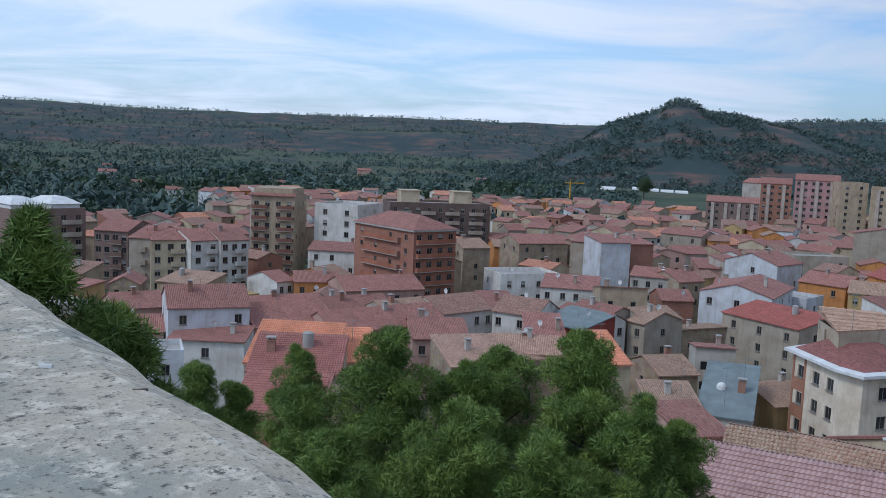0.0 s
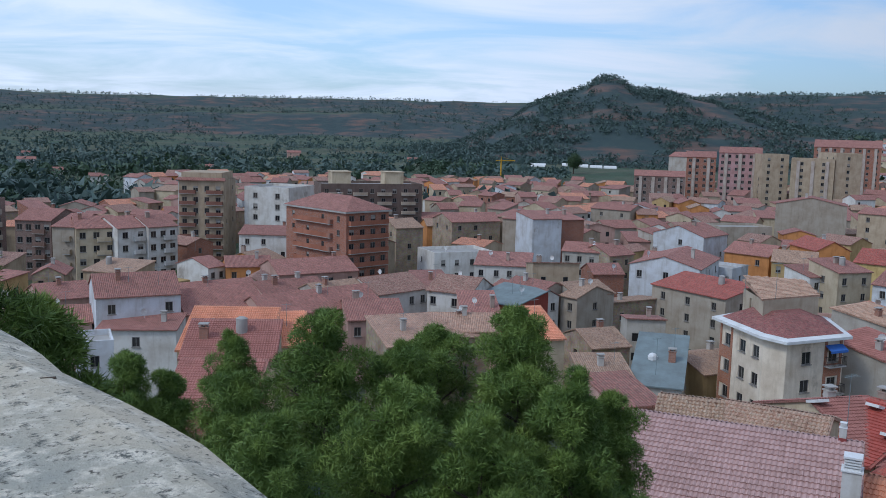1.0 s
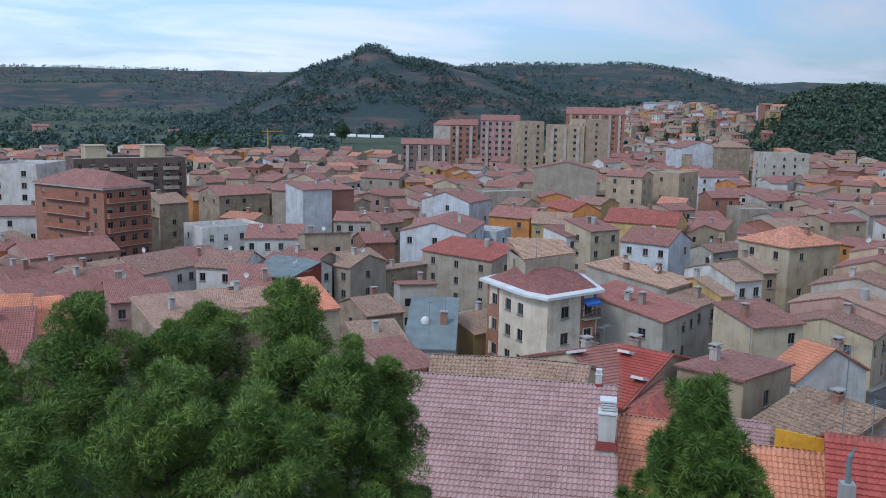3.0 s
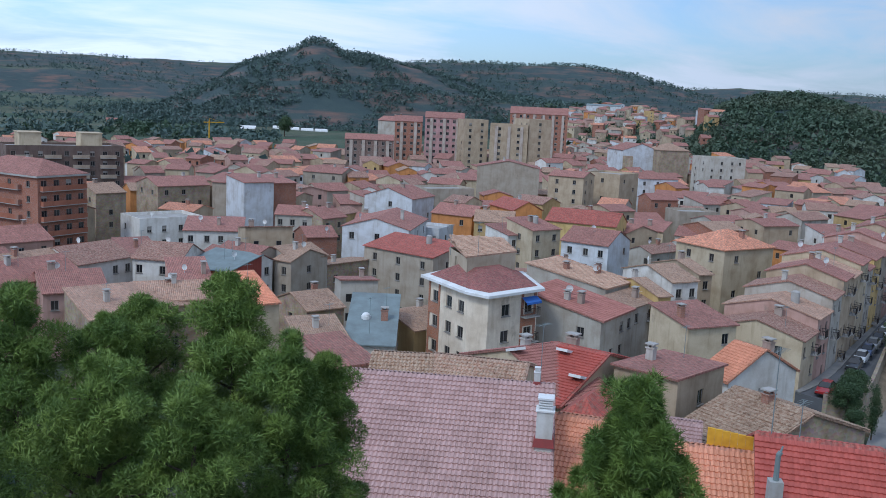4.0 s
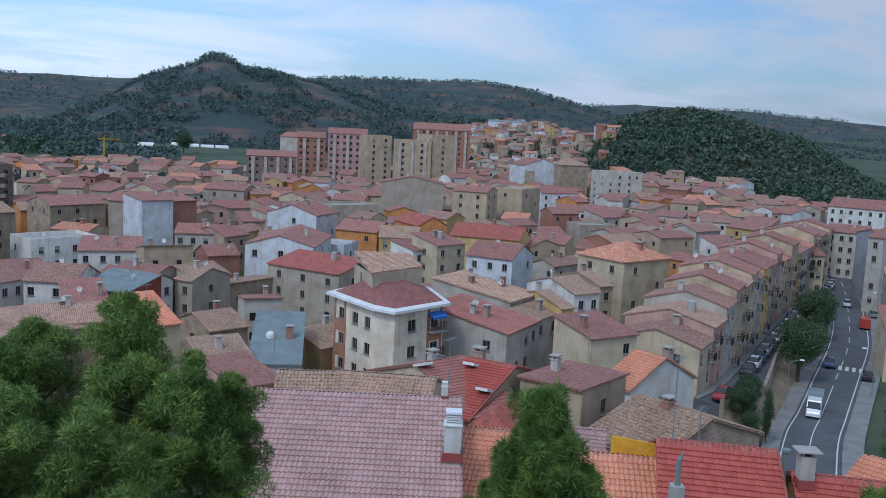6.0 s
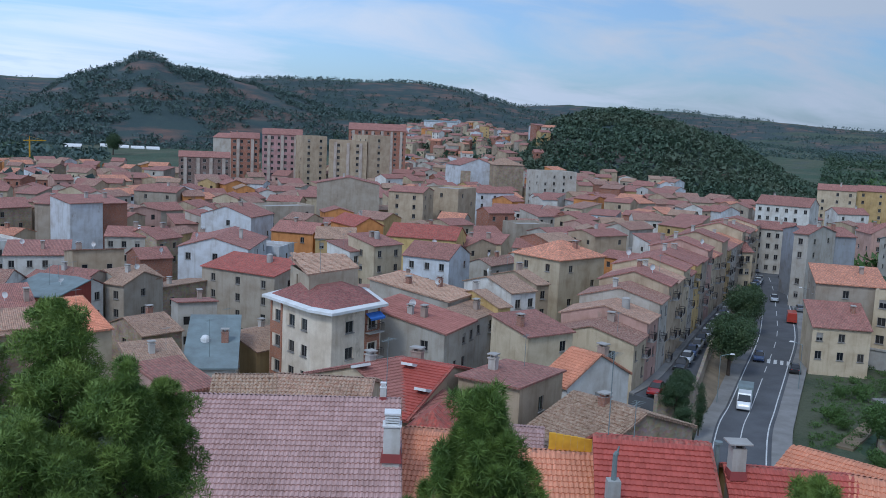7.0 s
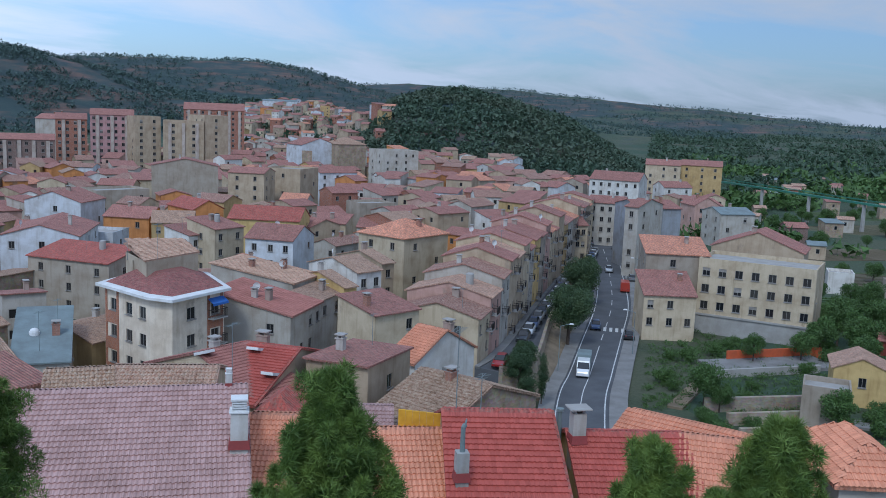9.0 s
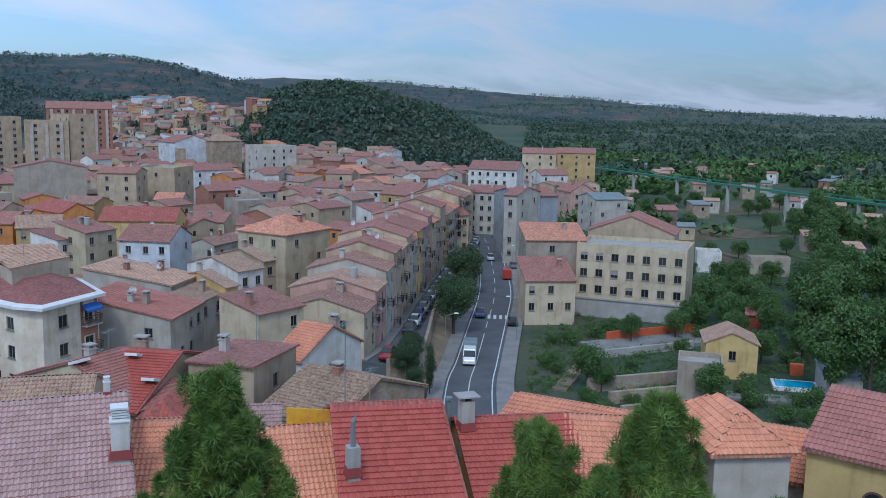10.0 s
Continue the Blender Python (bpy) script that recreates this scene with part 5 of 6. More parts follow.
ROW_FINE = refine(ROW)
PARK = refine([(79.6, 78.0), (87.0, 79.5), (113.5, 100.2), (138.0, 118.0), (168.0, 139.0), (198.0, 162.0)])
lift = lambda i: 4.0 * (1 - i / (len(PARK) - 1)) ** 1.1 + 0.1
strip("raised_street", ROW_FINE, PARK, lift, lift, ASPHALT, "grey asphalt raised street lined with parked cars", "street", 5.0)
strip("street_kerb", ROW_FINE, [between(a, b, 0.2) for a, b in zip(ROW_FINE, PARK)], lambda i: lift(i) + 0.14, lambda i: lift(i) + 0.14, PAVE, "narrow pavement along the house fronts", "pavement", 0.3)
strip("retaining_wall", PARK, [(x + 0.35, y - 0.3) for x, y in PARK], lambda i: lift(i) + 0.8, lambda i: lift(i) + 0.8, RUBBLE, "old stone retaining wall under the raised street", "wall", 6.0).color = (0.36, 0.29, 0.2, 1)
strip("bank", [(x + 0.35, y - 0.3) for x, y in PARK], [between(a, b, -0.12) for a, b in zip(LE[6:6 + len(PARK)], RE[6:6 + len(PARK)])], lambda i: lift(i) * 0.45, 0.1, EARTH, "bare earth bank beside the road", "bank", 1.5)


# ---- vehicles ----
def wheel_mesh(r):
    b = Build()
    b.tube((0, -0.1, 0), (0, 0.1, 0), r, r, 14)
    return b.mesh("tyre", RUBBER)


def rim_mesh(r):
    b = Build()
    b.tube((0, -0.115, 0), (0, 0.115, 0), r * 0.6, r * 0.6, 10)
    return b.mesh("rim", METAL)


def lofted(b, sections, mat=0):
    """A skin over cross sections along x: (x, half width, bottom, top, shoulder)."""
    rings = []
    for x, hw, z0, z1, in_ in sections:
        rings.append([(x, -hw, z0), (x, -hw, z0 + (z1 - z0) * 0.55), (x, -hw + in_, z1), (x, hw - in_, z1), (x, hw, z0 + (z1 - z0) * 0.55), (x, hw, z0)])
    for p, q in zip(rings, rings[1:]):
        for i in range(6):
            j = (i + 1) % 6
            b.poly([p[i], q[i], q[j], p[j]], None, mat)
    b.poly(rings[0], None, mat)
    b.poly(rings[-1][::-1], None, mat)


def car_meshes(van):
    b = Build()
    if van:
        lofted(b, [(-2.4, 0.9, 0.35, 2.1, 0.1), (-2.3, 0.95, 0.3, 2.2, 0.12), (1.1, 0.95, 0.3, 2.2, 0.12), (1.75, 0.93, 0.3, 1.25, 0.1), (2.35, 0.88, 0.3, 0.95, 0.1), (2.45, 0.8, 0.4, 0.8, 0.1)])
    else:
        lofted(b, [(-2.0, 0.78, 0.4, 0.85, 0.06), (-1.9, 0.84, 0.28, 0.95, 0.08), (-0.9, 0.86, 0.25, 0.98, 0.08), (0.9, 0.86, 0.25, 0.95, 0.08), (1.8, 0.82, 0.28, 0.78, 0.1), (2.02, 0.72, 0.4, 0.65, 0.1)])
    body = b.mesh("body", CAR)
    b = Build()
    if van:
        lofted(b, [(1.12, 0.84, 1.3, 2.1, 0.1), (1.2, 0.86, 1.28, 2.05, 0.1), (1.78, 0.84, 1.22, 1.3, 0.1)])
    else:
        lofted(b, [(-1.75, 0.7, 0.93, 1.02, 0.1), (-1.25, 0.74, 0.93, 1.40, 0.2), (0.15, 0.74, 0.93, 1.43, 0.2), (1.0, 0.72, 0.9, 0.98, 0.1)])
    cab = b.mesh("cabin_glass", GLASS)
    b = Build()
    b.box(-1.2, 0.12, -0.53, 0.53, 1.405, 1.46, 0, 0.05)
    return body, cab, b.mesh("roof_panel", CAR)


CARS = {False: car_meshes(False), True: car_meshes(True)}
TYRE, RIM = wheel_mesh(0.31), rim_mesh(0.31)
lamp_b = Build()
lamp_b.box(-0.05, 0.05, -0.14, 0.14, -0.07, 0.07)
LAMP_F, LAMP_R = lamp_b.mesh("headlight", METAL), lamp_b.mesh("tail_light", REDB)


def car(x, y, z, turn, hue, label, van=False, group=""):
    body, cab, top = CARS[van]
    c = thing("van" if van else "car", pose(x, y, z, 0, 0, turn), label, "van" if van else "car", group)
    child("body", body, c, color=hue)
    child("cabin_glass", cab, c)
    if not van:
        child("roof_panel", top, c, color=hue)
    for wx in (-1.25, 1.3):
        for wy in (-0.78, 0.78):
            t = child("tyre", TYRE, c, pose(wx, wy, 0.31))
            child("rim", RIM, t)
    e = 2.4 if van else 1.98
    for wy in (-0.55, 0.55):
        child("headlight", LAMP_F, c, pose(e - 0.03, wy, 0.68))
        child("tail_light", LAMP_R, c, pose(-e + 0.02, wy, 0.8))
    return c


HUES = {"silver": (0.5, 0.52, 0.54), "white": (0.75, 0.75, 0.74), "dark blue": (0.03, 0.05, 0.12), "black": (0.02, 0.02, 0.022), "grey": (0.2, 0.21, 0.22),
        "red": (0.3, 0.02, 0.02), "blue": (0.05, 0.12, 0.3), "yellow": (0.6, 0.4, 0.03)}
order = ["red", "", "", "black", "silver", "dark blue", "grey", "black", "silver", "white", "grey", "white", "dark blue", "silver", "grey", "black", "blue", "silver", "dark blue", "white", "yellow", "silver", "blue", "white", "grey"]
for k, hue in enumerate(order):
    s_ = 2.0 + 5.3 * k
    px, py, b_ = along(ROW, s_)
    if hue:
        q = math.radians(b_ - 90)
        zz = lift(min(len(PARK) - 1, s_ / 156 * (len(PARK) - 1))) + 0.02
        car(px + 2.9 * math.cos(q), py + 2.9 * math.sin(q), zz, b_ + 180, HUES[hue], hue + " car parked along the house fronts", group="cars parked on the raised street")
car(99.0, 80.5, 0.05, 218, HUES["white"], "white van with a grey box driving on the road", True)
b = Build()
b.box(-2.6, 0.9, -1.0, 1.0, 0.6, 2.5)
thing("cargo_box", pose(100.4, 81.6, 0.05, 0, 0, 218), "grey canvas cargo box on the white van", "cargo box", mesh=b.mesh("cargo_box", METAL))
car(155.0, 116.5, 0.05, 40, (0.42, 0.05, 0.03), "red van driving away on the road", True)
car(122.6, 97.6, 0.05, 218, HUES["dark blue"], "dark blue car waiting at the zebra crossing")
car(121.5, 89.8, 0.18, 40, HUES["black"], "dark blue car parked beside the road")
car(171.0, 133.5, 0.05, 222, HUES["silver"], "silver car driving on the road")
car(166.0, 123.0, 0.18, 42, HUES["grey"], "grey car parked beside the road")
car(181.0, 136.5, 0.05, 42, HUES["silver"], "silver car parked at the kerb")
for k in range(7):
    px, py = between(LE[-8 + k], RE[-8 + k], 0.12 if k % 2 else 0.84)
    car(px, py, 0.06, 44, HUES[["white", "silver", "dark blue", "grey", "white", "blue", "silver"][k]], "car parked at the end of the road")


# ---- chimneys and masts on the close roofs ----
def roof_chimney(x, y, z, s, paint, top, label):
    """A rendered shaft; on top a louvred cap, a flat plate on legs or a bent flue pipe."""
    c = thing("chimney", pose(x, y, z, 0, 0, -30), label, "chimney")
    b = Build()
    b.box(-0.36 * s, 0.36 * s, -0.36 * s, 0.36 * s, -1.6, 1.25 * s, 0, 0.02)
    child("shaft", b.mesh("shaft", PLASTER), c, color=paint)
    b = Build()
    b.box(-0.45 * s, 0.45 * s, -0.45 * s, 0.45 * s, -0.3, 0.1, 0, 0.08)
    child("flashing", b.mesh("flashing", REDB), c, label="red painted flashing")
    b = Build()
    if top == "louvre":
        for k in range(4):
            e = Build()
            e.box(-0.30 * s, 0.30 * s, -0.30 * s, 0.30 * s, (1.31 + 0.11 * k) * s, (1.37 + 0.11 * k) * s)
            child("louvre", e.mesh("louvre", WHITE), c)
        b.box(-0.4 * s, 0.4 * s, -0.4 * s, 0.4 * s, 1.25 * s, 1.31 * s)
        b.box(-0.2 * s, 0.2 * s, -0.2 * s, 0.2 * s, 1.3 * s, 1.8 * s)
        b.box(-0.34 * s, 0.34 * s, -0.34 * s, 0.34 * s, 1.76 * s, 1.84 * s)
        child("cap", b.mesh("cap", WHITE), c)
    elif top == "plate":
        for dx in (-0.26, 0.2):
            for dy in (-0.26, 0.2):
                b.box(dx * s, (dx + 0.07) * s, dy * s, (dy + 0.07) * s, 1.25 * s, 1.48 * s)
        b.box(-0.58 * s, 0.58 * s, -0.5 * s, 0.5 * s, 1.48 * s, 1.55 * s)
        child("cap", b.mesh("cap", CONCRETE), c, label="flat concrete cap on legs")
        b = Build()
        b.tube((0, 0, 1.2 * s), (0, 0, 1.44 * s), 0.2 * s, 0.2 * s, 10)
        child("flue", b.mesh("flue", IRON), c)
    else:
        b.tube((0, 0, 1.2 * s), (0.0, 0, 2.6 * s), 0.15 * s, 0.13 * s, 10)
        b.tube((0, 0, 2.6 * s), (0.08, 0, 2.78 * s), 0.14 * s, 0.13 * s, 10)
        b.tube((0.08, 0, 2.78 * s), (0.14, 0, 3.1 * s), 0.07 * s, 0.04 * s, 8)
        child("flue", b.mesh("flue", METAL), c, label="grey metal flue pipe")


roof_chimney(20.2, 36.0, 20.75, 1.1, (0.66, 0.65, 0.62), "louvre", "white rendered chimney with a louvred cap")
roof_chimney(26.6, 27.95, 20.3, 0.8, (0.40, 0.40, 0.38), "pipe", "grey rendered chimney with a metal flue")
roof_chimney(33.1, 26.95, 20.95, 0.92, (0.44, 0.42, 0.38), "plate", "grey rendered chimney with a broad flat cap")
roof_chimney(21.94, 40.21, 22.0, 0.45, (0.6, 0.6, 0.58), "louvre", "small white roof vent")
b = Build()
b.tube((0, 0, -0.6), (0, 0, 0.95), 0.13, 0.11, 10)
b.tube((0, 0, 0.95), (0, 0, 1.08), 0.2, 0.2, 10)
thing("flue_pipe", pose(33.6, 28.5, 20.7), "short grey metal flue pipe on a red roof", "flue", mesh=b.mesh("flue_pipe", METAL))
b = Build()
for i in range(6):
    b.box(-1.05 + 0.35 * i, -0.71 + 0.35 * i, -0.05 + 0.02 * (i % 2), 0.1, -0.9, 0.42 - 0.03 * i)
thing("party_wall", pose(28.7, 33.35, 20.85, 0, 0, -41), "party wall coated in yellow insulating foam", "wall", mesh=b.mesh("party_wall", YELLOW))


def aerial(x, y, z, h, n):
    a = thing("aerial", pose(x, y, z, 0, 0, 30), "thin grey television aerial on a mast", "aerial", "aerials on the roofs")
    b = Build()
    b.tube((0, 0, -0.6), (0, 0, h), 0.03, 0.02, 6)
    child("mast", b.mesh("mast", METAL), a)
    b = Build()
    b.tube((-0.6, 0, h - 0.15), (0.6, 0, h - 0.15), 0.015, 0.015, 5)
    for i in range(n):
        u = -0.55 + 1.1 * i / max(1, n - 1)
        b.tube((u, -0.28, h - 0.15), (u, 0.28, h - 0.15), 0.01, 0.01, 4)
    child("antenna", b.mesh("antenna", METAL), a)


aerial(29.7, 31.8, 21.1, 4.6, 6)
aerial(26.5, 48.2, 19.0, 4.0, 7)
aerial(30.6, 31.0, 21.0, 2.4, 5)
aerial(46.0, 60.0, 15.0, 4.0, 5)
aerial(40.0, 96.0, 19.2, 3.0, 5)
aerial(43.0, 95.0, 19.2, 3.4, 6)
aerial(30.0, 94.0, 11.0, 3.5, 6)
aerial(-33.0, 125.0, 14.0, 2.5, 5)
ar = random.Random(4)
for fx, fy, q, det in FOOT[:60]:
    if det == 2 and 90 < math.hypot(fx, fy) < 190 and ar.random() < 0.5:
        aerial(fx + ar.uniform(-2, 2), fy + ar.uniform(-1, 1), ground_at(fx, fy) + 11.0 + ar.uniform(-1, 1), 2.6, 5)


def skylight(x, y, z, turn):
    s = thing("skylight", pose(x, y, z, -18, 0, turn), "small white framed roof window", "roof window", "roof windows")
    b = Build()
    for x0, x1, y0, y1 in ((-0.5, 0.5, -0.65, -0.55), (-0.5, 0.5, 0.55, 0.65), (-0.5, -0.4, -0.55, 0.55), (0.4, 0.5, -0.55, 0.55)):
        b.box(x0, x1, y0, y1, -0.1, 0.12)
    child("frame", b.mesh("frame", WHITE), s)
    b = Build()
    b.box(-0.4, 0.4, -0.55, 0.55, 0.02, 0.06)
    child("pane", b.mesh("pane", GLASS), s)


skylight(32.16, 62.87, 17.0, 10)
skylight(36.26, 62.26, 16.8, -57)
skylight(35.26, 58.36, 15.9, -57)


def lamp_post(x, y, z, turn):
    s = thing("street_lamp", pose(x, y, z, 0, 0, turn), "tall grey street lamp beside the road", "street lamp", "street lamps along the road")
    b = Build()
    b.tube((0, 0, 0), (0, 0, 6.5), 0.065, 0.04, 8)
    b.tube((0, 0, 6.5), (1.3, 0, 6.9), 0.045, 0.04, 6)
    child("pole", b.mesh("pole", METAL), s)
    b = Build()
    b.box(1.2, 1.85, -0.14, 0.14, 6.82, 6.98, 0, 0.12)
    child("lamp_head", b.mesh("lamp_head", WHITE), s)


for i in (12, 24):
    lamp_post(*between(LE[i], RE[i], -0.06), 0.15, -45)
for i in (15, 27):
    lamp_post(*between(LE[i], RE[i], 1.06), 0.15, 135)



# ---- gardens below the road ----
def slab_box(name, x, y, z, turn, w, d, h, mat, label, category, colour=None, kind=""):
    b = Build()
    n = max(1, int(w / 1.2))
    for i in range(n):
        j = 0.03 * noise.noise(Vector((x + i, y, z)))
        b.box(-w / 2 + w * i / n, -w / 2 + w * (i + 1) / n, -d / 2 + j, d / 2 + j, -1.5, h + j)
    t = thing(name, pose(x, y, z, 0, 0, turn), label, category, kind=kind, mesh=b.mesh(name, mat))
    if colour:
        t.color = (*colour, 1)
    return t


slab_box("garden_wall", 121.5, 66.0, 0, -25, 20, 0.5, 0.9, CONCRETE, "grey concrete wall of a terrace", "wall")
slab_box("terrace", 127.0, 68.0, 0, -25, 20, 7, 0.25, PAVE, "pale paved terrace beside the cream building", "terrace", kind="structure")
slab_box("orange_wall", 131.5, 69.5, 0, -25, 17, 0.3, 1.5, ORANGE, "bright orange painted garden wall", "wall")
slab_box("terrace_wall", 104.0, 53.0, 0, -30, 15, 0.6, 1.3, RUBBLE, "dry stone terrace wall in the garden", "wall", (0.4, 0.33, 0.24))
slab_box("terrace_wall", 101.0, 50.5, 0, -30, 13, 0.6, 0.7, RUBBLE, "dry stone terrace wall in the garden", "wall", (0.42, 0.35, 0.26))
slab_box("terrace_wall", 107.0, 57.0, 0, -30, 17, 0.6, 1.6, RUBBLE, "dry stone terrace wall in the garden", "wall", (0.36, 0.3, 0.22))
slab_box("garden_path", 104.0, 66.5, 0, 20, 14, 2.0, 0.08, EARTH, "pale earth path through the garden", "path", kind="structure")
slab_box("garden_path", 117.0, 36.0, 0, -62, 26, 3.0, 0.08, PAVE, "pale concrete path beside the pool", "path", kind="structure")
slab_box("garden_path", 152.0, 50.0, 0, 5, 34, 2.0, 0.07, EARTH, "pale earth track between the gardens", "path", kind="structure")
b = Build()
b.box(-2.9, 2.9, -1.9, 1.9, 0.0, 0.55)
pool = thing("swimming_pool", pose(120.9, 42.4, -0.25, 0, 0, -62), "small bright blue garden pool", "pool")
child("rim", b.mesh("rim", WHITE), pool)
b = Build()
b.box(-2.55, 2.55, -1.55, 1.55, 0.5, 0.565)
child("water", b.mesh("water", POOL), pool, label="bright blue pool water")
b = Build()
b.box(-0.9, 0.9, -0.5, 0.5, 0.0, 1.6)
thing("garden_box", pose(127.4, 44.6, -0.3, 0, 0, -62), "orange plastic box beside the pool", "box", mesh=b.mesh("garden_box", ORANGE))
for x, y, turn, w, d, hue, label in ((186, 86, -30, 34, 14, (0.07, 0.12, 0.04), "green vegetable plot"), (214, 100, -20, 40, 16, (0.12, 0.10, 0.06), "brown dug vegetable plot"), (236, 92, -35, 36, 16, (0.08, 0.12, 0.045), "green vegetable plot"),
                               (262, 122, -25, 44, 20, (0.16, 0.13, 0.08), "bare earth plot"), (292, 110, -25, 50, 18, (0.07, 0.11, 0.04), "green field among the allotments"), (340, 150, -20, 70, 26, (0.14, 0.13, 0.07), "pale stubble field"),
                               (170, 76, -30, 20, 10, (0.10, 0.09, 0.05), "brown dug vegetable plot"), (420, 170, -20, 90, 30, (0.09, 0.13, 0.05), "green field in the plain")):
    n = int(d / 1.6)
    f = thing("vegetable_plot", pose(x, y, ground_at(x, y), 0, 0, turn), label + " with planted rows", "plot", "garden plots")
    row = Build()
    row.box(-w / 2, w / 2, -0.5, 0.5, -0.8, 0.22, 0, 0.002)
    row = row.mesh("planted_row", PLOT)
    for i in range(n):
        child("planted_row", row, f, pose(0, -d / 2 + d * (i + 0.31) / n, 0.05 * noise.noise(Vector((x, i, 0)))), color=hue)
hr = random.Random(31)
for k in range(46):
    az, r = hr.uniform(60, 77), hr.uniform(190, 620)
    x, y = r * math.sin(math.radians(az)), r * math.cos(math.radians(az))
    if all(math.hypot(x - fx, y - fy) > q + 6 for fx, fy, q, _ in FOOT):
        house(x, y, -az + hr.uniform(-30, 30), hr.uniform(4, 7), hr.uniform(3.5, 6), hr.uniform(2.4, 4.2), "house", hr.choice(["white", "grey", "tan", "brick", "lightgrey", "stone"]), hr.choice(["gx", "sf", "sf"]), 0.8, cols=1, floors=1,
              roof_col=hr.choice(["red", "pale", "metal", "brown"]), sides=False, chimneys=0, detail=1, group="garden huts", label="small garden hut among the allotments")


# ---- the green pipe bridge across the gardens ----
def bridge():
    a, c = Vector((374.0, 231.0, 9.0)), Vector((250.0, -20.0, 9.0))
    t = thing("pipe_bridge", Matrix.Translation(a), "long green pipe bridge on slim piers", "bridge")
    L = (c - a).length
    turn = math.degrees(math.atan2(c.y - a.y, c.x - a.x))
    b = Build()
    b.box(0, L, -0.9, 0.9, -0.7, 0.0)
    b.box(0, L, -0.95, -0.85, 0.9, 1.05)
    b.box(0, L, 0.85, 0.95, 0.9, 1.05)
    n = int(L / 3)
    for i in range(n + 1):
        for y in (-0.9, 0.86):
            b.box(L * i / n - 0.05, L * i / n + 0.05, y, y + 0.05, 0, 0.95)
    child("deck", b.mesh("deck", GREEN), t, pose(0, 0, 0, 0, 0, turn))
    for i in range(1, 9):
        b = Build()
        b.box(-0.5, 0.5, -0.6, 0.6, -11.0, -0.7, 0, 0.1)
        child("pier", b.mesh("pier", CONCRETE), t, pose(0, 0, 0, 0, 0, turn) @ pose(L * i / 9, 0, 0))


bridge()

# ---- trees and scrub ----
def tufts(rs, centres, radii, per, length, width, squash=0.8, up=0.35, loose=0.45):
    """Thin leaves or needle tufts lying over the outside of clumps, as loose triangles."""
    n = len(centres)
    c = np.repeat(centres, per, 0)
    r = np.repeat(radii, per)[:, None]
    d = rs.normal(size=(n * per, 3))
    d[:, 2] = d[:, 2] * 0.9 + up
    d /= np.linalg.norm(d, axis=1)[:, None]
    p = c + d * r * (0.35 + 0.65 * rs.rand(n * per, 1) ** 0.35) * np.array([1, 1, squash])
    nrm = d + rs.normal(size=d.shape) * loose
    w = np.cross(nrm, rs.normal(size=d.shape))
    w /= np.linalg.norm(w, axis=1)[:, None] + 1e-9
    w = w + d * 0.55 + np.array([0, 0, 0.3])
    w /= np.linalg.norm(w, axis=1)[:, None]
    s = np.cross(w, nrm)
    s /= np.linalg.norm(s, axis=1)[:, None] + 1e-9
    L = length * (0.6 + 0.8 * rs.rand(n * per, 1))
    W = width * (0.6 + 0.8 * rs.rand(n * per, 1))
    return np.stack([p - s * W, p + s * W, p + w * L], 1).reshape(-1, 3)


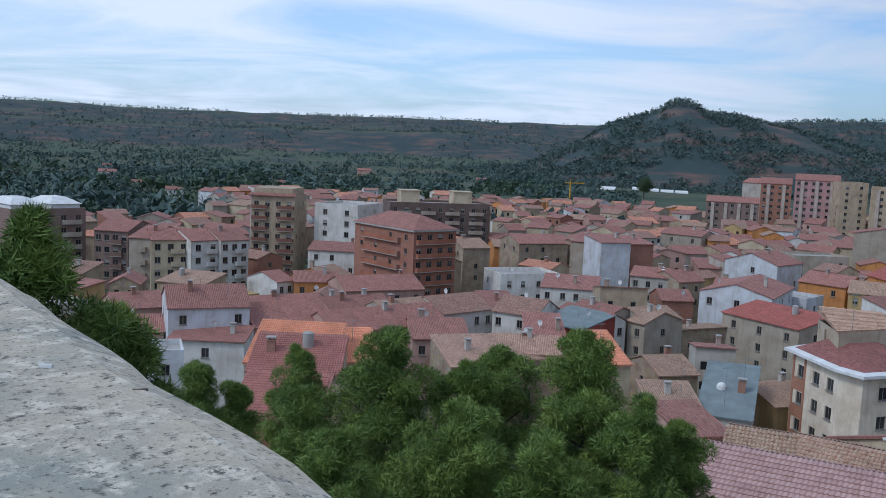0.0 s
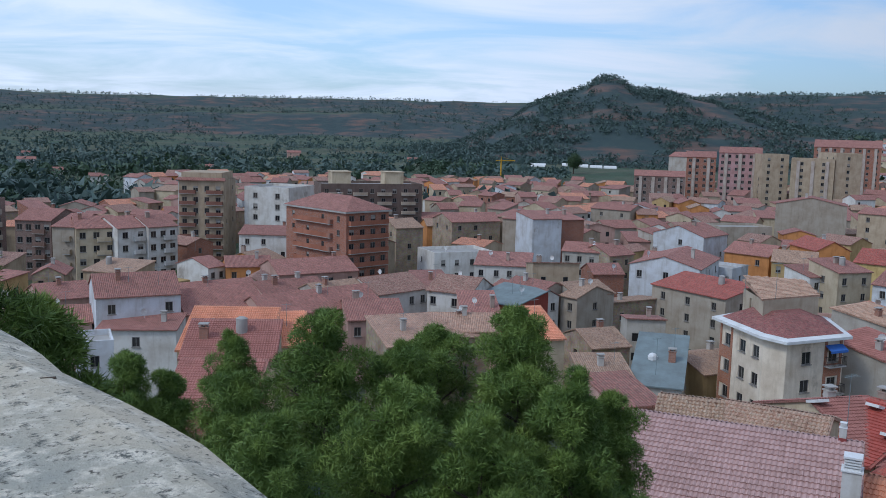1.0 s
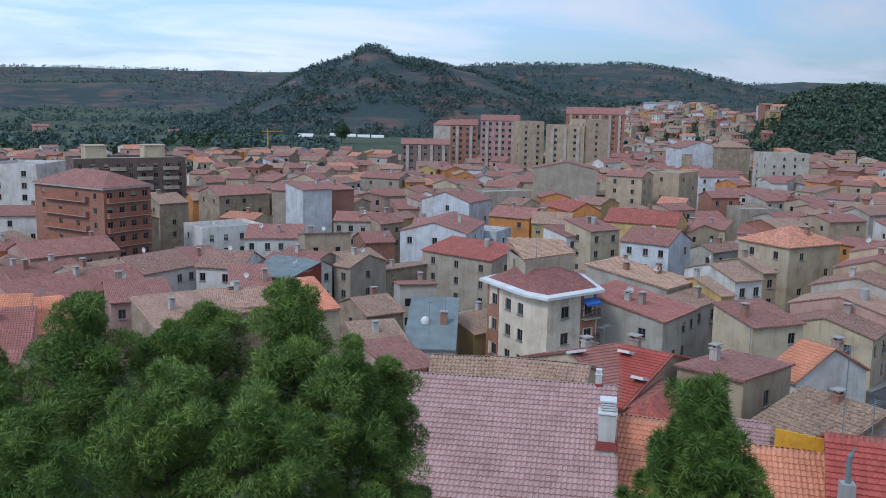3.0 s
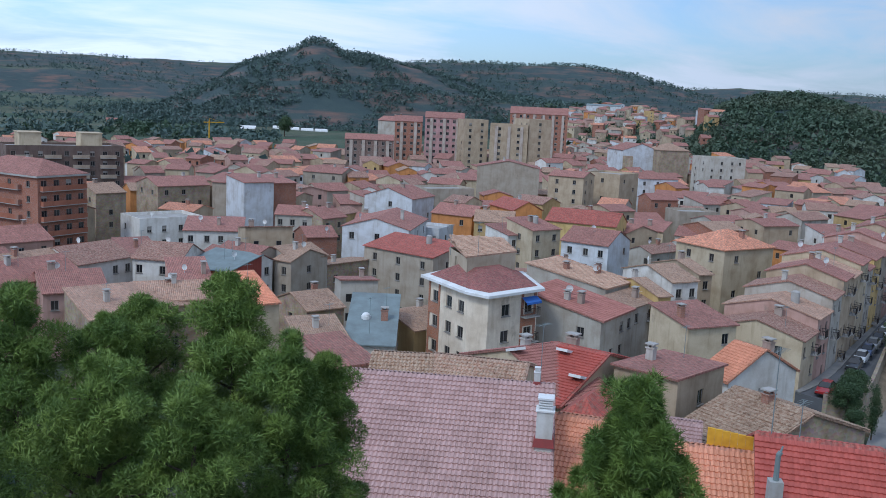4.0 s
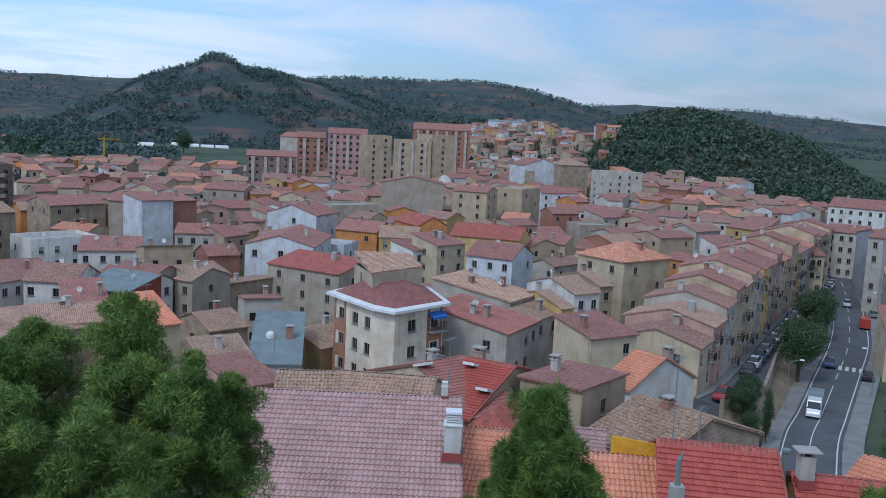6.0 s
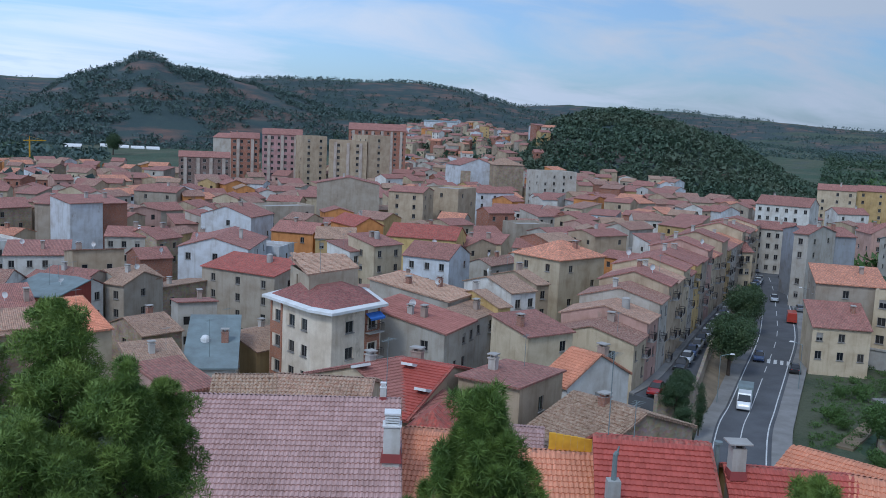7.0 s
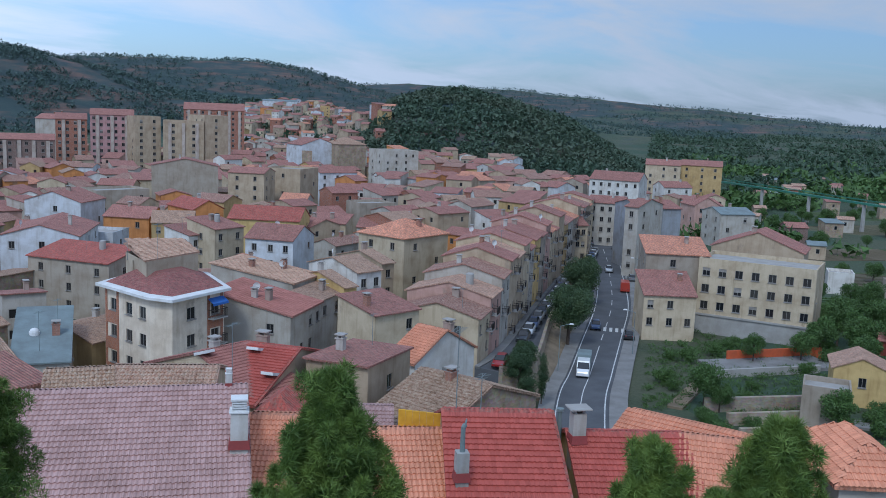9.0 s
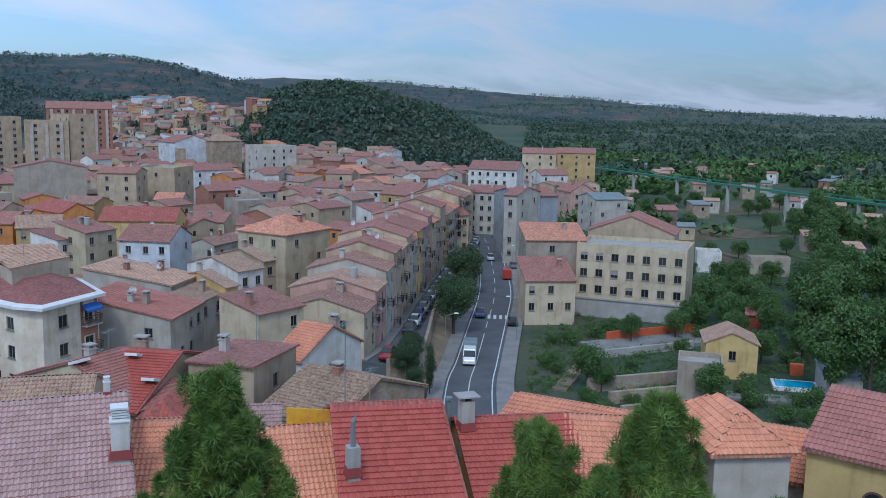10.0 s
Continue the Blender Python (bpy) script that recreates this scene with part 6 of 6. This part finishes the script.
def pine(x, y, top, r, seed, label, clumps=90, per=560, shape=0.62, deep=0.0):
    """A pine of upturned boughs, each ending in puffs of needles; the puffs get smaller towards the tip."""
    rs = np.random.RandomState(seed)
    g = ground_at(x, y)
    h = top - g
    t = thing("pine_tree", pose(x, y, g), label, "tree", "pines on the slope")
    b = Build()
    p0 = Vector((0, 0, -0.5))
    for k in range(5):
        p1 = Vector((rs.normal() * 0.08, rs.normal() * 0.08, h * 0.95 * (k + 1) / 5))
        b.tube(p0, p1, 0.2 * (1 - k / 5.6), 0.2 * (1 - (k + 1) / 5.6), 8)
        p0 = p1
    child("trunk", b.mesh("trunk", BARK), t)
    deep = deep or min(0.85 * h, 1.9 * r + 1.8)
    boughs = max(12, clumps // 4)
    c, size, tips = [], [], []
    for i in range(boughs):
        u = ((i + rs.rand()) / boughs) ** 0.85
        a = i * 2.4 + rs.normal() * 0.35
        reach = r * max(0.0, 1.03 - u) ** shape * (0.78 + 0.24 * rs.rand())
        z0 = h - deep + u * deep * 0.93
        tip = Vector((reach * math.cos(a), reach * math.sin(a), z0 + 0.16 * reach + 0.12 * rs.normal()))
        tips.append((Vector((0, 0, max(0.3, z0 - 0.25 * reach))), tip))
        for k in range(4):
            f = 1.0 - 0.24 * k
            q = Vector((tip.x * f, tip.y * f, tip.z - 0.10 * k * reach))
            spread = 0.11 * min(r, 2.0)
            c.append((q.x + rs.normal() * spread, q.y + rs.normal() * spread, min(h - 0.15, q.z + rs.normal() * 0.13 * r)))
            size.append((0.24 + 0.24 * rs.rand()) * (0.55 + 0.3 * min(r, 2.3)) * (0.55 if shape > 0.8 else 0.85 if shape > 0.7 else 1.22) * (0.62 + 0.38 * min(1.0, (1.02 - u) * 2.2)))
        if shape > 0.8:
            for up_, wide in ((0.28, 0.15), (0.5, 0.09)):
                c.append((tip.x + rs.normal() * 0.06, tip.y + rs.normal() * 0.06, min(h, tip.z + up_)))
                size.append(wide)
    for k in range(4):
        c.append((rs.normal() * 0.07, rs.normal() * 0.07, h - 0.12 - 0.26 * k))
        size.append(0.16 + 0.07 * k)
    b = Build()
    for p, q in tips:
        b.tube(p, q, 0.05, 0.015, 5)
    child("limb_frame", b.mesh("limb_frame", BARK), t)
    slim = shape > 0.8
    v = tufts(rs, np.array(c), np.array(size), per, 0.2 if slim else 0.17, 0.011 if slim else 0.0125, 1.7 if slim else 0.85, 0.4, 0.6)
    tagged(child("crown", soup("crown", v, 3, PINE), t), kind="stuff")
    return t


LABEL = "green umbrella-shaped pine with tufted needles on the slope"
for k, (x, y, top, r, n, shape) in enumerate((
        (-1.5, 27.0, 30.5, 2.7, 96, 0.55), (4.2, 25.7, 30.9, 1.9, 96, 0.7), (2.1, 29.0, 29.6, 2.3, 84, 0.5), (-4.7, 30.6, 29.0, 1.5, 60, 0.7),
        (-8.6, 31.9, 28.0, 1.7, 64, 0.6), (0.6, 23.6, 29.3, 2.6, 90, 0.5), (5.4, 23.6, 29.6, 1.75, 84, 0.55), (-2.2, 21.6, 29.0, 2.0, 84, 0.5),
        (2.8, 21.8, 28.9, 2.3, 84, 0.5), (-7.3, 33.2, 26.9, 1.4, 52, 0.6), (6.8, 25.1, 28.6, 1.25, 64, 0.5), (-3.9, 26.7, 28.6, 1.6, 60, 0.55),
        (0.9, 27.4, 29.5, 2.0, 72, 0.5), (-4.9, 10.9, 35.0, 1.5, 100, 0.75), (-4.4, 12.2, 33.6, 0.9, 60, 0.6), (11.5, 16.35, 30.05, 2.9, 330, 0.85),
        (17.9, 9.04, 29.7, 2.5, 270, 0.85), (16.57, 11.29, 28.85, 2.1, 220, 0.85), (17.9, 6.3, 28.2, 1.0, 64, 0.8), (16.46, 9.59, 28.4, 0.7, 56, 0.7))):
    pine(x, y, top, r, k + 1, LABEL, n, 620 if n < 100 else 420, shape)


def leafy_mesh(seed, h, r, leaves, size, mat, trunk=0.25, squat=1.0):
    """A broadleaf crown of small leaves in uneven clumps, base at the origin; returns crown and trunk meshes."""
    rs = np.random.RandomState(seed)
    n = 26
    d = rs.normal(size=(n, 3))
    d /= np.linalg.norm(d, axis=1)[:, None]
    c = d * r * (0.45 + 0.35 * rs.rand(n, 1)) * np.array([1, 1, squat])
    c[:, 2] += h - r * squat * 0.95
    v = tufts(rs, c, r * (0.28 + 0.22 * rs.rand(n)), leaves // n, size, size * 0.42, 0.9, 0.2)
    b = Build()
    b.tube((0, 0, -0.6), (0.1, 0, h - r * squat), r * 0.07, r * 0.05, 7)
    for i in range(6):
        b.tube((0.1, 0, max(0.2, h - r * squat * 1.4)), c[i], r * 0.035, r * 0.012, 5)
    return soup("crown", v, 3, mat), b.mesh("trunk", BARK)


KINDS = {
    "tree": [leafy_mesh(20 + k, 6.5, 2.6, 5200, 0.24, LEAF) for k in range(4)],
    "bush": [leafy_mesh(30 + k, 1.8, 1.2, 1500, 0.16, LEAF, squat=0.75) for k in range(3)],
    "dark": [leafy_mesh(40 + k, 9.0, 4.3, 14000, 0.24, DARKLEAF, squat=0.8) for k in range(2)],
    "ball": [leafy_mesh(50, 3.1, 1.75, 16000, 0.10, DARKLEAF, squat=0.9)],
    "poplar": [leafy_mesh(60 + k, 15, 4.2, 7000, 0.45, LEAF, squat=1.6) for k in range(3)],
}


def tree(kind, x, y, s, turn, label, group="", z=None, k=0):
    crown, trunk = KINDS[kind][k % len(KINDS[kind])]
    t = thing("bush" if kind in ("bush", "ball") else "tree", Matrix.Translation((x, y, ground_at(x, y) if z is None else z)) @ pose(0, 0, 0, 0, 0, turn) @ Matrix.Scale(s, 4), label,
              "bush" if kind in ("bush", "ball") else "tree", group)
    child("trunk", trunk, t)
    tagged(child("crown", crown, t), kind="stuff")


# trees between the raised street and the road
for x, y, s, z in ((109.5, 92.5, 0.95, 0.8), (117.0, 98.5, 0.85, 0.8), (135.0, 111.6, 0.95, 0.5), (143.0, 117.5, 0.8, 0.4), (152.0, 124.5, 0.65, 0.3), (158, 129, 0.5, 0.3)):
    tree("dark", x, y, s, x * 7, "dense dark green tree on the bank beside the road", "trees along the road", z, int(x))
for x, y, z, s in ((81.6, 76.4, 2.9, 1.15), (84.2, 78.4, 3.1, 1.1), (87.0, 80.6, 3.2, 1.05), (80.0, 73.4, 2.0, 0.8)):
    tree("ball", x, y, s, x * 31, "clipped round evergreen shrub beside the raised street", "clipped shrubs", z)
# slim cypress
rs = np.random.RandomState(3)
u = rs.rand(60)
cyp = thing("cypress", pose(82.6, 73.4, 1.2), "slim dark cypress beside the retaining wall", "tree")
cb = Build()
cb.tube((0, 0, -0.5), (0, 0, 5.0), 0.1, 0.03, 6)
child("trunk", cb.mesh("trunk", BARK), cyp)
cc = np.stack([0.35 * np.sin(u * 3.0) * rs.normal(size=60) * 0.6, 0.35 * np.sin(u * 3.0) * rs.normal(size=60) * 0.6, 0.4 + u * 5.2], 1)
tagged(child("crown", soup("crown", tufts(rs, cc, np.full(60, 0.42), 160, 0.12, 0.03, 1.2), 3, DARKLEAF), cyp), kind="stuff")

# garden trees below the road, then the river wood
gr = random.Random(21)


def free(x, y, m):
    if any(math.hypot(x - fx, y - fy) < q + m for fx, fy, q, _ in FOOT):
        return False
    return all(math.hypot(x - (a[0] + b[0]) / 2, y - (a[1] + b[1]) / 2) > 7 + m for a, b in zip(LE, RE))


for x, y, s, k in ((100.6, 62.0, 0.95, 0), (104.5, 46.5, 0.85, 1), (101.0, 60.0, 0.6, 2), (139, 66, 1.0, 3), (144, 62, 1.1, 0), (149, 68, 1.2, 1), (137, 58, 0.9, 2),
                   (146, 56, 1.0, 3), (152, 60, 1.1, 1), (133, 66, 0.8, 0), (128, 50, 0.9, 2), (133, 46, 0.9, 0), (141, 49, 1.0, 3), (126, 70, 0.7, 1), (160, 66, 1.2, 2)):
    tree("tree", x, y, s, x * 11, "bright green leafy garden tree", "garden trees", None, k)
for k in range(120):
    az, r = math.radians(gr.uniform(54, 80)), gr.uniform(96, 190)
    x, y = r * math.sin(az), r * math.cos(az)
    if free(x, y, 2.5):
        tree("bush", x, y, gr.uniform(0.6, 1.5), gr.uniform(0, 360), "low green garden shrub", "garden shrubs", None, k)
for k in range(170):
    az, r = math.radians(gr.uniform(58, 82)), 165 + 375 * gr.random() ** 1.5
    x, y = r * math.sin(az), r * math.cos(az)
    if free(x, y, 4):
        tree("tree", x, y, gr.uniform(0.6, 1.2), gr.uniform(0, 360), "green tree among the allotments", "trees among the allotments", None, k)
for k in range(110):
    az, r = math.radians(gr.uniform(70.5, 86)), gr.uniform(120, 330)
    az += math.radians(max(0, (150 - r) * 0.09)) - math.radians(max(0, r - 250) * 0.015)
    x, y = r * math.sin(az), r * math.cos(az)
    tree("poplar", x, y, gr.uniform(0.55, 0.95), gr.uniform(0, 360), "tall green river poplar", "river poplars", None, k)
for x, y, s in ((-38, 196, 1.0), (-33, 198, 0.9), (-42, 199, 0.8), (-66, 196, 0.7), (-48, 200, 0.6), (31, 208, 0.9), (36, 96, 0.7), (37.2, 99, 0.8), (27, 205, 0.7), (-58, 200, 0.6)):
    tree("tree", x, y, s, x * 13, "green tree between the houses", "town trees", None, int(x))


def wood(name, n, az0, az1, r0, r1, size, seed, mat, label, keep, power=0.5, leaves=16):
    """Many small crowns over far land, as one stuff object."""
    rs = np.random.RandomState(seed)
    az = np.radians(az0 + (az1 - az0) * rs.rand(n))
    r = (r0 ** 2 + (r1 ** 2 - r0 ** 2) * rs.rand(n)) ** 0.5 if power == 0.5 else r0 * (r1 / r0) ** rs.rand(n)
    x, y = r * np.sin(az), r * np.cos(az)
    m = np.array([keep(a, b) for a, b in zip(x, y)])
    x, y = x[m], y[m]
    z = np.array([ground_at(a, b) for a, b in zip(x, y)])
    s = size * (0.5 + rs.rand(len(x)))
    c = np.stack([x, y, z + s * 0.8], 1)
    v = tufts(rs, c, s, leaves, 1.0, 0.1, 1.1, 0.3)
    # triangles sized with their crowns
    v = v.reshape(-1, 3, 3)
    k = np.repeat(s, leaves)[:, None, None]
    mid = v.mean(1, keepdims=True)
    d = rs.normal(size=v.shape)
    v = mid + d * k * 0.36
    tagged(new(name, soup(name, v.reshape(-1, 3), 3, mat)), label, "woods", kind="stuff")


def patchy(scale, level):
    return lambda x, y: noise.fractal(Vector((x * scale, y * scale, 3.1)), 1.0, 2.0, 3) > level


wood("hill_woods", 14000, 2, 34, 1020, 1650, 2.5, 1, HAZED_WOODS, "dark pine woods on the flat-topped hill", patchy(0.012, -0.12))
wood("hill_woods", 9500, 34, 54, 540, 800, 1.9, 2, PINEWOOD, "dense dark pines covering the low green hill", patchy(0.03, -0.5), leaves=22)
wood("ridge_woods", 11000, 10, 60, 1900, 2900, 3.6, 3, HAZED_WOODS, "dark woods on the long ridge", patchy(0.004, -0.3), leaves=10)
wood("ridge_woods", 16000, -32, 82, 2700, 4500, 4.8, 4, HAZED_WOODS, "dark scrub woods on the far ridges", patchy(0.002, -0.1), leaves=8)
wood("valley_woods", 9000, -34, 12, 380, 2600, 3.4, 5, HAZED_WOODS, "trees and hedges of the river valley", patchy(0.006, 0.02), 0, leaves=14)
wood("valley_woods", 3000, -34, 8, 420, 900, 3.2, 8, LEAF_FAR, "fresh green poplars along the river", patchy(0.008, 0.15), leaves=20)
wood("valley_woods", 700, 25, 40, 560, 1150, 3.4, 14, LEAF_FAR, "dark trees between the far houses", patchy(0.012, 0.0), leaves=22)
wood("valley_woods", 11000, 54, 84, 420, 2600, 3.2, 6, LEAF_FAR, "trees and hedges of the garden plain", patchy(0.008, -0.05), 0, leaves=16)
wood("valley_woods", 6500, 56, 84, 280, 900, 2.8, 9, LEAF, "fresh green trees of the garden plain", patchy(0.01, 0.05), leaves=24)


def slope_scrub():
    rs = np.random.RandomState(12)
    n = 900
    az, r = np.radians(-40 + 130 * rs.rand(n)), 6 + 34 * rs.rand(n) ** 0.7
    x, y = r * np.sin(az), r * np.cos(az)
    z = land(x, y)
    v = tufts(rs, np.stack([x, y, z + 0.1], 1), 0.35 + 0.4 * rs.rand(n), 60, 0.25, 0.02, 0.6, 0.6)
    tagged(new("scrub", soup("scrub", v, 3, LEAF)), "low dry scrub on the castle slope", "scrub", kind="stuff")


slope_scrub()


def garden_scrub():
    rs = np.random.RandomState(15)
    n = 5200
    az, r = np.radians(50 + 34 * rs.rand(n)), 84 + 150 * rs.rand(n)
    x, y = r * np.sin(az), r * np.cos(az)
    m = np.array([free(a, b, 0.5) and noise.noise(Vector((a * 0.09, b * 0.09, 0))) > -0.3 for a, b in zip(x, y)])
    x, y = x[m], y[m]
    z = land(x, y)
    v = tufts(rs, np.stack([x, y, z + 0.15], 1), 0.4 + 0.7 * rs.rand(len(x)), 46, 0.3, 0.06, 0.6, 0.6)
    tagged(new("scrub", soup("scrub", v, 3, LEAF)), "tall weeds and grass between the garden plots", "scrub", kind="stuff")


garden_scrub()

# ---- the valley edge beyond the roofs ----
def greenhouse(x, y, w, d, turn):
    t = thing("greenhouse", pose(x, y, ground_at(x, y), 0, 0, turn), "long white plastic greenhouse in the valley", "greenhouse", "greenhouses in the valley")
    n = 8
    b = Build()
    for i in range(n):
        a0, a1 = math.pi * i / n, math.pi * (i + 1) / n
        p, q = (-math.cos(a0) * d / 2, math.sin(a0) * 3.2), (-math.cos(a1) * d / 2, math.sin(a1) * 3.2)
        b.poly([(-w / 2, *p), (w / 2, *p), (w / 2, *q), (-w / 2, *q)][::-1])
    for s_ in (-1, 1):
        b.poly([(s_ * w / 2, -math.cos(math.pi * i / n) * d / 2, math.sin(math.pi * i / n) * 3.2) for i in range(n + 1)][::s_])
    child("cover", b.mesh("cover", WHITE), t)


greenhouse(160, 917, 16, 9, -10)
for i in range(4):
    greenhouse(205 + 14 * i, 985 - 5 * i, 13, 7, -14 + 3 * i)
tree("dark", 175, 817, 1.9, 40, "tall dark tree standing alone below the hill", "", None, 0)
for x, y, w, h, paint, label in ((-277, 756, 14, 6, "white", "white farmhouse in the valley"), (-165, 563, 11, 5, "white", "low white farmhouse among the fields"), (-83, 936, 14, 7, "pink", "pink farmhouse among the trees"),
                                 (-130, 720, 10, 5, "cream", "small cream farmhouse in the valley"), (-330, 900, 12, 5, "white", "white farmhouse in the valley"), (40, 1050, 12, 5, "tan", "tan farmhouse below the hills"), (-215, 640, 9, 4, "white", "small white farm building in the fields")):
    house(x, y, math.degrees(math.atan2(y, x)) - 90, w, 9, h + ground_at(x, y), "house", paint, "gx", 1.8, cols=2, chimneys=1, label=label, roof_col="red", detail=1)


def crane(x, y):
    t = thing("tower_crane", pose(x, y, ground_at(x, y), 0, 0, 20), "small yellow tower crane above the roofs", "crane")
    b = Build()
    b.box(-0.35, 0.35, -0.35, 0.35, 0, 17)
    child("mast", b.mesh("mast", YELLOW), t)
    b = Build()
    b.box(-4, 11, -0.3, 0.3, 16, 16.6)
    b.tube((0, 0, 17), (0, 0, 19), 0.3, 0.1, 4)
    b.tube((0, 0, 19), (9, 0, 16.6), 0.08, 0.08, 4)
    child("jib", b.mesh("jib", YELLOW), t)


house(521.0, 853.0, -31, 36.0, 30.0, 38.0, "slab_house", "bluewhite", "gx", rise=1.6, cols=0, chimneys=0, roof_col="metal", label="long white industrial hall above the far houses")
house(505.0, 745.0, -34, 9.0, 12.0, 34.5, "slab_house", "ochre", "flat", cols=2, floors=3, chimneys=0, label="narrow yellow apartment house in the far town")
crane(86, 640)


# ---- roof clutter of the middle town ----
cr = random.Random(77)
dome = Build()
for i in range(4):
    a0, a1 = math.pi / 2 * i / 4, math.pi / 2 * (i + 1) / 4
    for j in range(10):
        u0, u1 = 2 * math.pi * j / 10, 2 * math.pi * (j + 1) / 10
        dome.poly([(0.5 * math.cos(a) * math.cos(u), 0.5 * math.cos(a) * math.sin(u), 0.4 * math.sin(a)) for a, u in ((a0, u0), (a0, u1), (a1, u1), (a1, u0))])
dome.tube((0, 0, -0.5), (0, 0, 0.02), 0.55, 0.55, 10)
dome = dome.mesh("roof_dome", WHITE, smooth=True)
dish = Build()
for j in range(12):
    u0, u1 = 2 * math.pi * j / 12, 2 * math.pi * (j + 1) / 12
    for r0, r1 in ((0.0, 0.25), (0.25, 0.45)):
        dish.poly([(r * math.cos(u), 0.9 * r * r - 0.2, r * math.sin(u)) for r, u in ((r0, u0), (r1, u0), (r1, u1), (r0, u1))])
        dish.poly([(r * math.cos(u), 0.9 * r * r - 0.23, r * math.sin(u)) for r, u in ((r0, u1), (r1, u1), (r1, u0), (r0, u0))])
dish.tube((0, -0.1, 0), (0, 0.5, 0.05), 0.02, 0.02, 5)
dish.tube((0, 0.0, -0.9), (0, 0, -0.05), 0.03, 0.03, 6)
dish = dish.mesh("satellite_dish", WHITE)
tank = Build()
tank.tube((0, 0, -0.5), (0, 0, 1.0), 0.55, 0.55, 14)
tank.tube((0, 0, 1.0), (0, 0, 1.15), 0.58, 0.3, 14)
tank = tank.mesh("water_tank", CONCRETE)
for ob in [o for o in scene.objects if o.name.startswith("house") and o.parent is None]:
    p = ob.matrix_basis.translation
    r = math.hypot(p.x, p.y)
    if not 85 < r < 210 or math.degrees(math.atan2(p.x, p.y)) > 54 or cr.random() < 0.45:
        continue
    cover = [c for c in ob.children if c.name.startswith("roof")]
    if not cover:
        continue
    face = max(cover[0].data.polygons, key=lambda f: f.normal.z * f.area)
    q = [ob.matrix_basis @ cover[0].data.vertices[i].co for i in face.vertices]
    k1, k2 = cr.uniform(0.25, 0.75), cr.uniform(0.3, 0.7)
    spot = q[0].lerp(q[1], k1).lerp(q[-1].lerp(q[2], k1), k2) if len(q) == 4 else sum(q, Vector()) / len(q)
    what = cr.choice(["dish", "dome", "tank", "dish", "aerial"])
    if what == "dish":
        thing("satellite_dish", pose(spot.x, spot.y, spot.z + 0.85, 0, 0, cr.uniform(120, 240)), "small white satellite dish on a roof", "satellite dish", "satellite dishes", mesh=dish)
    elif what == "dome":
        thing("roof_dome", pose(spot.x, spot.y, spot.z + 0.25), "white translucent roof light dome", "roof light", "roof light domes", mesh=dome)
    elif what == "tank":
        thing("water_tank", pose(spot.x, spot.y, spot.z + 0.3), "grey cylindrical water tank on a roof", "water tank", "water tanks", mesh=tank)
    else:
        aerial(spot.x, spot.y, spot.z, 2.6, 6)
